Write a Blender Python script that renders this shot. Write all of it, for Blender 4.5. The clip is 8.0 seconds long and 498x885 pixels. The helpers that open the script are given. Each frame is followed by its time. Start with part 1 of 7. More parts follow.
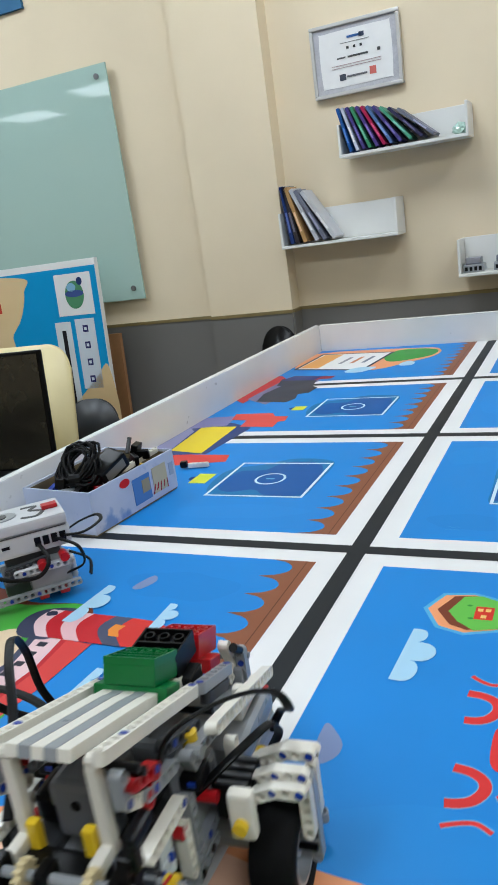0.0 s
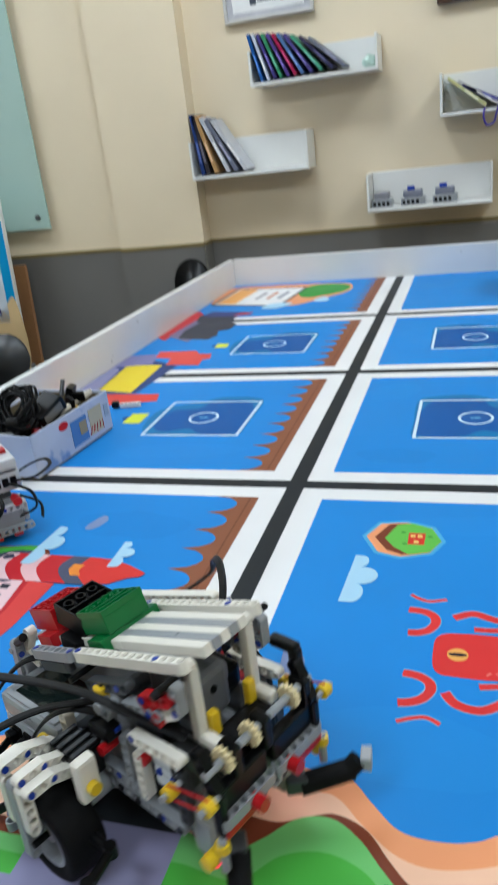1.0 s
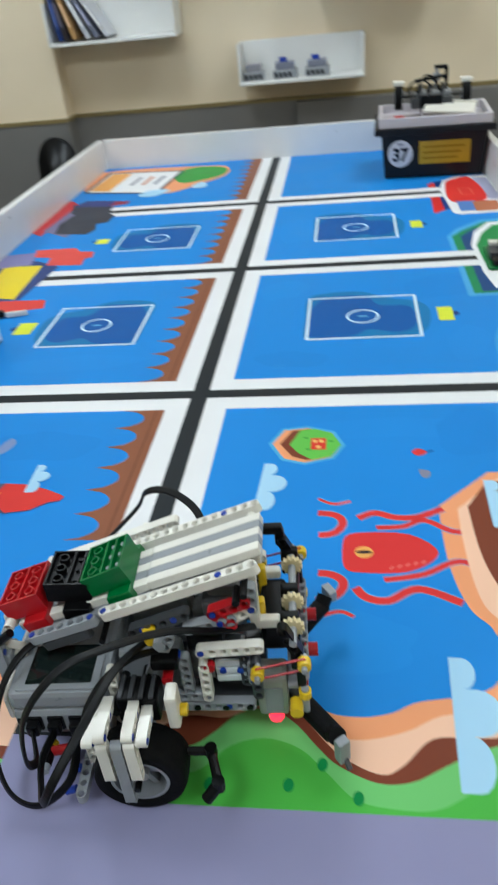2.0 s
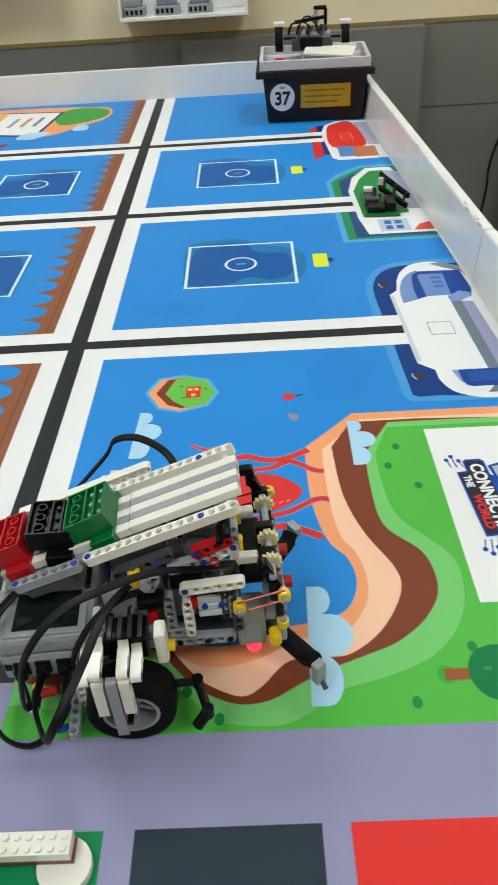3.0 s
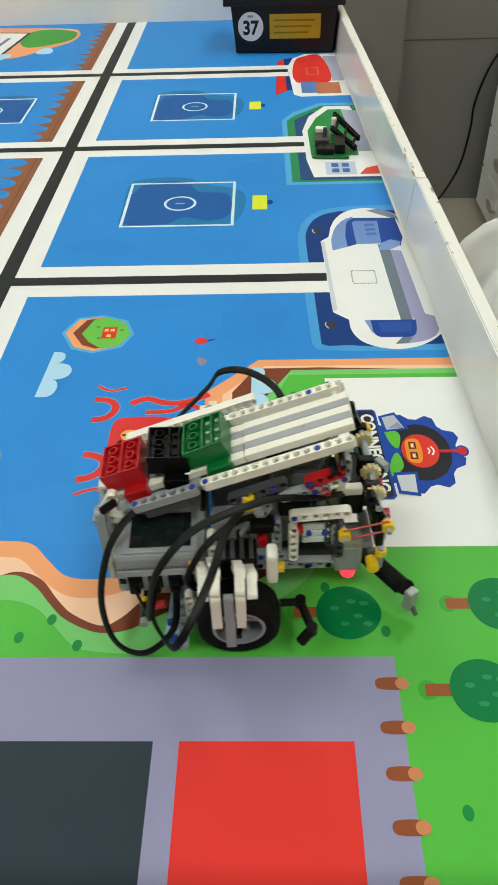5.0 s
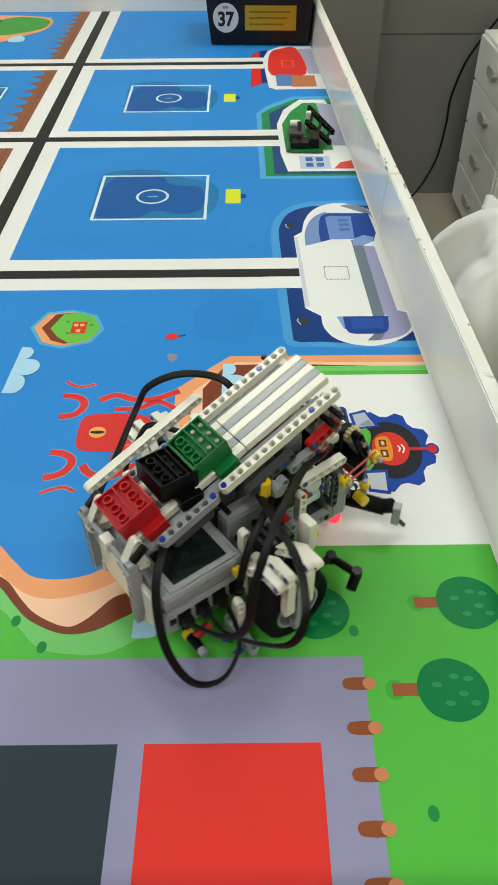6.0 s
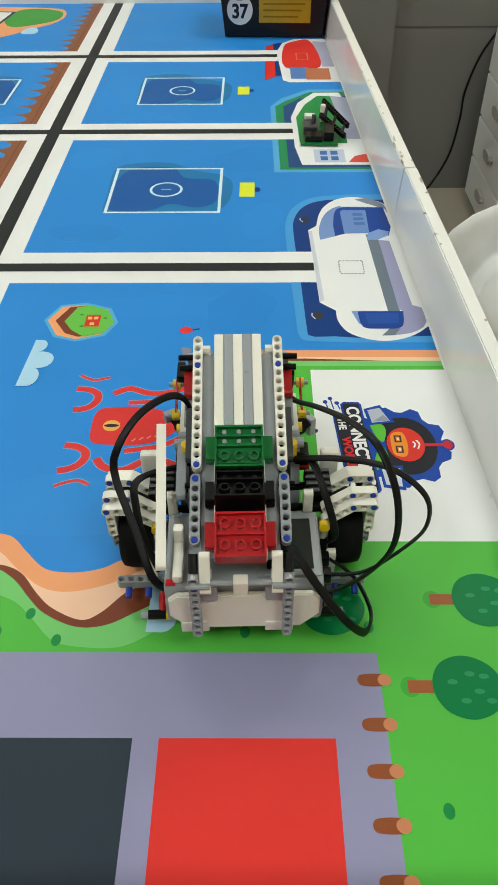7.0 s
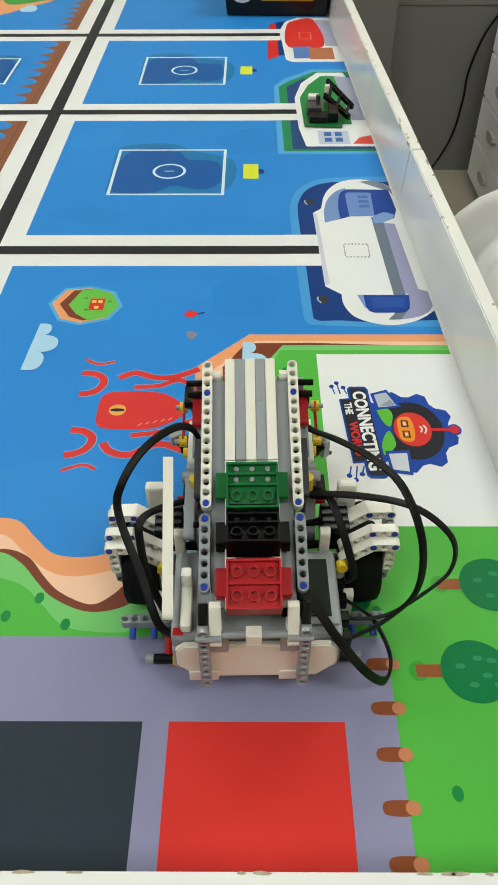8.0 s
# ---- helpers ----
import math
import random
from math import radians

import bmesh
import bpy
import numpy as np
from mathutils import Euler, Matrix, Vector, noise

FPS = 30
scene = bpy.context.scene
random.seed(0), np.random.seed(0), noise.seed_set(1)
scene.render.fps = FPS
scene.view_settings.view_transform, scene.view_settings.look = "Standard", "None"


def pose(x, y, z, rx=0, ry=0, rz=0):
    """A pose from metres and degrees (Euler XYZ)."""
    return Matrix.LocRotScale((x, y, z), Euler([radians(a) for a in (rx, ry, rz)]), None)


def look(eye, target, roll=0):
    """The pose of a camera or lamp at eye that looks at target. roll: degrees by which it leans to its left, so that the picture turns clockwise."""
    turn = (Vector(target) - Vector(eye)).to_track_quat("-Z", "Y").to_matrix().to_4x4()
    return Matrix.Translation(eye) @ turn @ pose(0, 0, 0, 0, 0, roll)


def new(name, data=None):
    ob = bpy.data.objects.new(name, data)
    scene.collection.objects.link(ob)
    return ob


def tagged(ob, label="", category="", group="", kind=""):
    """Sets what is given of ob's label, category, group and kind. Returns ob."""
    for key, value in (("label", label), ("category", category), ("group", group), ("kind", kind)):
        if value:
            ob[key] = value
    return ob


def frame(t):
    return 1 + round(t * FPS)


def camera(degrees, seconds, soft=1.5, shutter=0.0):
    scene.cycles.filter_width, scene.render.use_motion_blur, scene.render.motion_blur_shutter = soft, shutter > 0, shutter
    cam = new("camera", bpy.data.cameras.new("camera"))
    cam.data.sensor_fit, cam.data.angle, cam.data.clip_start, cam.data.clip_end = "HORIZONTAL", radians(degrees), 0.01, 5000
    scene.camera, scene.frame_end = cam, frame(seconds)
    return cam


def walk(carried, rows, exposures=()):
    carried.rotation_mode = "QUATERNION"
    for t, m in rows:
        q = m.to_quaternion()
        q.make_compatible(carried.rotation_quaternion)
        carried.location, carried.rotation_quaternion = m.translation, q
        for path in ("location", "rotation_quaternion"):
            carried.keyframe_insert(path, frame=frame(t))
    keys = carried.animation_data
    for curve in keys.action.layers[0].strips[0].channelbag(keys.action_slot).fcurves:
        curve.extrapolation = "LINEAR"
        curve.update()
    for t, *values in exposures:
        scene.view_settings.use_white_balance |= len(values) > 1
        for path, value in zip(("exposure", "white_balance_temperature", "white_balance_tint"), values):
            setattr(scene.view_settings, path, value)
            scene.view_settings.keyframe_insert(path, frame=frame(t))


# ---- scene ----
cam = camera(36.9, 8.0, 1.6, 0.5)
PATH = [
    (0, (0.838, 0.019, 0.416), (-0.011, 1.746, -0.13), -8.2),
    (0.5, (0.824, -0.032, 0.424), (0.024, 1.715, -0.128), -6.6),
    (1, (0.802, -0.038, 0.456), (0.203, 1.713, -0.302), -7.0),
    (1.5, (0.768, -0.048, 0.495), (0.259, 1.629, -0.468), -4.9),
    (2, (0.773, -0.052, 0.522), (0.494, 1.602, -0.567), -6.2),
    (2.2, (0.785, -0.046, 0.518), (0.58, 1.579, -0.629), -5.8),
    (3.3, (0.839, -0.08, 0.538), (0.828, 1.489, -0.704), -3.2),
    (3.5, (0.856, -0.082, 0.537), (0.863, 1.464, -0.732), -2.8),
    (4, (0.894, -0.084, 0.546), (0.868, 1.401, -0.793), -2.3),
    (4.2, (0.91, -0.091, 0.56), (0.849, 1.378, -0.795), -2.1),
    (5.5, (0.941, -0.08, 0.55), (0.906, 1.396, -0.799), -1.6),
    (6, (0.946, -0.077, 0.552), (0.95, 1.384, -0.813), -0.4),
    (6.5, (0.944, -0.076, 0.552), (0.935, 1.38, -0.818), -0.5),
    (7, (0.939, -0.075, 0.55), (0.922, 1.377, -0.826), -0.5),
    (7.5, (0.935, -0.072, 0.549), (0.921, 1.369, -0.837), -0.4),
    (8, (0.93, -0.073, 0.55), (0.918, 1.348, -0.858), -0.3),
]
walk(cam, [(t, look(e, g, r)) for t, e, g, r in PATH],
     [(0, 0.12, 5850, 14), (1.5, 0.18, 5800, 12), (2.2, 0.15, 5900, 11), (3.5, 0.20, 6550, 10), (5.5, 0.13, 6700, 7), (8, 0.06, 6650, 8)])


# ---- light ----
def lin(c):
    c = c / 255.0
    return c / 12.92 if c <= 0.04045 else ((c + 0.055) / 1.055) ** 2.4


def rgb(r, g, b, k=0.86):
    return (lin(r) * k, lin(g) * k, lin(b) * k, 1.0)


LAMP_W = 11.0
world = bpy.data.worlds.new("world")
scene.world = world
world.use_nodes = True
world.node_tree.nodes["Background"].inputs[0].default_value = (0.75, 0.8, 0.85, 1)
world.node_tree.nodes["Background"].inputs[1].default_value = 0.05


# ---- materials ----
def material(name, color, rough=0.5, metal=0.0, var=0.08, scale=30.0, bump=0.0, bscale=200.0, spec=0.5, coat=0.0,
             stain=None, emit=0.0, alpha=1.0, trans=0.0, rand=0.0):
    """Principled material with broad and fine variation of its colour and roughness, and fine relief."""
    m = bpy.data.materials.new(name)
    m.use_nodes = True
    nt = m.node_tree
    b = nt.nodes["Principled BSDF"]
    b.inputs["Roughness"].default_value = rough
    b.inputs["Metallic"].default_value = metal
    b.inputs["Specular IOR Level"].default_value = spec
    b.inputs["Coat Weight"].default_value = coat
    b.inputs["Coat Roughness"].default_value = 0.15
    b.inputs["Transmission Weight"].default_value = trans
    b.inputs["Alpha"].default_value = alpha
    co = nt.nodes.new("ShaderNodeTexCoord")
    n1 = nt.nodes.new("ShaderNodeTexNoise")
    n1.inputs["Scale"].default_value = scale
    n1.inputs["Detail"].default_value = 5
    nt.links.new(co.outputs["Object"], n1.inputs["Vector"])
    n2 = nt.nodes.new("ShaderNodeTexNoise")
    n2.inputs["Scale"].default_value = scale * 0.15
    n2.inputs["Detail"].default_value = 3
    nt.links.new(co.outputs["Object"], n2.inputs["Vector"])
    add = nt.nodes.new("ShaderNodeMath")
    add.operation = "ADD"
    nt.links.new(n1.outputs["Fac"], add.inputs[0])
    nt.links.new(n2.outputs["Fac"], add.inputs[1])
    mr = nt.nodes.new("ShaderNodeMapRange")
    mr.inputs[1].default_value, mr.inputs[2].default_value = 0.6, 1.4
    mr.inputs[3].default_value, mr.inputs[4].default_value = 1 - var, 1 + var
    nt.links.new(add.outputs[0], mr.inputs[0])
    value = mr.outputs[0]
    if rand:
        oi = nt.nodes.new("ShaderNodeObjectInfo")
        r = nt.nodes.new("ShaderNodeMapRange")
        r.inputs[3].default_value, r.inputs[4].default_value = 1 - rand, 1 + rand
        nt.links.new(oi.outputs["Random"], r.inputs[0])
        mu = nt.nodes.new("ShaderNodeMath")
        mu.operation = "MULTIPLY"
        nt.links.new(value, mu.inputs[0])
        nt.links.new(r.outputs[0], mu.inputs[1])
        value = mu.outputs[0]
    hsv = nt.nodes.new("ShaderNodeHueSaturation")
    hsv.inputs["Color"].default_value = color
    nt.links.new(value, hsv.inputs["Value"])
    out = hsv.outputs[0]
    if stain:
        n3 = nt.nodes.new("ShaderNodeTexNoise")
        n3.inputs["Scale"].default_value = stain[1]
        n3.inputs["Detail"].default_value = 8
        nt.links.new(co.outputs["Object"], n3.inputs["Vector"])
        ramp = nt.nodes.new("ShaderNodeMapRange")
        ramp.inputs[1].default_value, ramp.inputs[2].default_value = stain[2], stain[2] + 0.08
        nt.links.new(n3.outputs["Fac"], ramp.inputs[0])
        mix = nt.nodes.new("ShaderNodeMix")
        mix.data_type = "RGBA"
        mix.inputs[7].default_value = stain[0]
        nt.links.new(ramp.outputs[0], mix.inputs[0])
        nt.links.new(out, mix.inputs[6])
        out = mix.outputs[2]
    nt.links.new(out, b.inputs["Base Color"])
    rr = nt.nodes.new("ShaderNodeMapRange")
    rr.inputs[3].default_value, rr.inputs[4].default_value = max(0.02, rough * 0.8), min(1, rough * 1.2)
    nt.links.new(n1.outputs["Fac"], rr.inputs[0])
    nt.links.new(rr.outputs[0], b.inputs["Roughness"])
    if bump:
        n4 = nt.nodes.new("ShaderNodeTexNoise")
        n4.inputs["Scale"].default_value = bscale
        n4.inputs["Detail"].default_value = 4
        nt.links.new(co.outputs["Object"], n4.inputs["Vector"])
        bp = nt.nodes.new("ShaderNodeBump")
        bp.inputs["Strength"].default_value = bump
        bp.inputs["Distance"].default_value = 0.002
        nt.links.new(n4.outputs["Fac"], bp.inputs["Height"])
        nt.links.new(bp.outputs[0], b.inputs["Normal"])
    if emit:
        b.inputs["Emission Color"].default_value = color
        b.inputs["Emission Strength"].default_value = emit
    return m


INK = {}


def ink(r, g, b):
    """Printed vinyl in one colour."""
    key = (r, g, b)
    if key not in INK:
        INK[key] = material("vinyl_print", rgb(r, g, b, 0.8), 0.42, 0, 0.05, 9.0, 0.05, 14.0, spec=0.1)
    return INK[key]


M_WALL = material("cream_paint", rgb(232, 216, 186, 0.92), 0.75, 0, 0.05, 4.0, 0.15, 90.0, spec=0.3)
M_DADO = material("grey_paint", rgb(128, 126, 122, 0.75), 0.6, 0, 0.07, 5.0, 0.12, 60.0, spec=0.35)
M_DADO_TRIM = material("olive_trim_paint", rgb(150, 132, 84, 0.7), 0.6, 0, 0.15, 20.0)
M_CEIL = material("white_ceiling_paint", (0.75, 0.75, 0.73, 1), 0.8, 0, 0.04, 5.0, 0.1, 60)
M_FLOOR = material("beige_floor_tile", rgb(176, 166, 150, 0.7), 0.35, 0, 0.1, 6.0, 0.05, 40)
M_TABLE = material("white_laminate", rgb(238, 238, 236, 0.86), 0.16, 0, 0.04, 12.0, 0.03, 30, spec=0.5,
                   stain=(rgb(120, 112, 96, 0.7), 22.0, 0.70))
M_STEEL = material("grey_steel", rgb(140, 142, 145, 0.7), 0.4, 0.8, 0.08, 20)
M_WHITE = material("white_enamel", rgb(238, 238, 236, 0.85), 0.35, 0, 0.03, 15)
M_BLACK = material("black_plastic", rgb(20, 20, 23, 0.9), 0.4, 0, 0.12, 40, 0.05, 300, spec=0.3)
M_GLASS = material("glass_board", rgb(180, 208, 198, 0.84), 0.03, 0, 0.03, 3.0, spec=0.7)
M_PAPER = material("paper", rgb(240, 240, 238, 0.85), 0.6, 0, 0.04, 30)


# ---- mesh tools ----
def mesh_of(name, bm):
    me = bpy.data.meshes.new(name)
    bmesh.ops.recalc_face_normals(bm, faces=bm.faces)
    bm.to_mesh(me)
    bm.free()
    return me


def part(name, bm, mat, parent=None, label="", m=None, smooth=False):
    """Link a bmesh as one mesh object, under a thing or part where one is given."""
    me = mesh_of(name, bm)
    me.materials.append(mat)
    if smooth:
        for p in me.polygons:
            p.use_smooth = True
    ob = new(name, me)
    if parent:
        ob.parent = parent
    if m is not None:
        ob.matrix_basis = m
    if label:
        ob["label"] = label
    return ob


def put_mesh(name, me, parent=None, m=None, label=""):
    ob = new(name, me)
    ob.parent = parent
    if m is not None:
        ob.matrix_basis = m
    if label:
        ob["label"] = label
    return ob


def box(bm, x0, y0, z0, x1, y1, z1, bevel=0.0, seg=2, m=None):
    made = bmesh.ops.create_cube(bm, size=1.0)["verts"]
    for v in made:
        v.co = Vector((x0 + (v.co.x + 0.5) * (x1 - x0), y0 + (v.co.y + 0.5) * (y1 - y0), z0 + (v.co.z + 0.5) * (z1 - z0)))
    if bevel:
        es = list({e for v in made for e in v.link_edges})
        r = bmesh.ops.bevel(bm, geom=es, offset=bevel, segments=seg, affect="EDGES", profile=0.6, clamp_overlap=True)
        made = list({v for f in r["faces"] for v in f.verts} | {v for v in made if v.is_valid})
    if m is not None:
        bmesh.ops.transform(bm, matrix=m, verts=[v for v in made if v.is_valid])
    return bm


def cyl(bm, a, b, r, seg=12, r2=None):
    a, b = Vector(a), Vector(b)
    d = b - a
    m = Matrix.Translation((a + b) / 2) @ d.to_track_quat("Z", "Y").to_matrix().to_4x4()
    bmesh.ops.create_cone(bm, cap_ends=True, segments=seg, radius1=r, radius2=r if r2 is None else r2, depth=d.length, matrix=m)
    return bm


def prism(bm, pts, z0, z1):
    """A polygon of the plane drawn up from z0 to z1."""
    lo = [bm.verts.new((p[0], p[1], z0)) for p in pts]
    hi = [bm.verts.new((p[0], p[1], z1)) for p in pts]
    n = len(pts)
    bm.faces.new(hi)
    bm.faces.new(lo[::-1])
    for i in range(n):
        bm.faces.new((lo[i], lo[(i + 1) % n], hi[(i + 1) % n], hi[i]))
    return bm


def spline(pts, closed=True, n=6):
    out = []
    k = len(pts)
    for i in range(k if closed else k - 1):
        p = [pts[(i + j - 1) % k] if closed else pts[min(max(i + j - 1, 0), k - 1)] for j in range(4)]
        for s in range(n):
            t = s / n
            out.append(tuple(0.5 * (2 * p[1][c] + (p[2][c] - p[0][c]) * t + (2 * p[0][c] - 5 * p[1][c] + 4 * p[2][c] - p[3][c]) * t * t
                                    + (3 * p[1][c] - p[0][c] - 3 * p[2][c] + p[3][c]) * t ** 3) for c in range(len(p[0]))))
    if not closed:
        out.append(tuple(pts[-1]))
    return out


def tube(bm, pts, r, seg=8, closed=False, flat=None):
    """A tube along a line of points; flat: (width, height) of a ribbon in place of a round."""
    rings = []
    k = len(pts)
    side = None
    for i, p in enumerate(pts):
        a, b = Vector(pts[max(i - 1, 0)]), Vector(pts[min(i + 1, k - 1)])
        d = (b - a).normalized()
        if side is None:
            side = d.cross(Vector((0, 0, 1)))
            if side.length < 1e-3:
                side = d.cross(Vector((0, 1, 0)))
        side = (side - d * side.dot(d)).normalized()
        up = side.cross(d)
        ring = []
        for s in range(seg):
            w = 2 * math.pi * (s + 0.5) / seg
            ca, sa = math.cos(w), math.sin(w)
            if flat:
                o = side * (flat[0] / 2 * max(-1, min(1, ca * 1.42))) + up * (flat[1] / 2 * max(-1, min(1, sa * 1.42)))
            else:
                o = side * r * ca + up * r * sa
            ring.append(bm.verts.new(Vector(p) + o))
        rings.append(ring)
    for i in range(k - 1):
        for s in range(seg):
            bm.faces.new((rings[i][s], rings[i][(s + 1) % seg], rings[i + 1][(s + 1) % seg], rings[i + 1][s]))
    bm.faces.new(rings[0])
    bm.faces.new(rings[-1])
    return bm


def writing(name, text, size, mat, parent, m, squeeze=1.0, depth=0.0001):
    """Letters of the built-in font as a flat mesh."""
    cu = bpy.data.curves.new(name, "FONT")
    cu.body, cu.size, cu.align_x, cu.align_y, cu.extrude = text, size, "CENTER", "CENTER", depth
    cu.offset = size * 0.035
    tmp = bpy.data.objects.new(name, cu)
    scene.collection.objects.link(tmp)
    me = bpy.data.meshes.new_from_object(tmp.evaluated_get(bpy.context.evaluated_depsgraph_get()))
    bpy.data.objects.remove(tmp)
    me.transform(Matrix.Diagonal((squeeze, 1, 1, 1)))
    me.materials.clear()
    me.materials.append(mat)
    return put_mesh(name, me, parent, m)


def thing(name, label, category, m=None, group="", kind=""):
    ob = new(name)
    ob.empty_display_size = 0.02
    if m is not None:
        ob.matrix_basis = m
    return tagged(ob, label, category, group, kind)


def rect(x0, y0, x1, y1):
    return [(x0, y0), (x1, y0), (x1, y1), (x0, y1)]


def oval(cx, cy, rx, ry, n=28):
    return [(cx + rx * math.cos(2 * math.pi * i / n), cy + ry * math.sin(2 * math.pi * i / n)) for i in range(n)]


# ---- room ----
FLOOR_Z, CEIL_Z = -0.74, 2.0
X0, X1, Y0, Y1 = -6.2, 2.4, -3.0, 2.74
DADO = 0.092
part("floor", box(bmesh.new(), X0 - 0.2, Y0 - 0.2, FLOOR_Z - 0.1, X1 + 0.2, 3.2, FLOOR_Z), M_FLOOR)["kind"] = "structure"
part("ceiling", box(bmesh.new(), X0 - 0.2, Y0 - 0.2, CEIL_Z, X1 + 0.2, 3.2, CEIL_Z + 0.1), M_CEIL)["kind"] = "structure"


def wall(name, x0, y0, x1, y1, face):
    """A wall in two coats: cream above, grey dado below with a thin olive band between, its visible side at face."""
    w = tagged(part(name, box(bmesh.new(), x0, y0, FLOOR_Z, x1, y1, CEIL_Z), M_WALL), kind="structure")
    ax, v, s = face
    d = 0.006
    if ax == "y":
        a, b = (x0, v, x1, v + s * d), (x0, v, x1, v + s * (d + 0.003))
    else:
        a, b = (v, y0, v + s * d, y1), (v, y0, v + s * (d + 0.003), y1)
    for n, (p, q, r, t), z0, z1, mat in (("dado", a, FLOOR_Z, DADO, M_DADO), ("trim", b, DADO, DADO + 0.012, M_DADO_TRIM)):
        part(n, box(bmesh.new(), min(p, r), min(q, t), z0, max(p, r), max(q, t), z1), mat, w)
    return w


wall("wall_north", -0.22, Y1, X1, Y1 + 0.15, ("y", Y1, -1))
wall("wall_pillar", -0.545, 2.66, -0.20, 3.05, ("y", 2.66, -1))
wall("wall_board", X0, 2.70, -0.545, 3.05, ("y", 2.70, -1))
wall("wall_east", X1, Y0, X1 + 0.15, Y1 + 0.15, ("x", X1, -1))
wall("wall_west", X0 - 0.15, Y0, X0, 3.05, ("x", X0, 1))
wall("wall_south", X0, Y0 - 0.15, X1, Y0, ("y", Y0, 1))
part("dado", box(bmesh.new(), -0.1998, 2.6605, FLOOR_Z, -0.194, Y1 - 0.007, DADO), M_DADO, bpy.data.objects["wall_pillar"])
part("trim", box(bmesh.new(), -0.1998, 2.6605, DADO + 0.0002, -0.191, Y1 - 0.010, DADO + 0.012), M_DADO_TRIM, bpy.data.objects["wall_pillar"])
part("pilaster", box(bmesh.new(), 0.60, Y1 - 0.055, FLOOR_Z, 1.405, Y1 - 0.0065, DADO - 0.001), M_DADO, bpy.data.objects["wall_north"])

M_JOINT = material("dark_joint", rgb(92, 90, 86, 0.7), 0.8, 0, 0.1, 20)
part("panel_joint", box(bmesh.new(), 1.41, Y1 - 0.0075, -0.1725, X1 - 0.001, Y1 - 0.0062, -0.1695), M_JOINT, bpy.data.objects["wall_north"])

M_LAMP = material("lamp_diffuser", (0.95, 1.0, 0.97, 1), 0.5, 0, 0.0, 5, emit=4.5)
for lx, ly in ((-5.0, -2.2), (-3.7, -1.75), (-3.0, 1.6), (-1.5, 1.75), (0.1, 1.75), (1.7, 1.75), (-1.5, -0.6), (0.1, -0.6), (1.7, -0.6)):
    cl = thing("ceiling_light", "square white ceiling panel light, switched on", "ceiling light", pose(lx, ly, CEIL_Z - 0.03), "ceiling lights")
    b = bmesh.new()
    for a in (rect(-0.31, -0.31, 0.31, -0.29), rect(-0.31, 0.29, 0.31, 0.31), rect(-0.31, -0.29, -0.29, 0.29), rect(0.29, -0.29, 0.31, 0.29)):
        prism(b, a, 0.0, 0.03)
    part("frame", b, M_WHITE, cl)
    part("diffuser", box(bmesh.new(), -0.289, -0.289, 0.012, 0.289, 0.289, 0.028), M_LAMP, cl)
    if lx > -3.5:
        la = bpy.data.lights.new("ceiling_lamp", "AREA")
        la.shape, la.size, la.energy, la.color = "SQUARE", 0.58, LAMP_W, (0.93, 1.0, 0.97)
        new("ceiling_lamp", la).matrix_basis = pose(lx, ly, CEIL_Z - 0.035)

# ---- game table ----
RX0, RX1 = 1.187, 1.100   # inner face of the right rail, near and far
LX0, LX1 = -0.055, 0.018   # inner face of the left rail, near and far
NY, FY, HT = 0.055, 2.318, 0.085
table = thing("game_table", "white laminate competition table with low raised side rails", "table")
part("tabletop", prism(bmesh.new(), [(LX0 - 0.02, NY - 0.02), (RX0 + 0.02, NY - 0.02), (RX1 + 0.02, FY + 0.02), (LX1 - 0.02, FY + 0.02)], -0.022, -0.0015), M_TABLE, table)


def rail(pts, lean=0.0):
    """A side board on the plan pts, its top leaning sideways by lean."""
    b = prism(bmesh.new(), pts, -0.03, HT)
    bmesh.ops.bevel(b, geom=[e for e in b.edges if all(v.co.z > 0 for v in e.verts)], offset=0.0015, segments=2, affect="EDGES")
    for v in b.verts:
        v.co.x += lean * max(0.0, v.co.z) / HT
    return part("side_rail", b, M_TABLE, table)


def rail_x(y):
    return RX0 + (RX1 - RX0) * (y - NY) / (FY - NY)


JOINT = 1.005   # the right rail is two boards, butted here
rail([(LX0 - 0.018, NY - 0.018), (LX0, NY), (LX1, FY), (LX1 - 0.018, FY + 0.018)])
rail([(RX0, NY), (RX0 + 0.018, NY - 0.018), (rail_x(JOINT) + 0.018, JOINT), (rail_x(JOINT), JOINT)], 0.010)
rail([(rail_x(JOINT) + 0.0008, JOINT + 0.0022), (rail_x(JOINT) + 0.0188, JOINT + 0.0022), (RX1 + 0.018, FY + 0.018), (RX1, FY)], 0.008)
rail([(LX0 + 0.0005, NY - 0.018), (RX0 - 0.0005, NY - 0.018), (RX0 - 0.0005, NY), (LX0 + 0.0005, NY)])
rail([(LX1 + 0.0005, FY), (RX1 - 0.0005, FY), (RX1 - 0.0005, FY + 0.018), (LX1 + 0.0005, FY + 0.018)])
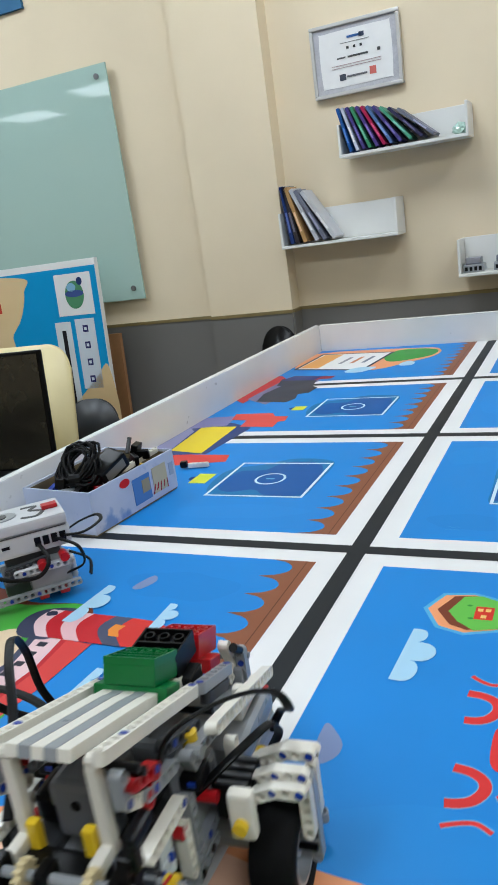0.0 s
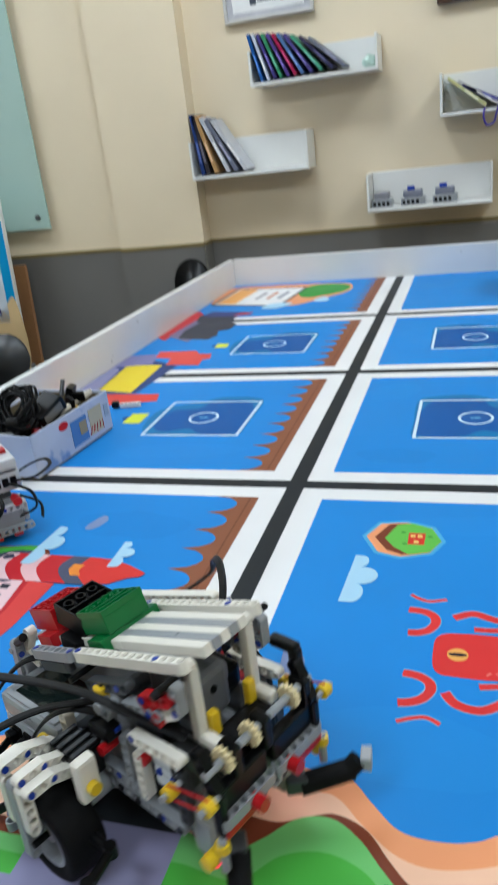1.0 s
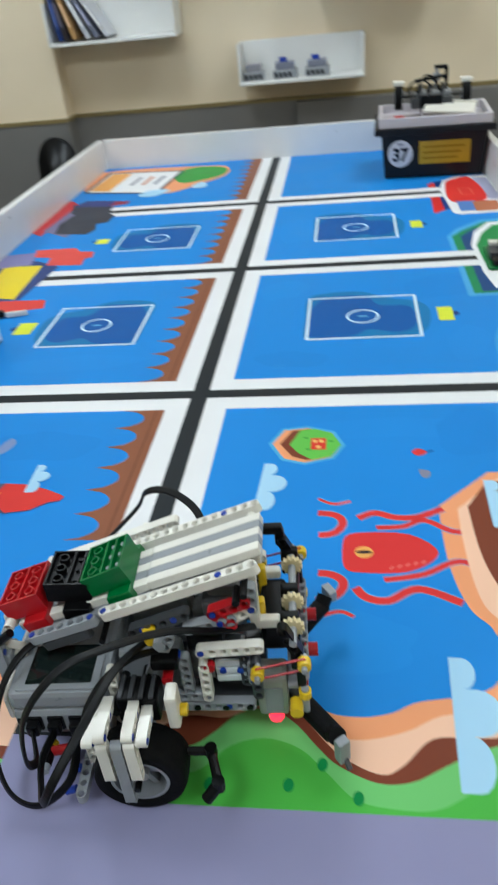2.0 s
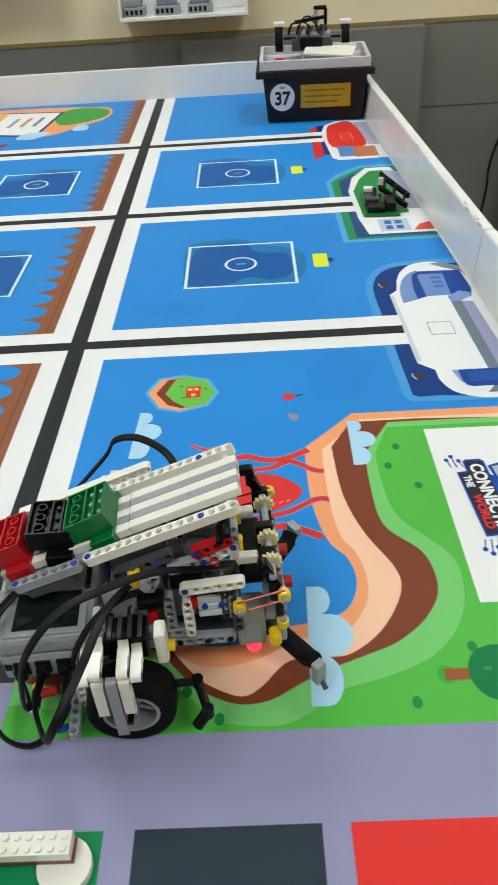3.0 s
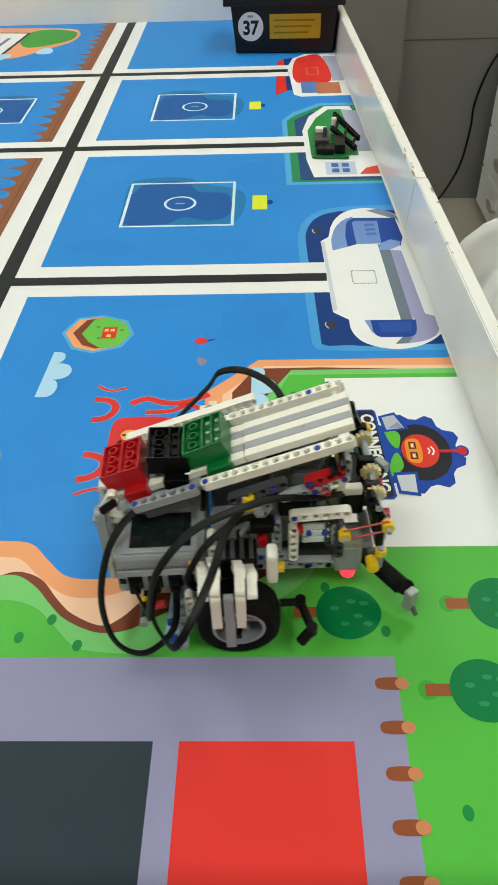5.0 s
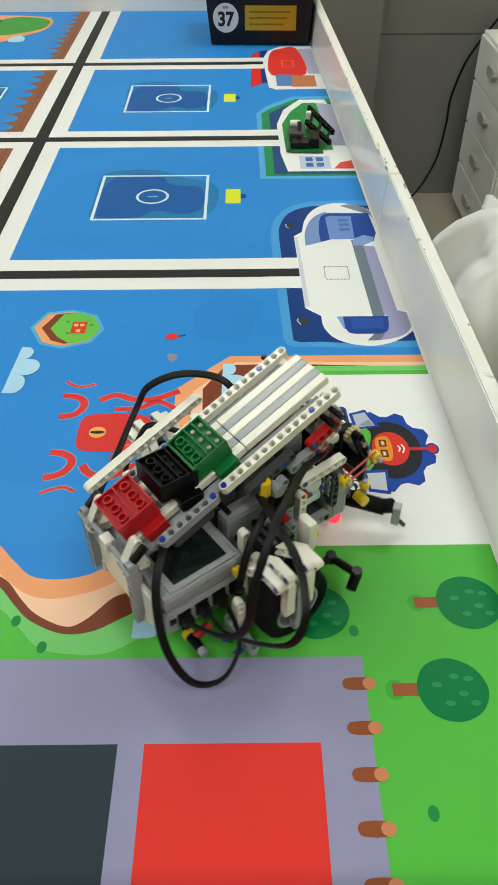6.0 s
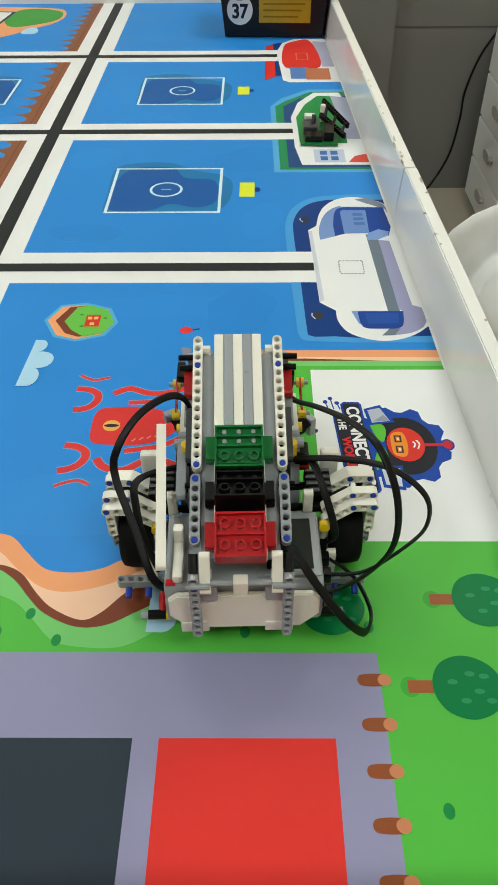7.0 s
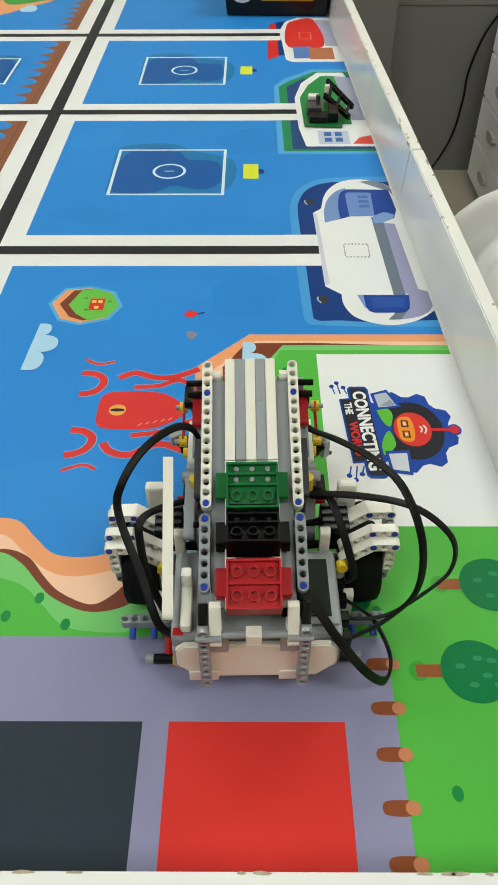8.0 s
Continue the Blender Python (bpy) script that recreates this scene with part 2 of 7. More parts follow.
# chipped laminate and old glue along the tops of the boards
M_CHIP = material("bare_chipboard", rgb(186, 176, 152, 0.8), 0.8, 0, 0.35, 300, 0.4, 600, spec=0.2)
chip_rnd = random.Random(11)
for k in range(34):
    cy = JOINT + 0.02 + 0.05 * chip_rnd.gauss(0, 1) if k < 9 else chip_rnd.uniform(0.10, 2.25)
    cx = rail_x(cy) + 0.0095 + chip_rnd.choice((0.0, 0.0155, 0.0035))
    w, l = chip_rnd.uniform(0.0010, 0.0026), chip_rnd.uniform(0.002, 0.013 if k < 9 else 0.006)
    pts = [(cx + w * (0.7 + 0.5 * chip_rnd.random()) * math.cos(q * 0.785), cy + l * (0.6 + 0.6 * chip_rnd.random()) * math.sin(q * 0.785)) for q in range(8)]
    part("chip", prism(bmesh.new(), pts, HT - 0.001, HT + 0.0004), M_CHIP, table)
for k in range(26):
    cx = chip_rnd.uniform(0.1, 1.15)
    w, l = chip_rnd.uniform(0.002, 0.008), chip_rnd.uniform(0.0005, 0.0013)
    cy = NY - 0.001 - chip_rnd.choice((0.0, 0.0, 0.010))
    part("chip", prism(bmesh.new(), [(cx + w * (0.6 + 0.5 * chip_rnd.random()) * math.cos(q * 0.785), cy + l * (0.6 + 0.6 * chip_rnd.random()) * math.sin(q * 0.785)) for q in range(8)], HT - 0.001, HT + 0.0004), M_CHIP, table)
for lx, ly in ((0.03, 0.09), (1.12, 0.09), (0.03, 2.32), (1.07, 2.32)):
    part("leg", box(bmesh.new(), lx - 0.02, ly - 0.02, FLOOR_Z, lx + 0.02, ly + 0.02, -0.0225, 0.002), M_STEEL, table)

# ---- printed mat ----
mat_sheet = tagged(part("game_mat", prism(bmesh.new(), [(LX0 + 0.001, NY + 0.001), (RX0 - 0.001, NY + 0.001), (RX1 - 0.001, FY - 0.001), (LX1 + 0.001, FY - 0.001)], -0.0012, 0.0), ink(240, 240, 240)),
                   "printed vinyl mat with blue sea, islands and black guide lines", "play mat")
LAYER = 0.00013


def edge_x(y):
    """Inner face of the right rail at y."""
    return rail_x(y) - 0.0012


def edge_l(y):
    """Inner face of the left rail at y."""
    return LX0 + (LX1 - LX0) * (y - NY) / (FY - NY) + 0.0012


def ink_poly(name, pts, color, layer, curved=False, label=""):
    if curved:
        pts = spline(pts)
    pts = [(min(max(p[0], edge_l(p[1])), edge_x(p[1])), min(max(p[1], NY + 0.0012), FY - 0.0012)) for p in pts]
    b = bmesh.new()
    step = len(mat_sheet.children) % 7 * 3e-6
    b.faces.new([b.verts.new((p[0], p[1], LAYER * layer + step)) for p in pts])
    b.normal_update()
    bmesh.ops.triangulate(b, faces=b.faces)
    b.normal_update()
    for f in b.faces:
        if f.normal.z < 0:
            f.normal_flip()
    me = bpy.data.meshes.new(name)
    b.to_mesh(me)
    b.free()
    me.materials.append(ink(*color))
    return put_mesh(name, me, mat_sheet, None, label)


def ink_line(name, pts, w, color, layer, curved=False, closed=False):
    """A printed stroke of even width."""
    if curved:
        pts = spline(pts, closed)
    k = len(pts)
    b = bmesh.new()
    rows = []
    for i in range(k):
        p = Vector(pts[i][:2])
        a = Vector(pts[i - 1 if closed else max(i - 1, 0)][:2])
        c = Vector(pts[(i + 1) % k if closed else min(i + 1, k - 1)][:2])
        d1, d2 = (p - a), (c - p)
        d = ((d1.normalized() if d1.length else d2.normalized()) + (d2.normalized() if d2.length else d1.normalized())).normalized()
        n = Vector((-d.y, d.x))
        ref = d2 if d2.length else d1
        ww = w / 2 / max(0.5, abs(n.dot(Vector((-ref.y, ref.x)).normalized())))
        rows.append([b.verts.new((*(p + n * ww), LAYER * layer)), b.verts.new((*(p - n * ww), LAYER * layer))])
    for i in range(k if closed else k - 1):
        j = (i + 1) % k
        b.faces.new((rows[i][1], rows[j][1], rows[j][0], rows[i][0]))
    me = bpy.data.meshes.new(name)
    b.to_mesh(me)
    b.free()
    me.materials.append(ink(*color))
    return put_mesh(name, me, mat_sheet)


SEA, SEA_D, SEA_T, NAVY = (44, 140, 222), (28, 94, 168), (36, 124, 182), (16, 62, 132)
WHITE, LINE, BROWN = (240, 240, 240), (42, 46, 50), (146, 92, 66)
PEACH, PEACH_D, EARTH, GRASS, GRASS_L = (252, 204, 172), (246, 166, 116), (128, 66, 44), (88, 188, 72), (122, 204, 116)
PURPLE, RED, CLOUD, GREY_B = (150, 148, 182), (226, 58, 52), (178, 220, 246), (132, 148, 190)
YEL, GREEN_D = (226, 234, 60), (24, 138, 76)
XL, XR = 0.511, 0.598
ROWS = ((0.254, 0.827), (0.911, 1.330), (1.412, 1.792), (1.875, FY))
for r0, r1 in ROWS:
    ink_poly("sea_print", rect(-0.06, r0, XL, r1), SEA, 1)
    ink_poly("sea_print", rect(XR, r0, 1.2, r1), SEA, 1)
ink_poly("guide_line", rect(0.5425, 0.42, 0.5665, FY), LINE, 2)
for yc, xa, xb in ((0.869, 0.06, 1.03), (1.371, 0.11, 1.01), (1.8335, 0.14, 1.0)):
    ink_poly("guide_line", rect(xa, yc - 0.011, xb, yc + 0.011), LINE, 2.3)
# wavy brown shore beside the long line
for r0, r1 in ROWS:
    lo = max(r0, 0.55)
    n = round((r1 - lo) / 0.0465)
    st = (r1 - lo) / n
    edge = [(0.450 + 0.036 * math.sin(math.pi * q / 10) ** 0.5, lo + st * (i + q / 10)) for i in range(n) for q in range(10)]
    ink_poly("shore_print", [(XL, r1), (0.450, r1)] + edge[::-1] + [(XL, lo)], BROWN, 2)
    ink_line("shore_line", [(0.4995, lo), (0.4995, r1)], 0.0015, (110, 66, 46), 3)
# target squares
for x0, y0, x1, y1, fl in ((0.700, 1.037, 0.881, 1.201, 1), (0.698, 1.515, 0.870, 1.677, 1), (0.239, 1.044, 0.411, 1.206, -1), (0.250, 1.520, 0.421, 1.671, -1)):
    cx, cy, w, h = (x0 + x1) / 2, (y0 + y1) / 2, x1 - x0, y1 - y0
    blob = [(-0.50, 0.45), (-0.36, 0.60), (-0.02, 0.62), (0.22, 0.44), (0.50, 0.30), (0.58, 0.05), (0.50, -0.38), (0.20, -0.50), (-0.25, -0.48), (-0.48, -0.47), (-0.50, -0.1)]
    ink_poly("shoal_print", [(cx + fl * u * w * 1.06, cy + v * h * 1.06) for u, v in blob], SEA_T, 2, True)
    deep = [(-0.46, 0.30), (-0.33, 0.52), (0.02, 0.53), (0.16, 0.28), (0.44, 0.2), (0.47, -0.25), (0.30, -0.40), (0.06, -0.32), (-0.12, -0.46), (-0.47, -0.44), (-0.52, -0.1)]
    ink_poly("deep_water_print", [(cx + fl * u * w, cy + v * h) for u, v in deep], SEA_D, 3, True)
    ink_line("target_frame", rect(x0, y0, x1, y1), 0.0048, (220, 240, 250), 4, closed=True)
    ink_line("target_ring", oval(cx, cy, 0.0255, 0.0255), 0.0042, (210, 236, 250), 4, closed=True)
    ink_line("target_mark", [(cx - 0.008, cy), (cx + 0.008, cy)], 0.004, (120, 190, 225), 4)
for x0, y0, x1, y1, s in ((0.913, 1.091, 0.938, 1.145, 1), (0.902, 1.571, 0.927, 1.620, 1), (0.176, 1.098, 0.210, 1.147, -1), (0.190, 1.578, 0.220, 1.612, -1)):
    xx = x1 if s > 0 else x0
    ink_poly("buoy_mark", oval(xx + s * 0.004, (y0 + y1) / 2, 0.006, 0.009, 14), NAVY, 2)
    ink_poly("yellow_mark", rect(x0, y0, x1, y1), YEL, 3)

# land at the near side
COAST = [(-0.06, 0.42), (0.10, 0.40), (0.20, 0.385), (0.30, 0.362), (0.391, 0.366), (0.46, 0.395), (0.54, 0.402), (0.62, 0.386), (0.672, 0.381), (0.706, 0.377), (0.727, 0.357), (0.748, 0.338),
         (0.775, 0.334), (0.80, 0.339), (0.821, 0.350), (0.861, 0.358), (0.886, 0.370), (0.898, 0.400), (0.893, 0.431), (0.878, 0.452), (0.868, 0.488), (0.863, 0.537), (0.863, 0.607)]
CORNER = [(0.925, 0.670), (1.20, 0.670)]
ink_poly("sand_print", spline(COAST, False) + CORNER + [(1.20, 0.24), (-0.06, 0.24)], PEACH_D, 2)
SAND2 = [(-0.06, 0.395), (0.20, 0.36), (0.391, 0.345), (0.54, 0.382), (0.672, 0.362), (0.700, 0.358), (0.722, 0.338), (0.748, 0.318), (0.775, 0.313), (0.81, 0.322), (0.84, 0.338), (0.880, 0.344),
         (0.902, 0.372), (0.908, 0.402), (0.902, 0.437), (0.890, 0.460), (0.884, 0.50), (0.882, 0.56), (0.883, 0.602)]
ink_poly("sand_print", spline(SAND2, False) + [(0.933, 0.657), (1.20, 0.655), (1.20, 0.24), (-0.06, 0.24)], PEACH, 3)
EARTH1 = [(-0.06, 0.35), (0.39, 0.30), (0.585, 0.296), (0.600, 0.302), (0.613, 0.319), (0.634, 0.330), (0.663, 0.329), (0.685, 0.338), (0.703, 0.343), (0.726, 0.334), (0.745, 0.312), (0.762, 0.296), (0.789, 0.284), (0.806, 0.292), (0.830, 0.316), (0.862, 0.318),
          (0.885, 0.322), (0.914, 0.346), (0.936, 0.385), (0.936, 0.416), (0.913, 0.466), (0.898, 0.525), (0.894, 0.606)]
ink_poly("earth_print", spline(EARTH1, False) + [(0.921, 0.652), (1.0, 0.653), (1.20, 0.645), (1.20, 0.24), (-0.06, 0.24)], EARTH, 4)
EARTH2 = [(-0.06, 0.33), (0.39, 0.285), (0.56, 0.290), (0.598, 0.308), (0.613, 0.303), (0.639, 0.302), (0.656, 0.314), (0.676, 0.334), (0.700, 0.339), (0.722, 0.326), (0.740, 0.306), (0.757, 0.290), (0.786, 0.277), (0.812, 0.279), (0.836, 0.292), (0.860, 0.305),
          (0.899, 0.320), (0.926, 0.332), (0.954, 0.356), (0.971, 0.389), (0.966, 0.434), (0.934, 0.475), (0.929, 0.540), (0.931, 0.591)]
ink_poly("grass_print", spline(EARTH2, False) + [(0.965, 0.648), (1.20, 0.648), (1.20, 0.24), (-0.06, 0.24)], GRASS_L, 5)
GRASS2 = [(-0.06, 0.30), (0.39, 0.272), (0.56, 0.270), (0.600, 0.284), (0.645, 0.279), (0.672, 0.303), (0.700, 0.311), (0.727, 0.303), (0.748, 0.284), (0.770, 0.263), (0.80, 0.257), (0.827, 0.258), (0.850, 0.270),
          (0.875, 0.287), (0.907, 0.296), (0.948, 0.313), (0.977, 0.342), (0.993, 0.381), (0.992, 0.428), (0.951, 0.485), (0.942, 0.540), (0.942, 0.590)]
ink_poly("grass_print", spline(GRASS2, False) + [(0.962, 0.638), (1.20, 0.638), (1.20, NY), (-0.06, NY)], GRASS, 6)
for bx, by in ((0.745, 0.290), (0.720, 0.272), (0.772, 0.264), (0.967, 0.60), (0.953, 0.567), (0.98, 0.532), (0.986, 0.323), (1.035, 0.277), (1.075, 0.128), (1.135, 0.1), (0.93, 0.272), (0.66, 0.27)):
    ink_poly("bush_dot", oval(bx, by, 0.0042, 0.0058, 12), (30, 140, 70), 7)
ink_poly("paving_print", rect(-0.06, NY, 1.039, 0.2525), PURPLE, 8)
# lane that leads from the paving to the long line
ink_poly("band_print", rect(XL, 0.334, XR, 0.43), WHITE, 8.2)
ink_poly("guide_line", rect(0.5425, 0.333, 0.5665, 0.44), LINE, 8.6)
ink_poly("paving_print", rect(0.489, 0.2515, XR, 0.306), PURPLE, 8.2)
ink_poly("guide_line", rect(0.489, 0.3055, XR, 0.335), LINE, 8.9)
for x0, x1, c in ((0.866, 0.9995, RED), (0.714, 0.846, (50, 60, 70)), (0.560, 0.692, (28, 140, 84)), (0.406, 0.538, (50, 60, 70)), (0.252, 0.384, RED)):
    ink_poly("square_print", rect(x0, NY, x1, 0.180), c, 9)
for py in (0.228, 0.191, 0.1555, 0.118, 0.082):
    ink_poly("post_print", spline([(1.023, py + 0.0045), (1.044, py + 0.0045), (1.044, py - 0.0045), (1.023, py - 0.0045)]), (146, 80, 48), 9)
    ink_poly("post_top_print", oval(1.042, py, 0.0055, 0.0052, 14), (206, 134, 96), 10)
for tx, ty, tl in ((1.005, 0.2965, 1), (1.139, 0.305, 1), (1.108, 0.2225, 1)):
    ink_poly("tree_shade_print", oval(tx - 0.046, ty, 0.008, 0.009, 14), (66, 172, 60), 7)
    ink_poly("tree_trunk_print", rect(tx - 0.048, ty - 0.0055, tx - 0.02, ty + 0.0055), (160, 90, 52), 8)
    ink_poly("tree_crown_print", spline([(tx + 0.0285 * math.cos(a), ty + 0.0275 * math.sin(a) * (1 + 0.05 * math.cos(3 * a))) for a in [i * 0.785 for i in range(8)]]), (0, 124, 66), 9)
    for u, v in ((-0.012, 0.004), (-0.004, -0.012), (0.003, 0.011), (0.008, -0.004), (0.014, 0.009), (0.016, -0.012)):
        ink_poly("leaf_print", oval(tx + u, ty + v, 0.0042, 0.0024, 10), (44, 148, 96), 10)


def cloud(a, b, bulge, layer=7):
    """A cloud print: a straight edge from a to b and three round bumps beside it."""
    a, b = Vector(a), Vector(b)
    d = b - a
    n = Vector((-d.y, d.x)).normalized() * bulge
    out = [a, b]
    for f1, f0, k in ((1.0, 0.62, 0.80), (0.62, 0.26, 1.15), (0.26, 0.0, 0.62)):
        c, h = (f0 + f1) / 2, (f1 - f0) / 2
        out += [a + d * (c + h * math.cos(math.pi * q / 8)) + n * (0.52 * k + 0.48 * k * math.sin(math.pi * q / 8)) for q in range(9)]
    ink_poly("cloud_print", [tuple(q) for q in out], CLOUD, layer)


cloud((0.917, 0.654), (0.916, 0.571), 0.026)
cloud((0.850, 0.397), (0.846, 0.272), 0.034)
cloud((0.664, 0.692), (0.659, 0.601), 0.028)

# white field with the emblem
ink_poly("white_panel", [(1.0045, 0.3695), (1.2, 0.3695), (1.2, 0.630), (1.0045, 0.630)], WHITE, 8)
EMB = (22, 72, 168)
gear = []
gx, gy = 1.094, 0.500
for i in range(36):
    a = 2 * math.pi * i / 36
    r = 0.061 if (i // 2) % 2 else 0.052
    gear.append((gx + r * 0.86 * math.cos(a), gy + r * 1.02 * math.sin(a)))
ink_poly("emblem_gear", gear, EMB, 9)
ink_poly("emblem_disc", oval(1.099, 0.500, 0.033, 0.044), (36, 36, 44), 10)
ink_poly("emblem_field", [(1.058, 0.545), (1.078, 0.530), (1.078, 0.478), (1.060, 0.455), (1.056, 0.5)], EMB, 11)
ink_poly("emblem_leaf", spline([(1.064, 0.540), (1.080, 0.528), (1.076, 0.505), (1.068, 0.515)]), (96, 190, 60), 12)
ink_poly("emblem_leaf", spline([(1.062, 0.462), (1.078, 0.476), (1.074, 0.498), (1.066, 0.486)]), (96, 190, 60), 12)
ink_poly("emblem_plate", [(1.064, 0.556), (1.078, 0.560), (1.087, 0.538), (1.067, 0.535)], (186, 192, 204), 13.2)
ink_poly("emblem_plate_edge", [(1.060, 0.558), (1.079, 0.565), (1.092, 0.536), (1.064, 0.531)], EMB, 12.8)
ink_poly("emblem_plate_shade", [(1.068, 0.537), (1.086, 0.538), (1.081, 0.548)], (150, 156, 172), 13.6)
ink_poly("emblem_plate", [(1.069, 0.464), (1.088, 0.465), (1.087, 0.439), (1.071, 0.442)], (208, 212, 220), 13.2)
ink_poly("emblem_plate_edge", [(1.066, 0.468), (1.091, 0.469), (1.090, 0.434), (1.068, 0.438)], EMB, 12.8)
ink_poly("emblem_oval", oval(1.099, 0.501, 0.0200, 0.026), (226, 56, 44), 12)
ink_poly("emblem_panel", spline([(1.0855, 0.517), (1.0975, 0.519), (1.1010, 0.501), (1.0975, 0.483), (1.0855, 0.485), (1.0835, 0.501)]), (244, 150, 48), 13)
for ey in (0.493, 0.509):
    ink_line("emblem_eye", rect(1.0885, ey - 0.0045, 1.0945, ey + 0.0045), 0.0018, (70, 40, 40), 13.8, closed=True)
    ink_poly("emblem_eye", rect(1.0905, ey - 0.0018, 1.0925, ey + 0.0018), (250, 240, 220), 13.9)
ink_line("emblem_wave", [(1.111, 0.507), (1.1135, 0.501), (1.111, 0.494)], 0.0018, WHITE, 13, True)
ink_line("emblem_wave", [(1.107, 0.505), (1.109, 0.501), (1.107, 0.496)], 0.0018, WHITE, 13, True)
ink_line("emblem_antenna", [(1.118, 0.500), (1.140, 0.500)], 0.0045, (206, 40, 50), 13)
ink_poly("emblem_antenna", oval(1.1435, 0.500, 0.0052, 0.0065, 14), (206, 40, 50), 13.4)
ink_poly("emblem_antenna", oval(1.1435, 0.500, 0.0072, 0.0088, 14), EMB, 12.6)
ink_poly("banner_back", [(1.0345, 0.566), (1.038, 0.570), (1.055, 0.570), (1.058, 0.566), (1.0655, 0.434), (1.062, 0.430), (1.047, 0.430), (1.0435, 0.434)], EMB, 14)
ink_poly("banner_back", [(1.0245, 0.549), (1.040, 0.551), (1.046, 0.452), (1.031, 0.450)], EMB, 13.5)
ink_poly("banner", [(1.037, 0.564), (1.039, 0.567), (1.0535, 0.567), (1.0555, 0.564), (1.063, 0.436), (1.061, 0.433), (1.0485, 0.433), (1.046, 0.436)], (40, 40, 50), 15)
ink_poly("banner", [(1.0265, 0.547), (1.0385, 0.548), (1.044, 0.454), (1.0325, 0.453)], (40, 40, 50), 15)
slant = pose(0, 0, 0, 0, 0, -87)
writing("emblem_word", "CONNECTING", 0.0190, ink(244, 244, 244), mat_sheet, pose(1.0497, 0.5005, LAYER * 16) @ slant, 0.96)
writing("emblem_word", "THE", 0.0112, ink(244, 244, 244), mat_sheet, pose(1.0335, 0.533, LAYER * 16) @ slant, 0.9)
writing("emblem_word", "WORLD", 0.0125, ink(222, 44, 48), mat_sheet, pose(1.0375, 0.486, LAYER * 16) @ slant, 1.1)
for s in (1, -1):
    for u, v in ((1.018, 0.013), (1.024, 0.019), (1.031, 0.011)):
        y0 = 0.558 if s > 0 else 0.447
        ink_line("circuit_mark", [(u + 0.008 * (s < 0) + 0.003, y0), (u + 0.008 * (s < 0), y0 + s * v)], 0.0015, EMB, 9)
        ink_poly("circuit_mark", oval(u + 0.008 * (s < 0), y0 + s * v, 0.0028, 0.0032, 10), EMB, 9)

# small island, octopus and drift marks
ISL = [(0.670, 0.736), (0.684, 0.767), (0.714, 0.772), (0.745, 0.760), (0.757, 0.731), (0.745, 0.705), (0.713, 0.694), (0.687, 0.703)]
icx, icy = 0.714, 0.733
ink_poly("shallow_print", [(icx + (x - icx) * 1.12, icy + (y - icy) * 1.13) for x, y in ISL], (92, 178, 226), 2)
ink_poly("island_sand", ISL, PEACH_D, 3)
ink_poly("island_earth", [(0.680, 0.735), (0.694, 0.766), (0.716, 0.770), (0.745, 0.758), (0.757, 0.731), (0.745, 0.707), (0.715, 0.699), (0.697, 0.707)], EARTH, 4)
ink_poly("island_grass", [(0.692, 0.733), (0.704, 0.766), (0.722, 0.770), (0.745, 0.759), (0.757, 0.731), (0.745, 0.706), (0.722, 0.699), (0.704, 0.714)], (110, 196, 80), 5)
ink_poly("hut_print", rect(0.719, 0.721, 0.738, 0.747), (222, 60, 44), 6)
for hx, hy in ((0.724, 0.740), (0.732, 0.740), (0.7285, 0.727)):
    ink_poly("hut_mark", rect(hx - 0.0028, hy - 0.003, hx + 0.0028, hy + 0.003), (246, 206, 120), 7)
for hx, hy in ((0.712, 0.748), (0.716, 0.722), (0.744, 0.740)):
    ink_poly("bush_dot", oval(hx, hy, 0.003, 0.002, 8), (60, 150, 60), 6)
OCT = (222, 58, 56)
ink_poly("octopus_print", spline([(0.759, 0.531), (0.762, 0.556), (0.780, 0.563), (0.829, 0.560), (0.856, 0.531), (0.826, 0.504), (0.778, 0.502), (0.762, 0.508)], True, 4), OCT, 3)
ink_poly("octopus_eye", oval(0.781, 0.532, 0.0095, 0.009, 18), (244, 178, 92), 4)
ink_poly("octopus_eye", oval(0.781, 0.532, 0.0085, 0.0026, 12), (50, 42, 48), 5)
for pts, w in (([(0.732, 0.622), (0.740, 0.616), (0.750, 0.612), (0.759, 0.614), (0.768, 0.617)], 0.004), ([(0.732, 0.596), (0.747, 0.594), (0.757, 0.587), (0.759, 0.576), (0.753, 0.565), (0.744, 0.560), (0.734, 0.559)], 0.009),
               ([(0.776, 0.587), (0.794, 0.596), (0.816, 0.588), (0.840, 0.589), (0.867, 0.603)], 0.009), ([(0.795, 0.571), (0.823, 0.573), (0.846, 0.583), (0.874, 0.565), (0.901, 0.566)], 0.007),
               ([(0.735, 0.501), (0.748, 0.499), (0.758, 0.492), (0.760, 0.482), (0.754, 0.471), (0.744, 0.465), (0.734, 0.463)], 0.009), ([(0.772, 0.481), (0.782, 0.468), (0.803, 0.464), (0.832, 0.480), (0.871, 0.462)], 0.009),
               ([(0.800, 0.492), (0.838, 0.500), (0.874, 0.519), (0.902, 0.504)], 0.007), ([(0.735, 0.441), (0.748, 0.447), (0.759, 0.449), (0.770, 0.443)], 0.004)):
    ink_line("octopus_arm_edge", pts, w + 0.002, (128, 176, 214), 2.6, True)
    ink_line("octopus_arm", pts, w, OCT, 2.9, True)
for k in range(5):
    ink_line("octopus_sucker", [(0.806 + k * 0.008, 0.507 + k * 0.0022), (0.810 + k * 0.008, 0.511 + k * 0.0022)], 0.002, (238, 128, 118), 4)
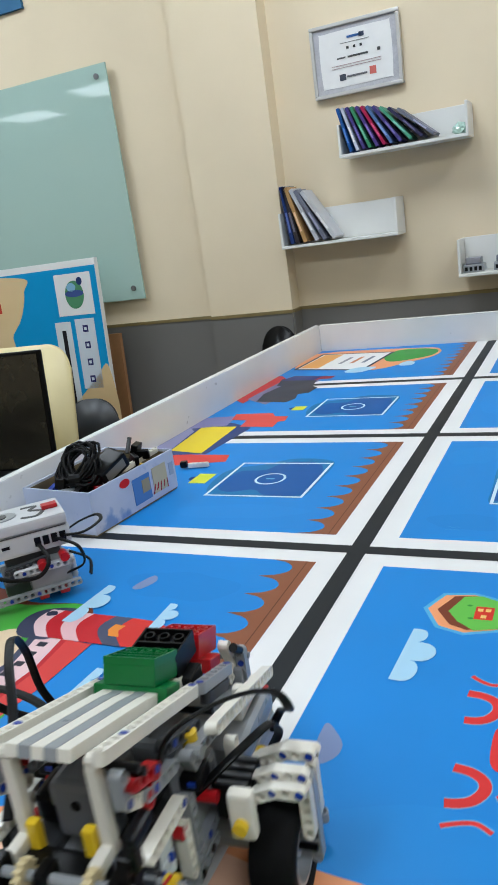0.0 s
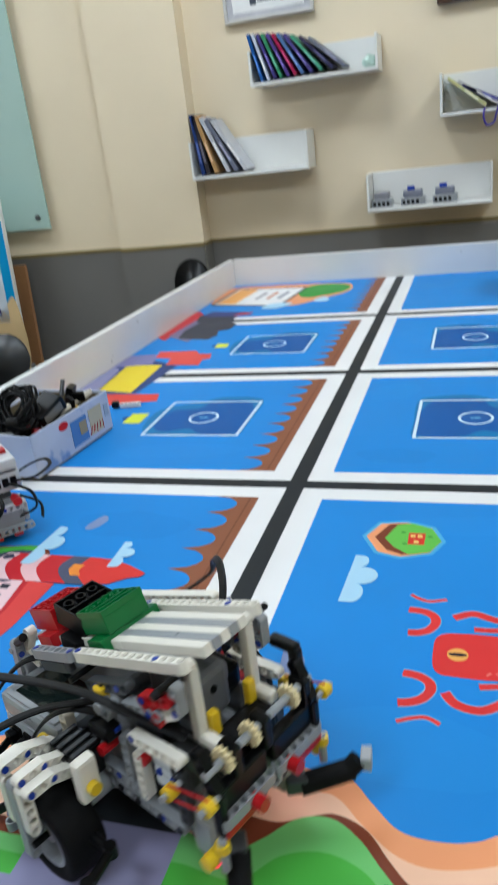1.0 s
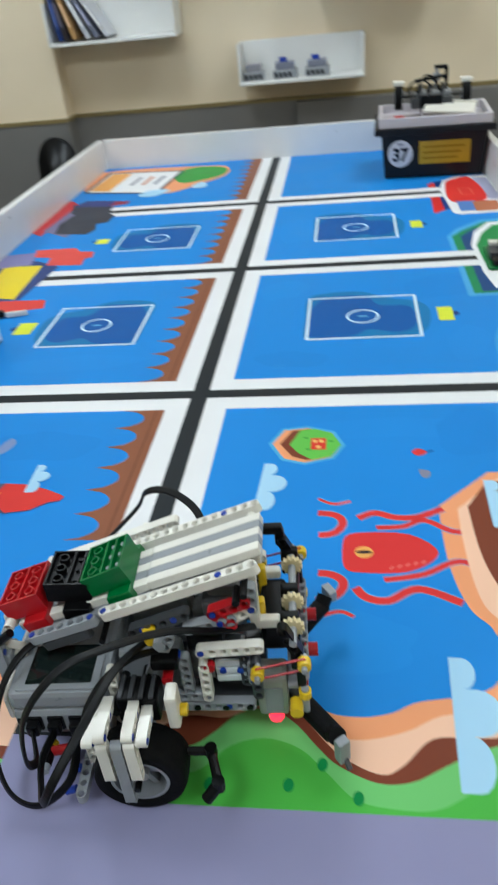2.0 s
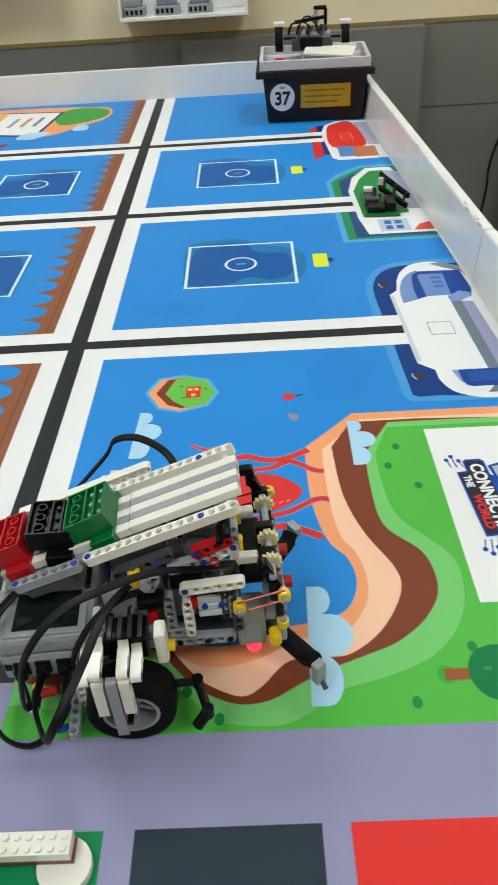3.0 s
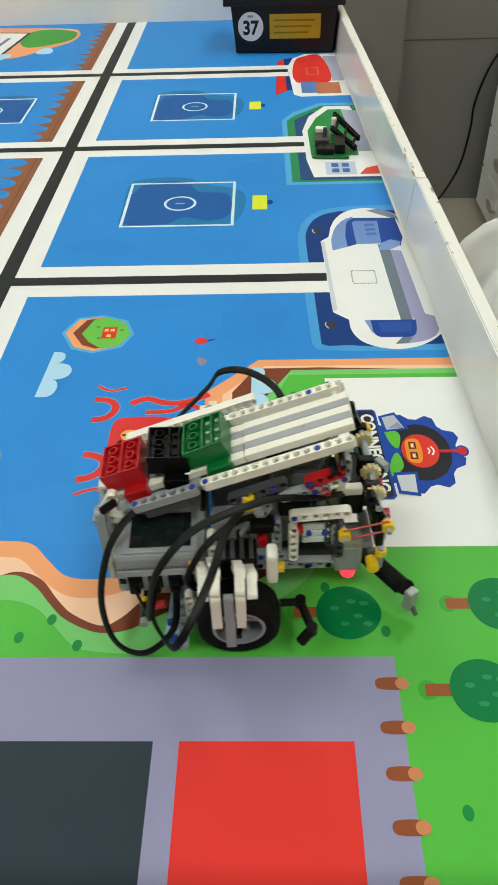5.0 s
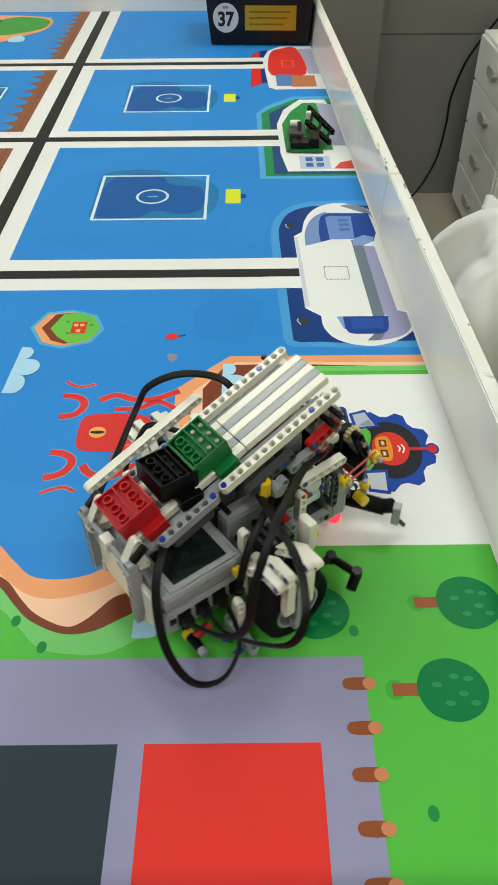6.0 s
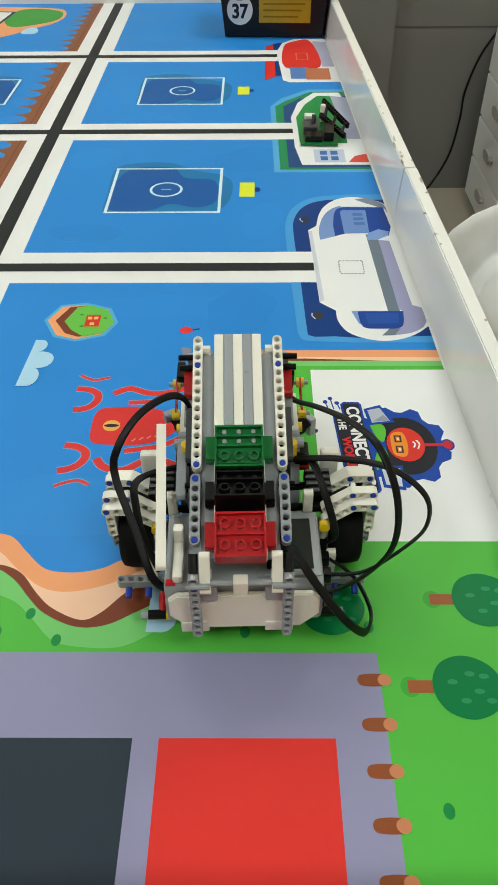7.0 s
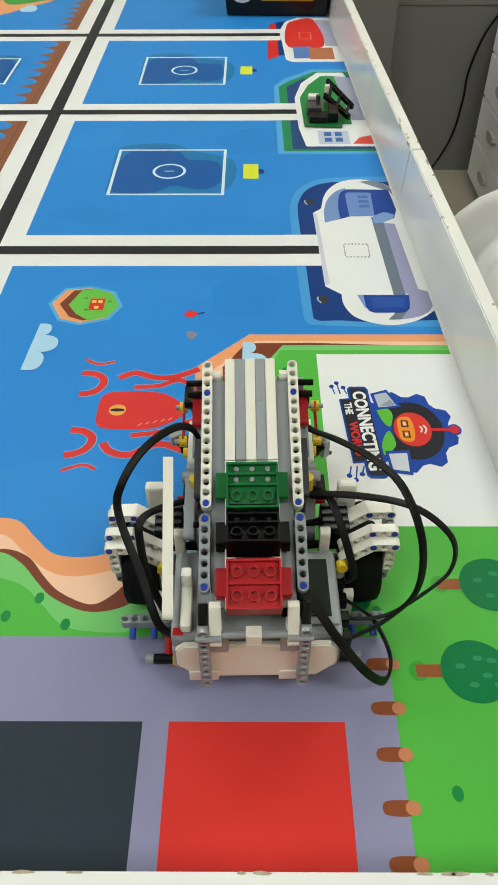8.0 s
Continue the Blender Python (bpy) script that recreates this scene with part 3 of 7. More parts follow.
ink_poly("fish_print", spline([(0.842, 0.713), (0.850, 0.721), (0.860, 0.713), (0.850, 0.705)]), OCT, 3)
ink_line("fish_print", [(0.858, 0.713), (0.868, 0.716)], 0.003, NAVY, 3)
ink_poly("rock_print", spline([(0.848, 0.676), (0.860, 0.673), (0.858, 0.662), (0.851, 0.661)]), (140, 140, 160), 3)
for pts in ([(0.626, 0.478), (0.622, 0.527), (0.634, 0.520), (0.645, 0.504), (0.642, 0.487)], [(0.297, 0.726), (0.309, 0.760), (0.321, 0.747), (0.311, 0.723)]):
    ink_poly("rock_print", spline(pts, True, 3), GREY_B, 3)
for cx, cy, sx, sy, c in ((0.74, 0.415, 0.10, 0.035, (50, 148, 228)), (0.68, 0.97, 0.05, 0.03, (38, 132, 212)), (0.95, 1.01, 0.03, 0.06, (50, 146, 226)), (0.93, 1.24, 0.07, 0.05, (38, 132, 214)), (0.65, 1.25, 0.04, 0.05, (50, 147, 227)),
                          (0.82, 0.77, 0.10, 0.028, (49, 146, 227)), (0.92, 0.76, 0.05, 0.05, (38, 133, 214)), (0.66, 1.60, 0.04, 0.10, (48, 146, 226)), (0.75, 2.05, 0.12, 0.10, (48, 146, 226)), (0.33, 0.98, 0.10, 0.03, (49, 146, 227)), (0.36, 0.74, 0.07, 0.04, (38, 132, 213))):
    ring = [(cx + sx * (1 + 0.16 * math.sin(2 * a + cx * 40) + 0.07 * math.sin(5 * a)) * math.cos(a), cy + sy * (1 + 0.16 * math.sin(2 * a + cx * 40) + 0.07 * math.sin(5 * a)) * math.sin(a)) for a in [q * 0.3491 for q in range(18)]]
    ink_poly("sea_patch_print", spline(ring), tuple(round((u * 2 + v * 3) / 5) for u, v in zip(c, SEA)), 1.25 + cx * 0.5)
for cx, cy in ((0.905, 1.30), (0.652, 0.95), (0.63, 0.45)):
    for k in range(2):
        ink_line("ripple_print", [(cx + 0.014 * q / 3, cy - 0.008 * k + 0.003 * (q % 2)) for q in range(5)], 0.0012, (66, 150, 220), 1.8, True)

# lighthouse corner
ink_poly("sand_print", spline([(-0.06, 0.70), (0.10, 0.695), (0.18, 0.668), (0.27, 0.672), (0.30, 0.60), (0.27, 0.52), (0.30, 0.46), (0.20, 0.40), (-0.06, 0.40)]), EARTH, 3.2)
ink_poly("grass_print", spline([(-0.06, 0.68), (0.10, 0.665), (0.18, 0.660), (0.265, 0.672), (0.285, 0.60), (0.30, 0.50), (0.31, 0.45), (0.20, 0.39), (-0.06, 0.39)]), GRASS, 4.2)
ink_poly("sand_print", spline([(-0.06, 0.62), (0.10, 0.628), (0.17, 0.590), (0.212, 0.606), (0.25, 0.56), (0.27, 0.50), (0.20, 0.45), (-0.06, 0.45)]), (240, 214, 178), 5.2)
ink_poly("house_print", [(0.280, 0.598), (0.326, 0.596), (0.322, 0.515), (0.308, 0.44), (0.262, 0.43), (0.285, 0.541)], (222, 74, 70), 6)
ink_poly("house_ridge", [(0.283, 0.596), (0.291, 0.596), (0.296, 0.54), (0.284, 0.43), (0.272, 0.43), (0.287, 0.541)], (196, 44, 52), 6.5)
ink_poly("house_edge", [(0.239, 0.597), (0.249, 0.597), (0.259, 0.541), (0.248, 0.43), (0.238, 0.43), (0.250, 0.541)], (72, 76, 100), 7.4)
ink_poly("house_wall_print", [(0.248, 0.597), (0.283, 0.597), (0.290, 0.541), (0.276, 0.43), (0.247, 0.43), (0.257, 0.541)], (240, 206, 210), 7)
for k in range(7):
    wx = 0.266 - 0.0012 * max(0, k - 2) * 1.6
    ink_poly("window_print", [(wx - 0.0055, 0.588 - k * 0.0195), (wx + 0.0065, 0.588 - k * 0.0195), (wx + 0.0065, 0.579 - k * 0.0195), (wx - 0.0055, 0.579 - k * 0.0195)], (52, 52, 62), 8)


def bowed(x, bow, y0=0.597, y1=0.655, n=9):
    """An edge across the tower from y1 to y0, bulging towards its foot by bow and slanting with it."""
    return [(x + 0.020 * q / (n - 1) - bow * math.sin(math.pi * q / (n - 1)), y1 + (y0 - y1) * q / (n - 1)) for q in range(n)]


def tower_band(name, xa, xb, color, layer, bow=0.014):
    ink_poly(name, bowed(xa, bow) + bowed(xb, bow)[::-1], color, layer)


ink_poly("lighthouse_base", spline([(0.203, 0.630), (0.212, 0.650), (0.236, 0.661), (0.262, 0.660), (0.276, 0.630), (0.268, 0.597), (0.246, 0.591), (0.222, 0.594), (0.209, 0.608)]), (70, 74, 98), 8)
tower_band("lighthouse_door", 0.226, 0.244, (240, 206, 210), 9.1)
ink_poly("lighthouse_window", spline([(0.224, 0.648), (0.234, 0.652), (0.240, 0.644), (0.228, 0.640)]), (60, 62, 84), 10)
tower_band("lighthouse_stripe", 0.244, 0.266, (200, 44, 52), 9.2)
tower_band("lighthouse_stripe", 0.266, 0.288, (242, 196, 200), 9.3)
tower_band("lighthouse_stripe", 0.288, 0.320, (206, 48, 54), 9.4)
tower_band("lighthouse_lamp", 0.320, 0.346, (82, 88, 112), 9.5, 0.016)
ink_poly("lighthouse_roof", bowed(0.344, 0.014) + [(0.392, 0.602), (0.412, 0.617), (0.424, 0.620), (0.428, 0.628), (0.420, 0.633), (0.400, 0.643), (0.372, 0.653)], (222, 62, 56), 10)
ink_poly("lighthouse_lamp", [(0.330, 0.638), (0.345, 0.637), (0.342, 0.626), (0.350, 0.614), (0.336, 0.614), (0.328, 0.626)], (244, 150, 60), 11)
cloud((0.262, 0.724), (0.256, 0.632), 0.026, 12)
cloud((0.372, 0.694), (0.374, 0.636), 0.020, 12)
cloud((0.362, 0.556), (0.357, 0.476), 0.020, 12)


# moored ships printed along the rails
ink_poly("ship_wash", spline([(0.986, 0.905), (0.986, 1.001), (1.002, 1.056), (1.035, 1.088), (1.09, 1.098)], False) + [(1.20, 1.098), (1.20, 0.686), (1.06, 0.686), (1.004, 0.689), (0.997, 0.694), (0.993, 0.706)], (74, 160, 226), 2.6)
ink_poly("ship_hull", spline([(0.999, 0.90), (0.997, 0.979), (1.000, 1.013), (1.011, 1.046), (1.030, 1.068), (1.056, 1.079)], False) + [(1.20, 1.079), (1.20, 0.70), (1.075, 0.695), (1.040, 0.699)] + spline([(1.014, 0.698), (1.007, 0.702), (1.005, 0.712), (1.002, 0.824)], False), NAVY, 3.2)
ink_poly("ship_deck", [(1.020, 0.976), (1.033, 0.990)] + spline([(1.038, 1.022), (1.048, 1.052), (1.067, 1.077), (1.093, 1.088), (1.121, 1.083), (1.144, 1.066), (1.170, 1.03)], False) + [(1.20, 1.00), (1.20, 0.745)]
         + spline([(1.161, 0.722), (1.145, 0.706), (1.125, 0.694), (1.100, 0.689), (1.075, 0.695), (1.056, 0.709), (1.046, 0.733), (1.045, 0.757)], False) + [(1.025, 0.776)], WHITE, 4)
ink_poly("ship_edge", [(1.0205, 0.974), (1.0255, 0.974), (1.0315, 0.782), (1.0255, 0.777)], (208, 212, 226), 4.3)
ink_poly("ship_shadow", [(1.106, 0.965), (1.123, 0.945), (1.129, 0.754), (1.113, 0.755)], (112, 124, 138), 5)
ink_poly("ship_shadow", [(1.123, 0.945), (1.139, 0.942), (1.147, 0.769), (1.160, 0.763)] + spline([(1.161, 0.734), (1.152, 0.717), (1.136, 0.706), (1.115, 0.701), (1.099, 0.700)], False) + [(1.110, 0.715), (1.127, 0.719), (1.133, 0.754), (1.128, 0.76)], (156, 156, 190), 6)
ink_poly("ship_shadow", [(1.099, 0.7003), (1.115, 0.7008), (1.124, 0.716), (1.110, 0.7152)], (112, 124, 138), 6.3)
ink_poly("ship_bridge", spline([(1.036, 0.946), (1.037, 0.984), (1.046, 1.022), (1.060, 1.046), (1.076, 1.058)], False) + [(1.076, 1.050), (1.061, 1.0), (1.060, 0.957)], (122, 152, 206), 5)
ink_poly("ship_mast", spline([(1.100, 1.079), (1.121, 1.083), (1.142, 1.066), (1.160, 1.03)], False) + [(1.145, 1.046), (1.122, 1.062)], (130, 140, 156), 5)
ink_poly("ship_bridge", [(1.060, 0.957), (1.059, 0.989)] + spline([(1.062, 1.022), (1.067, 1.042), (1.078, 1.053)], False) + [(1.143, 1.051), (1.147, 0.985), (1.140, 0.957), (1.127, 0.976), (1.112, 0.966), (1.076, 0.965)], (30, 72, 156), 6)
ink_poly("ship_window", [(1.074, 0.965), (1.073, 1.036), (1.078, 1.042), (1.114, 1.041), (1.112, 0.966)], (112, 146, 206), 7)
ink_poly("ship_bridge", [(1.106, 0.945), (1.110, 0.966), (1.127, 0.978), (1.142, 0.971), (1.139, 0.958), (1.122, 0.945)], (128, 158, 212), 7)
for k in range(3):
    ink_line("ship_mark", [(1.092, 1.026 - 0.015 * k), (1.108, 1.027 - 0.015 * k)], 0.009, (78, 118, 184), 8)
ink_poly("ship_hatch", [(1.073, 0.755), (1.133, 0.755)] + spline([(1.131, 0.734), (1.127, 0.720), (1.118, 0.715)], False) + spline([(1.084, 0.715), (1.077, 0.719), (1.074, 0.729)], False), (28, 70, 154), 6.5)
ink_poly("ship_hatch", [(1.082, 0.750), (1.126, 0.750), (1.123, 0.727), (1.084, 0.726)], (38, 84, 168), 7)
ink_poly("ship_hatch", [(1.065, 0.755), (1.0728, 0.755), (1.0745, 0.724), (1.072, 0.727)], (128, 158, 212), 6.2)
for xa, ya, yb, xb in ((0.97, 0.827, 0.911, 1.0235), (0.96, 1.330, 1.412, 1.016), (0.95, 1.792, 1.875, 0.992)):
    ink_poly("band_print", rect(xa, ya, xb, yb), WHITE, 3.75)
    ink_poly("guide_line", rect(xa, (ya + yb) / 2 - 0.011, xb - 0.001, (ya + yb) / 2 + 0.011), LINE, 3.9)
for q in ((1.016, 1.010), (1.020, 0.745)):
    ink_poly("porthole_print", oval(q[0], q[1], 0.0075, 0.010, 14), (60, 60, 70), 5)
    ink_line("porthole_print", [(q[0] - 0.006, q[1] + 0.006), (q[0] - 0.007, q[1]), (q[0] - 0.003, q[1] - 0.008)], 0.002, (190, 200, 215), 6, True)
for k in range(7):
    for yy in (0.884, 0.849):
        ink_poly("dotted_frame", rect(1.0595 + k * 0.005, yy - 0.0012, 1.062 + k * 0.005, yy + 0.0012), (60, 60, 64), 6)
for k in range(5):
    for xx in (1.0585, 1.0925):
        ink_poly("dotted_frame", rect(xx - 0.0008, 0.8525 + k * 0.0066, xx + 0.0008, 0.856 + k * 0.0066), (60, 60, 64), 6)
# green quay
ink_poly("quay_wash", [(0.972, 1.185), (0.970, 1.50), (0.992, 1.545), (1.05, 1.60), (1.15, 1.60), (1.15, 1.185)], (88, 172, 226), 2.6)
ink_poly("quay_hull", [(0.983, 1.196), (0.980, 1.500), (1.0, 1.530), (1.055, 1.585), (1.15, 1.585), (1.15, 1.196)], (40, 140, 90), 3.2)
ink_poly("quay_hull", [(0.998, 1.204), (0.996, 1.500), (1.03, 1.545), (1.15, 1.56), (1.15, 1.204)], (38, 76, 130), 3.6)
ink_poly("quay_deck", [(1.012, 1.295), (1.010, 1.440), (1.026, 1.520), (1.062, 1.580), (1.115, 1.580), (1.15, 1.50), (1.15, 1.215), (1.022, 1.215)], WHITE, 4)
ink_poly("quay_green", [(1.022, 1.310), (1.020, 1.440), (1.040, 1.510), (1.068, 1.560), (1.095, 1.560), (1.115, 1.46), (1.110, 1.310)], (44, 142, 76), 5)
ink_poly("quay_grey", [(1.095, 1.560), (1.15, 1.55), (1.15, 1.33), (1.112, 1.33)], (170, 172, 196), 5)
ink_poly("quay_house", rect(1.045, 1.225, 1.100, 1.282), (196, 206, 226), 5)
for k in range(2):
    for j in range(2):
        ink_poly("quay_window", rect(1.056 + 0.019 * k, 1.234 + 0.024 * j, 1.069 + 0.019 * k, 1.251 + 0.024 * j), (64, 110, 176), 6)
ink_poly("quay_red", [(1.104, 1.225), (1.145, 1.225), (1.145, 1.262), (1.118, 1.252)], (230, 84, 70), 6)
# red ship
ink_poly("ship_hull", [(0.960, 1.660), (0.966, 1.905), (0.99, 1.930), (1.0, 1.700)], (222, 50, 46), 3.2)
ink_poly("ship_hull", [(0.985, 1.690), (0.983, 1.925), (1.02, 1.945), (1.02, 1.69)], NAVY, 3.6)
ink_poly("ship_deck", [(1.0, 1.66), (0.990, 1.86), (1.005, 1.93), (1.035, 1.965), (1.112, 1.965), (1.125, 1.648), (1.015, 1.645)], WHITE, 4)
ink_poly("ship_deck", spline([(1.008, 1.745), (1.008, 1.90), (1.035, 1.945), (1.075, 1.945), (1.088, 1.75)], True, 4), RED, 5)
ink_poly("ship_bridge", rect(1.018, 1.668, 1.058, 1.745), (92, 132, 196), 6)
ink_poly("ship_bridge", rect(1.052, 1.662, 1.106, 1.738), (190, 118, 84), 7)
ink_poly("ship_shadow", [(1.078, 1.945), (1.112, 1.940), (1.12, 1.75), (1.092, 1.75)], (176, 176, 200), 5)
ink_line("ship_mark", rect(1.036, 1.80, 1.062, 1.85), 0.003, (240, 120, 100), 6, closed=True)

# ships and cards printed along the left rail
ink_poly("ship_hull", [(-0.06, 1.16), (0.13, 1.20), (0.195, 1.215), (0.185, 1.255), (-0.06, 1.26)], (222, 74, 66), 3)
ink_poly("ship_wash", [(-0.06, 1.25), (0.13, 1.26), (0.15, 1.44), (0.09, 1.48), (-0.06, 1.5)], (54, 74, 128), 3.4)
ink_poly("ship_deck", [(0.035, 1.283), (0.117, 1.264), (0.110, 1.452), (0.022, 1.454)], (240, 214, 48), 4)
ink_poly("ship_shadow", [(-0.06, 1.27), (0.034, 1.275), (0.018, 1.42), (-0.06, 1.45)], (150, 150, 190), 4)
ink_poly("ship_deck", [(0.060, 1.557), (0.154, 1.558), (0.170, 1.530), (0.204, 1.528), (0.210, 1.490), (0.196, 1.484), (0.199, 1.443), (0.118, 1.450), (0.112, 1.500), (0.070, 1.508)], (226, 84, 76), 5)
ink_poly("ship_shadow", [(-0.06, 1.44), (0.08, 1.46), (0.07, 1.54), (-0.06, 1.53)], (138, 134, 180), 4.4)
ink_poly("ship_wash", [(-0.06, 1.69), (0.03, 1.66), (0.06, 1.90), (0.02, 1.96), (-0.06, 1.96)], (206, 62, 66), 4)
ink_poly("ship_shadow", [(0.024, 1.70), (0.10, 1.64), (0.16, 1.88), (0.12, 1.93), (0.05, 1.94)], (130, 126, 160), 4.4)
ink_poly("ship_deck", [(0.062, 1.672), (0.148, 1.655), (0.160, 1.690), (0.150, 1.735), (0.176, 1.745), (0.180, 1.800), (0.160, 1.820), (0.150, 1.885), (0.138, 1.925), (0.035, 1.918), (0.050, 1.840), (0.066, 1.830), (0.050, 1.75)], (66, 68, 78), 5)
ink_poly("ship_bridge", [(0.04, 1.90), (0.15, 1.885), (0.165, 1.935), (0.06, 1.955)], (60, 70, 130), 5)
ink_poly("ship_bridge", [(0.14, 1.89), (0.185, 1.90), (0.19, 1.93), (0.15, 1.93)], (160, 60, 80), 6)
ink_poly("sand_print", spline([(0.016, 2.07), (0.10, 2.03), (0.25, 1.985), (0.305, 2.00), (0.355, 2.06), (0.415, 2.13), (0.42, 2.225), (0.35, 2.272), (0.016, 2.275)], True, 4), PEACH_D, 3)
ink_poly("grass_print", spline([(0.285, 2.245), (0.35, 2.260), (0.41, 2.225), (0.41, 2.15), (0.355, 2.100), (0.30, 2.085), (0.27, 2.15)], True, 4), (70, 160, 66), 4)
ink_poly("card_frame", [(0.024, 2.035), (0.250, 1.985), (0.282, 2.232), (0.042, 2.258)], (52, 60, 80), 5)
ink_poly("card", [(0.034, 2.045), (0.243, 1.998), (0.272, 2.224), (0.050, 2.248)], WHITE, 6)
ink_poly("card_block", [(0.038, 2.055), (0.100, 2.042), (0.120, 2.236), (0.056, 2.242)], (244, 178, 96), 7)
for k in range(3):
    ink_line("card_mark", [(0.150 + 0.035 * k, 2.09), (0.162 + 0.035 * k, 2.18)], 0.012, ((150, 150, 160), (210, 140, 100), (120, 130, 150))[k], 7)
for pts in ([(0.345, 2.02), (0.375, 2.02), (0.38, 2.05), (0.36, 2.08), (0.34, 2.05)], [(0.20, 1.97), (0.25, 1.96), (0.28, 2.02), (0.22, 2.02)]):
    ink_poly("cloud_print", spline(pts), CLOUD, 7)

# ---- brick-toy pieces ----
P_WHITE = material("white_abs", rgb(236, 232, 220, 0.86), 0.3, 0, 0.03, 60, 0.03, 400, spec=0.5)
P_GREY = material("light_grey_abs", rgb(158, 162, 166, 0.8), 0.3, 0, 0.04, 60, 0.03, 400)
# light grey darkened to carry the shade on the motor below the slide
P_GREY_SHADED = material("shaded_grey_abs", rgb(112, 114, 118, 0.8), 0.35, 0, 0.05, 60)
P_WARM = material("warm_grey_abs", rgb(168, 170, 160, 0.8), 0.35, 0, 0.04, 60)
P_DGREY = material("dark_grey_abs", rgb(64, 66, 69, 0.8), 0.38, 0, 0.05, 60)
P_BLACK = material("black_abs", rgb(7, 7, 8, 0.9), 0.32, 0, 0.1, 60, spec=0.2)
P_RED = material("red_abs", rgb(184, 18, 26, 0.85), 0.3, 0, 0.04, 60)
P_GREEN = material("green_abs", rgb(0, 108, 48, 0.85), 0.3, 0, 0.04, 60)
P_BLUE = material("blue_abs", rgb(26, 62, 170, 0.8), 0.3, 0, 0.04, 60)
P_YEL = material("yellow_abs", rgb(238, 200, 30, 0.85), 0.3, 0, 0.04, 60)
P_TAN = material("tan_abs", rgb(222, 206, 160, 0.85), 0.35, 0, 0.04, 60)
P_RUBBER = material("black_rubber", rgb(14, 14, 15, 0.85), 0.75, 0, 0.15, 80, 0.2, 500, spec=0.15)
P_CABLE = material("cable_sheath", rgb(9, 9, 10, 0.9), 0.45, 0, 0.1, 80, spec=0.2)
P_SCREEN = material("dark_display", rgb(24, 34, 32, 0.9), 0.08, 0, 0.05, 20, spec=0.6)
P_GLOW = material("red_sensor_lamp", (1.0, 0.03, 0.06, 1), 0.3, 0, 0.0, 20, emit=1.5)
P_LENS = material("clear_plastic", rgb(220, 226, 230, 0.85), 0.1, 0, 0.03, 40, spec=0.7)
U = 0.0084
BEAMS = {}


def beam_mesh(n, mat):
    """A studless beam of n holes along x from its first hole, holes through it along z."""
    key = (n, mat.name)
    if key in BEAMS:
        return BEAMS[key]
    bm = bmesh.new()
    h, r, w, e = 0.46 * U, 0.30 * U, 0.47 * U, 0.5 * U
    seg = 16
    for i in range(n):
        cx = i * U
        rings = [[] for _ in range(8)]
        flat = []
        for k in range(seg):
            a = 2 * math.pi * k / seg
            c, s = math.cos(a), math.sin(a)
            if (i == 0 and c < -0.01) or (i == n - 1 and c > 0.01):
                o, on_side = (cx + c * w, s * w), False
            else:
                f = 1 / max(abs(c) / e, abs(s) / w)
                ox, oy = (math.copysign(e, c), math.copysign(w, s)) if k % 4 == 2 else (c * f, s * f)
                o, on_side = (cx + ox, oy), abs(abs(ox) - e) < 1e-7
            flat.append(on_side and c)
            for q, (p, z) in enumerate(((o, h), ((cx + c * 0.385 * U, s * 0.385 * U), h), ((cx + c * 0.37 * U, s * 0.37 * U), h - 0.10 * U), ((cx + c * r, s * r), h - 0.10 * U),
                                        ((cx + c * r, s * r), 0.10 * U - h), ((cx + c * 0.37 * U, s * 0.37 * U), 0.10 * U - h), ((cx + c * 0.385 * U, s * 0.385 * U), -h), (o, -h))):
                rings[q].append(bm.verts.new((*p, z)))
        for k in range(seg):
            j = (k + 1) % seg
            for q in range(7):
                bm.faces.new((rings[q][k], rings[q][j], rings[q + 1][j], rings[q + 1][k]))
            if not (flat[k] and flat[j] and flat[k] * flat[j] > 0):
                bm.faces.new((rings[0][j], rings[0][k], rings[7][k], rings[7][j]))
    bmesh.ops.remove_doubles(bm, verts=bm.verts, dist=1e-6)
    me = bpy.data.meshes.new("beam")
    bm.to_mesh(me)
    bm.free()
    me.materials.append(mat)
    BEAMS[key] = me
    return me


def along(a, b, up):
    """Pose at a whose x axis points to b and whose z axis leans to up."""
    a, b = Vector(a), Vector(b)
    x = (b - a).normalized()
    z = Vector(up)
    z = (z - x * z.dot(x)).normalized()
    y = z.cross(x)
    m = Matrix((x, y, z)).transposed().to_4x4()
    m.translation = a
    return m


def beam(parent, n, a, b, up, mat, name="beam", pins=(), label=""):
    ob = put_mesh(name, beam_mesh(n, mat), parent, along(a, b, up), label)
    for i in pins:
        p = bmesh.new()
        cyl(p, (0, 0, -0.5 * U), (0, 0, 0.49 * U), 0.29 * U, 10)
        cyl(p, (0, 0, 0.49 * U), (0, 0, 0.50 * U), 0.18 * U, 8)
        part("pin", p, P_BLUE, ob, "", pose(i * U, 0, 0))
    return ob


def rod(parent, a, b, r, mat, name="axle", seg=10):
    return part(name, cyl(bmesh.new(), a, b, r, seg), mat, parent, smooth=False)


def block(parent, name, x0, y0, z0, x1, y1, z1, mat, bevel=0.0015, m=None, label=""):
    return part(name, box(bmesh.new(), x0, y0, z0, x1, y1, z1, bevel, 2), mat, parent, label, m)


def cable(parent, pts, w=0.0062, h=0.0026, name="cable"):
    return part(name, tube(bmesh.new(), spline(pts, False, 8), 0, 8, False, (w, h)), P_CABLE, parent, smooth=False)


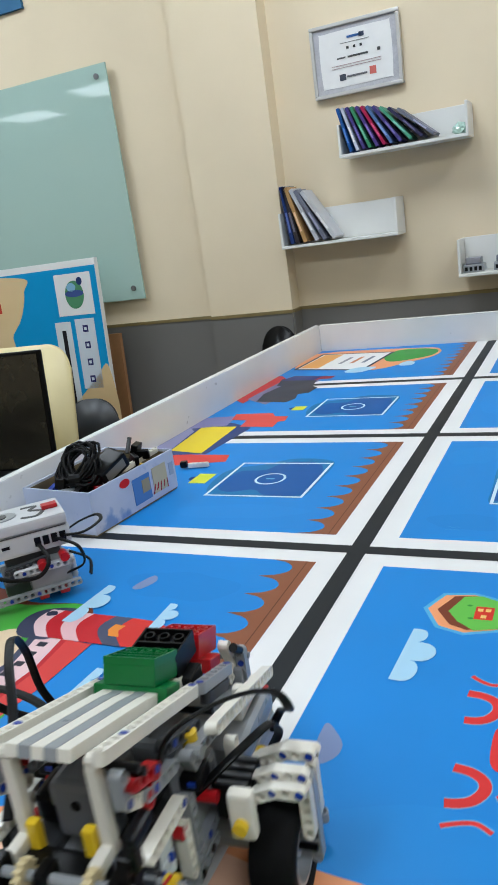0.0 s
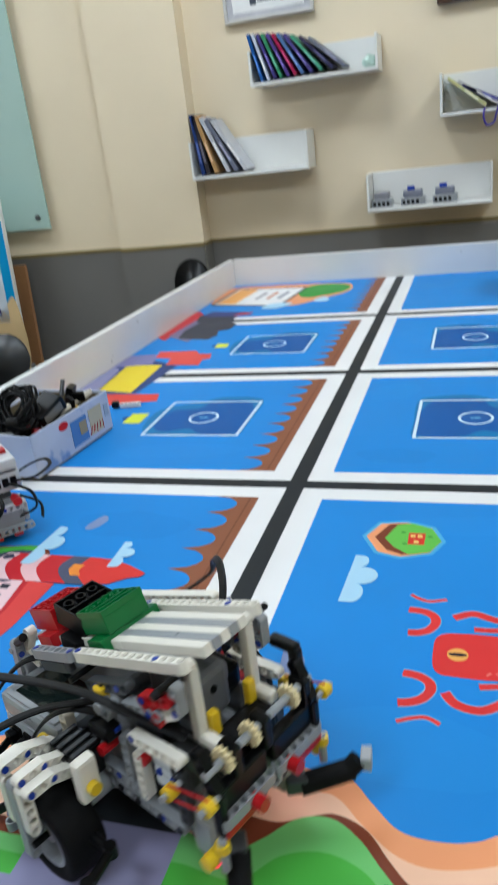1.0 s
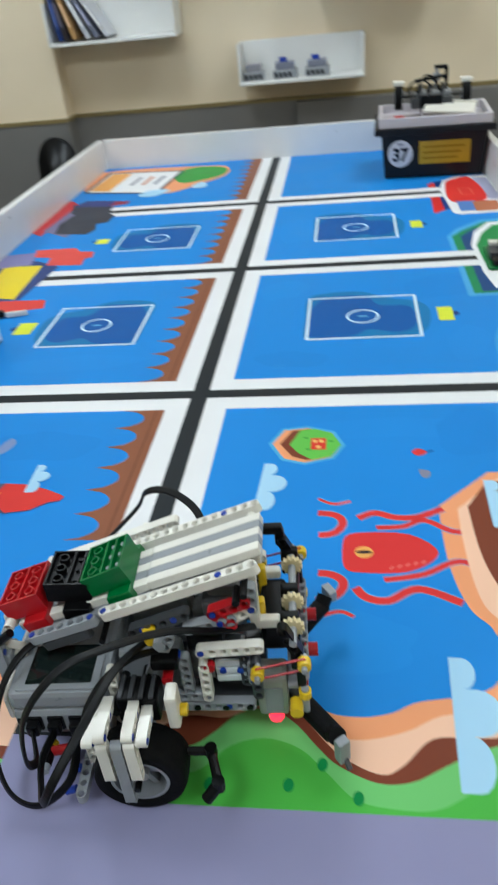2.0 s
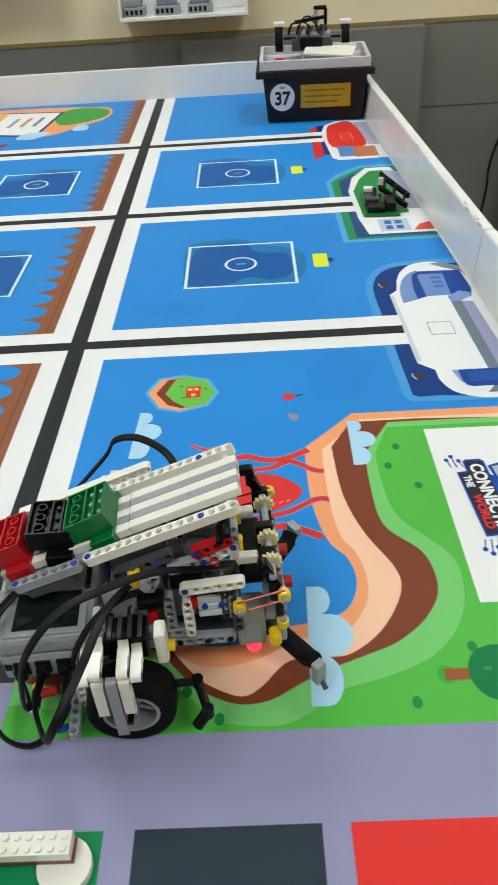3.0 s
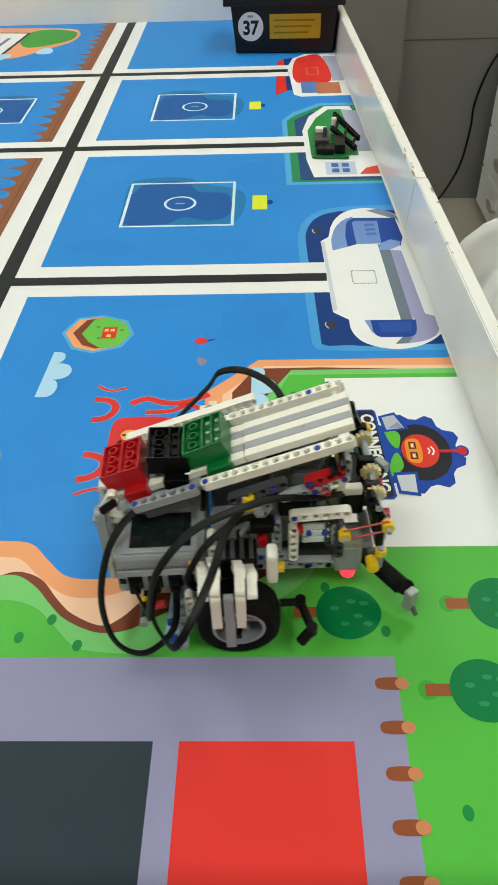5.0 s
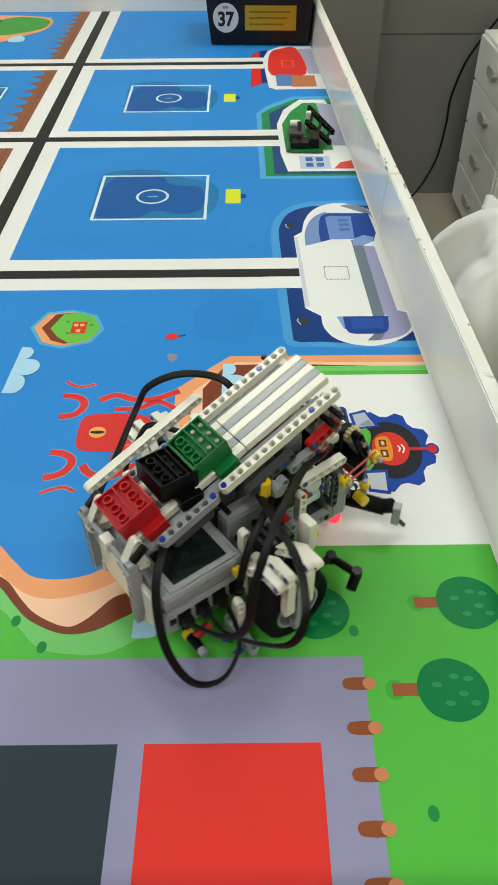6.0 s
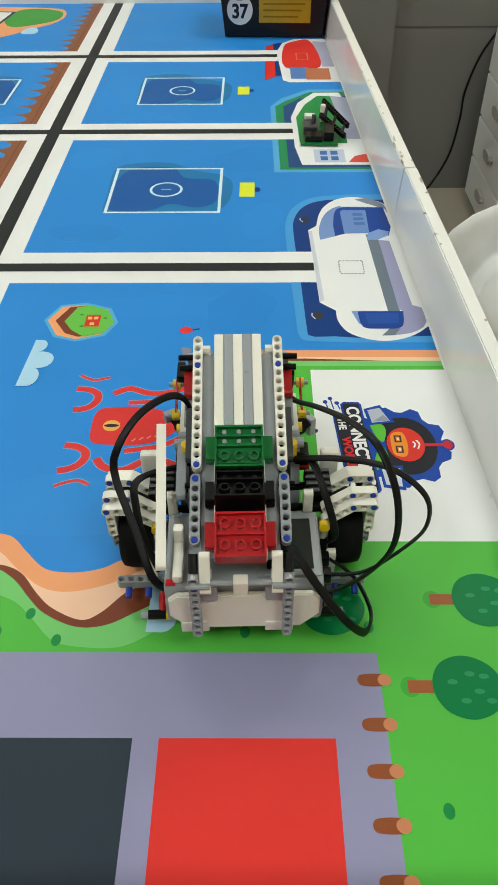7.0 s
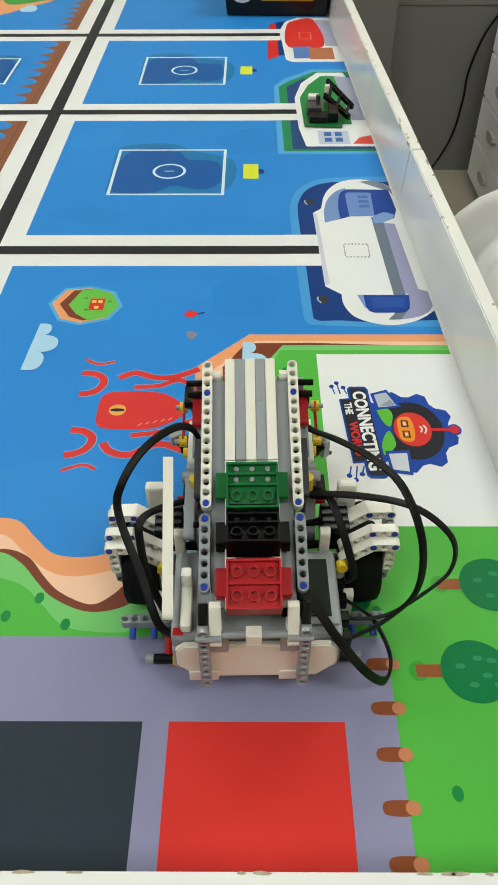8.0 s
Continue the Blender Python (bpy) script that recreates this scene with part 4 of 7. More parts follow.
def cargo_brick(parent, s, mat, name, tubes, tip=0.0, drop=0.0):
    """A load on the slide: a wide foot with a brick whose hollow underside and studs face up; tubes: places of its tube rows; tip: degrees it has tipped forwards over its foot."""
    root = pose(-0.02, 0, 0.1318) @ pose(0, 0, 0, 0, -RAMP_A, 0) @ pose(s - 0.003, 0, -0.003 - drop) @ pose(0.016, 0, 0, 0, tip, 0) @ pose(-0.016, 0, 0)
    ob = part(name, box(bmesh.new(), -0.017, -0.0185, 0.0107, 0.017, 0.0185, 0.0238, 0.0004, 1), mat, parent, "", root)
    part("foot", box(bmesh.new(), -0.004, -0.0265, 0.0, 0.016, 0.0265, 0.0105, 0.0006, 1), mat, ob)
    for x in (-0.0163, 0.0003, 0.0163) if len(tubes) > 1 else (-0.0163, 0.0003, 0.0083, 0.0163):
        part("rim", box(bmesh.new(), x - 0.0008, -0.0185, 0.0236, x + 0.0008, 0.0185, 0.0284), mat, ob)
    for y in (-0.0179, 0.0179):
        part("rim", box(bmesh.new(), -0.0157, y - 0.0007, 0.0236, 0.0155, y + 0.0007, 0.0283), mat, ob)
    for x in tubes:
        for y in (-0.0112, 0, 0.0112):
            t = bmesh.new()
            n = 14
            ring = [[t.verts.new((x + r * math.cos(2 * math.pi * k / n), y + r * math.sin(2 * math.pi * k / n), z)) for r, z in ((0.0041, 0.0236), (0.0041, 0.0284), (0.0029, 0.0284), (0.0029, 0.0240))] for k in range(n)]
            for k in range(n):
                for q in range(3):
                    t.faces.new((ring[k][q], ring[k][q + 1], ring[(k + 1) % n][q + 1], ring[(k + 1) % n][q]))
            part("tube", t, mat, ob)
    if len(tubes) < 2:
        for x in (0.0045, 0.0125):
            for y in (-0.0112, 0, 0.0112):
                part("stud", cyl(bmesh.new(), (x, y, 0.0237), (x, y, 0.0262), 0.0018, 10), P_GREY if mat is P_GREEN else mat, ob)
    for y in (-0.0225, 0.0225):
        part("stud", cyl(bmesh.new(), (-0.0048, y, 0.0055), (-0.0038, y, 0.0055), 0.0028, 10), mat, ob)
    return ob


RAMP_A = math.degrees(math.atan2(0.1704 - 0.1318, 0.0904 + 0.02))
ROBOT_AT = pose(0.5638, 0.347, 0.0008, 0, 0, -83)
robot = thing("toy_robot", "wheeled toy-brick robot with striped slide and black cables", "robot", ROBOT_AT)


def ramp_pt(s, l, up=0.0):
    """Point at s along the slide from its lower hole, l to the left, up off the hole line."""
    a = math.radians(RAMP_A)
    return (-0.02 + s * math.cos(a) - up * math.sin(a), l, 0.1318 + s * math.sin(a) + up * math.cos(a))


UPR = (-math.sin(math.radians(RAMP_A)), 0, math.cos(math.radians(RAMP_A)))
# slide: two long beams, five strips, floor plates
for s in (1, -1):
    beam(robot, 15, ramp_pt(0, 0.0338 * s), ramp_pt(0.1, 0.0338 * s), UPR, P_WHITE, "side_beam", (0, 11))
    beam(robot, 7, ramp_pt(-0.062, 0.0345 * s, -0.001), ramp_pt(0, 0.0345 * s, -0.001), UPR, P_GREY, "rear_beam", (0, 6))
    beam(robot, 5, ramp_pt(-0.055, 0.0345 * s, -0.010), ramp_pt(0, 0.0345 * s, -0.010), UPR, P_DGREY, "rear_beam")
    block(robot, "slide_floor", -0.075, 0.0200 * s - 0.0100 * (s < 0), -0.008, 0.108, 0.0200 * s + 0.0100 * (s > 0), -0.0045, P_GREY, 0.0006, pose(-0.02, 0, 0.1318) @ pose(0, 0, 0, 0, -RAMP_A, 0))
for k in range(5):
    l = (k - 2) * 0.0080
    mt = P_WHITE if k % 2 == 0 else P_GREY
    R = pose(-0.02, 0, 0.1318) @ pose(0, 0, 0, 0, -RAMP_A, 0)
    block(robot, "strip", 0.034, l - 0.0039, -0.0030, 0.1230, l + 0.0039, 0.0045, mt, 0.0007, R)
    block(robot, "strip", -0.078, l - 0.0039, -0.0030, 0.0335, l + 0.0039, 0.0040, mt, 0.0007, R)
for s in (1, -1):
    block(robot, "front_leg", 0.0835, 0.0258 * s - 0.004, 0.106, 0.0915, 0.0258 * s + 0.004, 0.1632, P_WHITE, 0.0022)
    block(robot, "front_leg_foot", 0.0838, 0.0258 * s - 0.004, 0.106, 0.106, 0.0258 * s + 0.004, 0.1145, P_WHITE, 0.0022)
    rod(robot, (0.084, 0.026 * s, 0.160), (0.084, 0.051 * s, 0.160), 0.0026, P_BLACK)
    rod(robot, (0.0875, 0.0235 * s, 0.1650), (0.0875, 0.0315 * s, 0.1650), 0.0040, P_WHITE, "bush")
    rod(robot, (0.078, 0.034 * s, 0.153), (0.078, 0.050 * s, 0.153), 0.0028, P_BLACK)
    beam(robot, 4, (0.060, 0.0425 * s, 0.139), (0.086, 0.0425 * s, 0.149), (0, s, 0), P_RED, "red_arm", (0,))
    beam(robot, 3, (0.060, 0.0425 * s, 0.139), (0.074, 0.0425 * s, 0.127), (0, s, 0), P_RED, "red_arm")
    beam(robot, 4, (0.066, 0.0395 * s, 0.126), (0.088, 0.0395 * s, 0.140), (0, s, 0), P_WHITE, "liftarm", (3,))
    beam(robot, 3, (0.088, 0.0395 * s, 0.140), (0.088, 0.0395 * s, 0.160), (0, s, 0), P_GREY, "liftarm")
cargo_brick(robot, 0.010, P_GREEN, "green_brick", (-0.008,), -3)
cargo_brick(robot, -0.031, P_BLACK, "black_brick", (-0.008,), 21, 0.004)
cargo_brick(robot, -0.063, P_RED, "red_brick", (-0.008, 0.0085))
# stop arms and posts at the back
for s in (1, -1):
    beam(robot, 4, (-0.1100, 0.0265 * s, 0.0945), (-0.0960, 0.0265 * s, 0.120), (0, s, 0), P_WHITE, "stop_arm")
    beam(robot, 3, (-0.1098, 0.0263 * s, 0.0943), (-0.094, 0.0263 * s, 0.090), (0, s, 0), P_WHITE, "stop_arm_foot")
    beam(robot, 9, (-0.1085, 0.0348 * s, 0.038), (-0.1085, 0.0348 * s, 0.11), (-1, 0, 0), P_GREY, "rear_post", (7,))
    rod(robot, (-0.106, 0.0348 * s, 0.108), (-0.095, 0.0348 * s, 0.117), 0.0036, P_BLACK, "connector")
    rod(robot, (-0.112, 0.0230 * s, 0.100), (-0.112, 0.0400 * s, 0.100), 0.0024, P_GREY)
rod(robot, (-0.109, -0.026, 0.100), (-0.109, 0.026, 0.100), 0.0024, P_GREY)
block(robot, "clip", -0.1135, -0.005, 0.092, -0.1045, 0.006, 0.1045, P_WHITE, 0.001)
# control unit
b = bmesh.new()
box(b, -0.100, -0.064, 0.036, -0.024, 0.060, 0.064, 0.006, 2)
unit = part("control_unit", b, P_GREY, robot, "white and grey programmable control brick")
part("upper_shell", box(bmesh.new(), -0.0995, -0.0635, 0.0642, -0.0245, 0.0595, 0.083, 0.005, 2), P_GREY, unit)
block(unit, "display_frame", -0.092, -0.061, 0.0826, -0.030, -0.012, 0.0848, P_GREY, 0.0008)
block(unit, "display", -0.086, -0.056, 0.0843, -0.036, -0.020, 0.0856, P_SCREEN, 0.0005)
cov = prism(bmesh.new(), [(-0.060, 0.052), (-0.046, 0.0355), (0.042, 0.0355), (0.056, 0.052), (0.056, 0.072), (0.050, 0.078), (-0.054, 0.078), (-0.060, 0.072)], -0.0025, 0.0025)
bmesh.ops.bevel(cov, geom=[e for e in cov.edges if abs(e.verts[0].co.z - e.verts[1].co.z) < 1e-6], offset=0.0012, segments=2, affect="EDGES")
part("rear_cover", cov, P_WHITE, unit, "", pose(-0.1025, 0, 0, 90, 0, 90))
for y in (-0.036, 0.018):
    block(unit, "bracket", -0.1085, y, 0.076, -0.1010, y + 0.018, 0.094, P_GREY, 0.0015)
    for k in range(2):
        rod(unit, (-0.1062, y + 0.005 + k * 0.0085, 0.070), (-0.1048, y + 0.005 + k * 0.0085, 0.070), 0.0030, P_WHITE, "stud", 14)
for y in (-0.040, 0.026):
    block(unit, "cover_tab", -0.1062, y, 0.032, -0.1040, y + 0.022, 0.044, P_WHITE, 0.001)
for k in range(4):
    block(unit, "port", -0.090 + k * 0.0165, -0.0660, 0.044, -0.078 + k * 0.0165, -0.0634, 0.058, P_BLACK, 0.0008)
    block(unit, "plug", -0.0885 + k * 0.0165, -0.0730, 0.0455, -0.0795 + k * 0.0165, -0.0655, 0.0565, P_BLACK, 0.0015)
block(unit, "usb_port", -0.097, -0.0650, 0.050, -0.0915, -0.0634, 0.056, P_BLACK, 0.0004)
block(unit, "maker_badge", -0.0985, 0.050, 0.0829, -0.0925, 0.0575, 0.0836, P_RED, 0.0003)
for k in range(3):
    block(unit, "printed_mark", -0.085 + k * 0.010, 0.046, 0.0829, -0.078 + k * 0.010, 0.0495, 0.0834, P_DGREY, 0.0002)
for y in (0.036, 0.048):
    rod(unit, (-0.1052, y * -1, 0.070), (-0.1040, y * -1, 0.070), 0.003, P_WHITE, "stud")
# left side rail beam with its brackets
beam(robot, 15, (-0.092, 0.0600, 0.100), (0.028, 0.0640, 0.139), (0, 1, 0.1), P_WHITE, "rail_beam")
block(robot, "bracket", -0.098, 0.0440, 0.085, -0.052, 0.0520, 0.0935, P_WHITE, 0.0024)
block(robot, "bracket", -0.066, 0.0440, 0.0935, -0.0575, 0.0520, 0.108, P_WHITE, 0.0024)
beam(robot, 7, (-0.028, 0.0475, 0.107), (0.03, 0.0475, 0.120), (0, 1, 0), P_GREY, "liftarm")
# drive motors and chassis between the wheels
for s in (1, -1):
    part("motor", box(box(bmesh.new(), -0.020, 0.018 * s - 0.016 * (s < 0), 0.040, 0.030, 0.018 * s + 0.026 * (s > 0), 0.092, 0.006, 2), 0.032, 0.020 * s - 0.008, 0.050, 0.074, 0.020 * s + 0.008, 0.086, 0.004, 2), P_GREY, robot)
    rod(robot, (-0.004, 0.044 * s, 0.0365), (-0.004, 0.072 * s, 0.0365), 0.009, P_GREY, "motor_hub", 16)
    rod(robot, (0.0, 0.040 * s, 0.0365), (0.0, 0.112 * s, 0.0365), 0.0024, P_BLACK)
    beam(robot, 9, (0.012, 0.046 * s, 0.046), (0.09, 0.046 * s, 0.043), (0, s, 0), P_GREY, "chassis_beam", (6,))
    beam(robot, 5, (0.048, 0.0470 * s, 0.056), (0.048, 0.0470 * s, 0.098), (0, s, 0), P_WHITE, "liftarm")
    beam(robot, 6, (0.048, 0.0480 * s, 0.1060), (0.093, 0.0480 * s, 0.1085), (0, s, 0), P_WHITE, "liftarm", (0,))
    beam(robot, 8, (0.000, 0.0470 * s, 0.068), (0.028, 0.0470 * s, 0.122), (0, s, 0), P_GREY, "liftarm")
    beam(robot, 5, (0.086, 0.0460 * s, 0.056), (0.086, 0.0460 * s, 0.096), (0, s, 0), P_DGREY, "liftarm")
    block(robot, "sensor_body", 0.053, 0.030 * s - 0.010, 0.062, 0.078, 0.030 * s + 0.011, 0.092, P_DGREY, 0.003)
    for z in (0.0665, 0.0745, 0.0825):
        block(robot, "sensor_window", 0.0555, 0.0425 * s - 0.0014, z, 0.0785, 0.0425 * s + 0.0014, z + 0.0068, P_LENS, 0.0012)
    block(robot, "motor_housing", 0.036, 0.030 * s - 0.009, 0.094, 0.064, 0.030 * s + 0.009, 0.114, P_BLACK, 0.004)
    block(robot, "yellow_liftarm", 0.0885, 0.0175 * s - 0.0038, 0.096, 0.0950, 0.0175 * s + 0.0038, 0.125, P_YEL, 0.002)
    rod(robot, (0.022, 0.046 * s, 0.088), (0.022, 0.060 * s, 0.088), 0.004, P_RED, "connector")
    for x in (0.061, 0.074):
        rod(robot, (x, 0.0430 * s, 0.079), (x, 0.0452 * s, 0.079), 0.0026, P_BLUE, "pin")
    beam(robot, 6, (0.004, 0.0462 * s, 0.058), (0.05, 0.0462 * s, 0.056), (0, s, 0), P_GREY, "liftarm", (2,))
    beam(robot, 5, (0.034, 0.0455 * s, 0.062), (0.034, 0.0455 * s, 0.1), (0, s, 0), P_GREY, "liftarm")
    beam(robot, 3, (0.0835, 0.0440 * s, 0.070), (0.0835, 0.0440 * s, 0.1), (0, s, 0), P_GREY, "liftarm", (0,))
    beam(robot, 5, (0.040, 0.0425 * s, 0.124), (0.08, 0.0425 * s, 0.134), (0, s, 0), P_GREY, "liftarm", (3,))
    rod(robot, (0.020, 0.044 * s, 0.118), (0.020, 0.054 * s, 0.118), 0.0045, P_GREY, "connector")
    block(robot, "cable_plug", 0.012, 0.050 * s - 0.009, 0.098, 0.032, 0.050 * s + 0.004, 0.108, P_BLACK, 0.002)
# front motor, with the slide's shade put into its grey
block(robot, "motor_front", 0.052, -0.016, 0.098, 0.076, 0.016, 0.136, P_GREY_SHADED, 0.005)
rod(robot, (0.0755, 0.0, 0.122), (0.0768, 0.0, 0.122), 0.0030, P_BLACK, "hole", 12)
block(robot, "motor_shoulder", 0.048, -0.0225, 0.112, 0.070, 0.0225, 0.128, P_GREY_SHADED, 0.004)
block(robot, "motor_front_cap", 0.090, -0.022, 0.074, 0.110, 0.022, 0.108, P_BLACK, 0.004)
block(robot, "belly_plate", -0.020, -0.040, 0.030, 0.090, 0.040, 0.041, P_DGREY, 0.003)
# front gear shaft, blades and sensors
rod(robot, (0.115, -0.052, 0.113), (0.115, 0.052, 0.113), 0.0030, P_GREY, "shaft")
for l in (-0.035, -0.010, 0.030):
    teeth = [((0.0085 if (k // 2) % 2 else 0.0066) * math.cos(math.pi * k / 24), (0.0085 if (k // 2) % 2 else 0.0066) * math.sin(math.pi * k / 24)) for k in range(48)]
    g = prism(bmesh.new(), teeth, -0.0022, 0.0022)
    bmesh.ops.transform(g, matrix=pose(0.115, l, 0.113, 90, 0, 0), verts=g.verts)
    part("gear", g, P_TAN, robot)
for l in (-0.027, 0.002, 0.044):
    block(robot, "shaft_bearing", 0.106, l - 0.0042, 0.094, 0.120, l + 0.0042, 0.118, P_BLACK, 0.002)
for s in (1, -1):
    beam(robot, 4, (0.108, 0.0475 * s, 0.1240), (0.120, 0.0475 * s, 0.096), (0, s, 0), P_BLACK, "end_plate")
    block(robot, "end_plate_foot", 0.1155, 0.0475 * s - 0.004, 0.066, 0.1225, 0.0475 * s + 0.004, 0.098, P_BLACK, 0.0025)
    block(robot, "dark_panel", 0.112, 0.025 * s - 0.022, 0.080, 0.120, 0.025 * s + 0.022, 0.098, P_BLACK, 0.002, pose(0, 0, 0, 0, 0, 0))
    beam(robot, 6, (0.121, 0.0045 * s, 0.076), (0.121, 0.05 * s, 0.076), (0, 0, 1), P_GREY, "front_beam")
    block(robot, "red_bar", 0.116, 0.032 * s - 0.017, 0.064, 0.124, 0.032 * s + 0.017, 0.0715, P_RED, 0.002)
    rod(robot, (0.122, 0.018 * s - 0.004, 0.074), (0.132, 0.018 * s - 0.004, 0.074), 0.0052, P_RED, "connector", 14)
    beam(robot, 5, (0.112, 0.007 * s, 0.058), (0.112, 0.05 * s, 0.058), (1, 0, 0), P_GREY, "front_beam")
    block(robot, "colour_sensor", 0.084, 0.034 * s - 0.011, 0.026, 0.108, 0.034 * s + 0.011, 0.068, P_WARM, 0.004)
    rod(robot, (0.097, 0.041 * s, 0.0205), (0.097, 0.041 * s, 0.0262), 0.0062, P_GLOW, "sensor_lamp", 16)
    block(robot, "sensor_face", 0.090, 0.0450 * s - 0.0008, 0.030, 0.104, 0.0450 * s + 0.0008, 0.058, P_GREY, 0.0006)
    # band drive with yellow pulleys
    for (x, z) in ((0.088, 0.091), (0.122, 0.100)):
        rod(robot, (x, 0.050 * s, z), (x, 0.066 * s, z), 0.0022, P_GREY)
        rod(robot, (x, 0.055 * s, z), (x, 0.062 * s, z), 0.0050, P_YEL, "pulley", 14)
    ring = [(0.088, 0.0585 * s, 0.0965), (0.122, 0.0585 * s, 0.1055), (0.1265, 0.0585 * s, 0.100), (0.122, 0.0585 * s, 0.0945), (0.088, 0.0585 * s, 0.0855), (0.0835, 0.0585 * s, 0.091), (0.088, 0.0585 * s, 0.0965)]
    part("rubber_band", tube(bmesh.new(), ring, 0.0009, 6), P_RED, robot)
    rod(robot, (0.114, 0.050 * s, 0.050), (0.114, 0.062 * s, 0.050), 0.0050, P_YEL, "bush", 14)
    rod(robot, (0.121, 0.052 * s, 0.042), (0.121, 0.052 * s, 0.066), 0.0030, P_GREY)
    rod(robot, (0.121, 0.052 * s, 0.058), (0.121, 0.052 * s, 0.064), 0.0048, P_YEL, "bush", 14)
# claws
claw = part("claw", cyl(cyl(bmesh.new(), (0.114, -0.034, 0.034), (0.1405, -0.0635, 0.0265), 0.0080, 14), (0.139, -0.0615, 0.027), (0.143, -0.0700, 0.033), 0.0072, 12), P_RUBBER, robot, "black ribbed claw arm with grey tip")
block(claw, "tip", -0.005, -0.004, -0.012, 0.005, 0.004, 0.010, P_GREY, 0.0015, pose(0.146, -0.074, 0.024, 0, 0, 35))
rod(claw, (0.147, -0.074, 0.016), (0.151, -0.082, 0.010), 0.0022, P_DGREY, "axle")
block(claw, "joint", -0.008, -0.006, -0.006, 0.008, 0.006, 0.006, P_DGREY, 0.002, pose(0.113, -0.033, 0.036, 0, 0, -45))
claw = part("claw", cyl(cyl(bmesh.new(), (0.114, 0.032, 0.032), (0.138, 0.062, 0.035), 0.0078, 14), (0.137, 0.060, 0.036), (0.141, 0.066, 0.042), 0.0070, 12), P_RUBBER, robot, "black ribbed claw arm with grey tip")
block(claw, "tip", -0.004, -0.006, -0.005, 0.004, 0.008, 0.006, P_GREY, 0.0015, pose(0.145, 0.070, 0.040, 0, 0, 30))
block(claw, "joint", -0.008, -0.006, -0.006, 0.008, 0.006, 0.006, P_DGREY, 0.002, pose(0.112, 0.031, 0.034, 0, 0, 45))
block(robot, "latch", 0.102, 0.047, 0.118, 0.110, 0.055, 0.134, P_BLACK, 0.0025, pose(0, 0, 0))
block(robot, "latch", 0.086, 0.047, 0.130, 0.109, 0.055, 0.138, P_BLACK, 0.0025, pose(0, 0, 0))
# feeler in front of each drive wheel
for s in (1, -1):
    fe = bmesh.new()
    z = 0.043 if s < 0 else 0.030
    cyl(fe, (0.034, 0.086 * s, z), (0.052, 0.086 * s, z), 0.0034, 10)
    cyl(fe, (0.051, 0.086 * s, z), (0.058, 0.111 * s, z - 0.002), 0.0036, 10)
    cyl(fe, (0.058, 0.111 * s, z - 0.002), (0.049, 0.115 * s, z - 0.013), 0.0046, 10)
    for c in ((0.051, 0.086 * s, z), (0.058, 0.111 * s, z - 0.002)):
        cyl(fe, (c[0], c[1], c[2] - 0.0044), (c[0], c[1], c[2] + 0.0044), 0.0046, 10)
    part("feeler", fe, P_BLACK, robot)
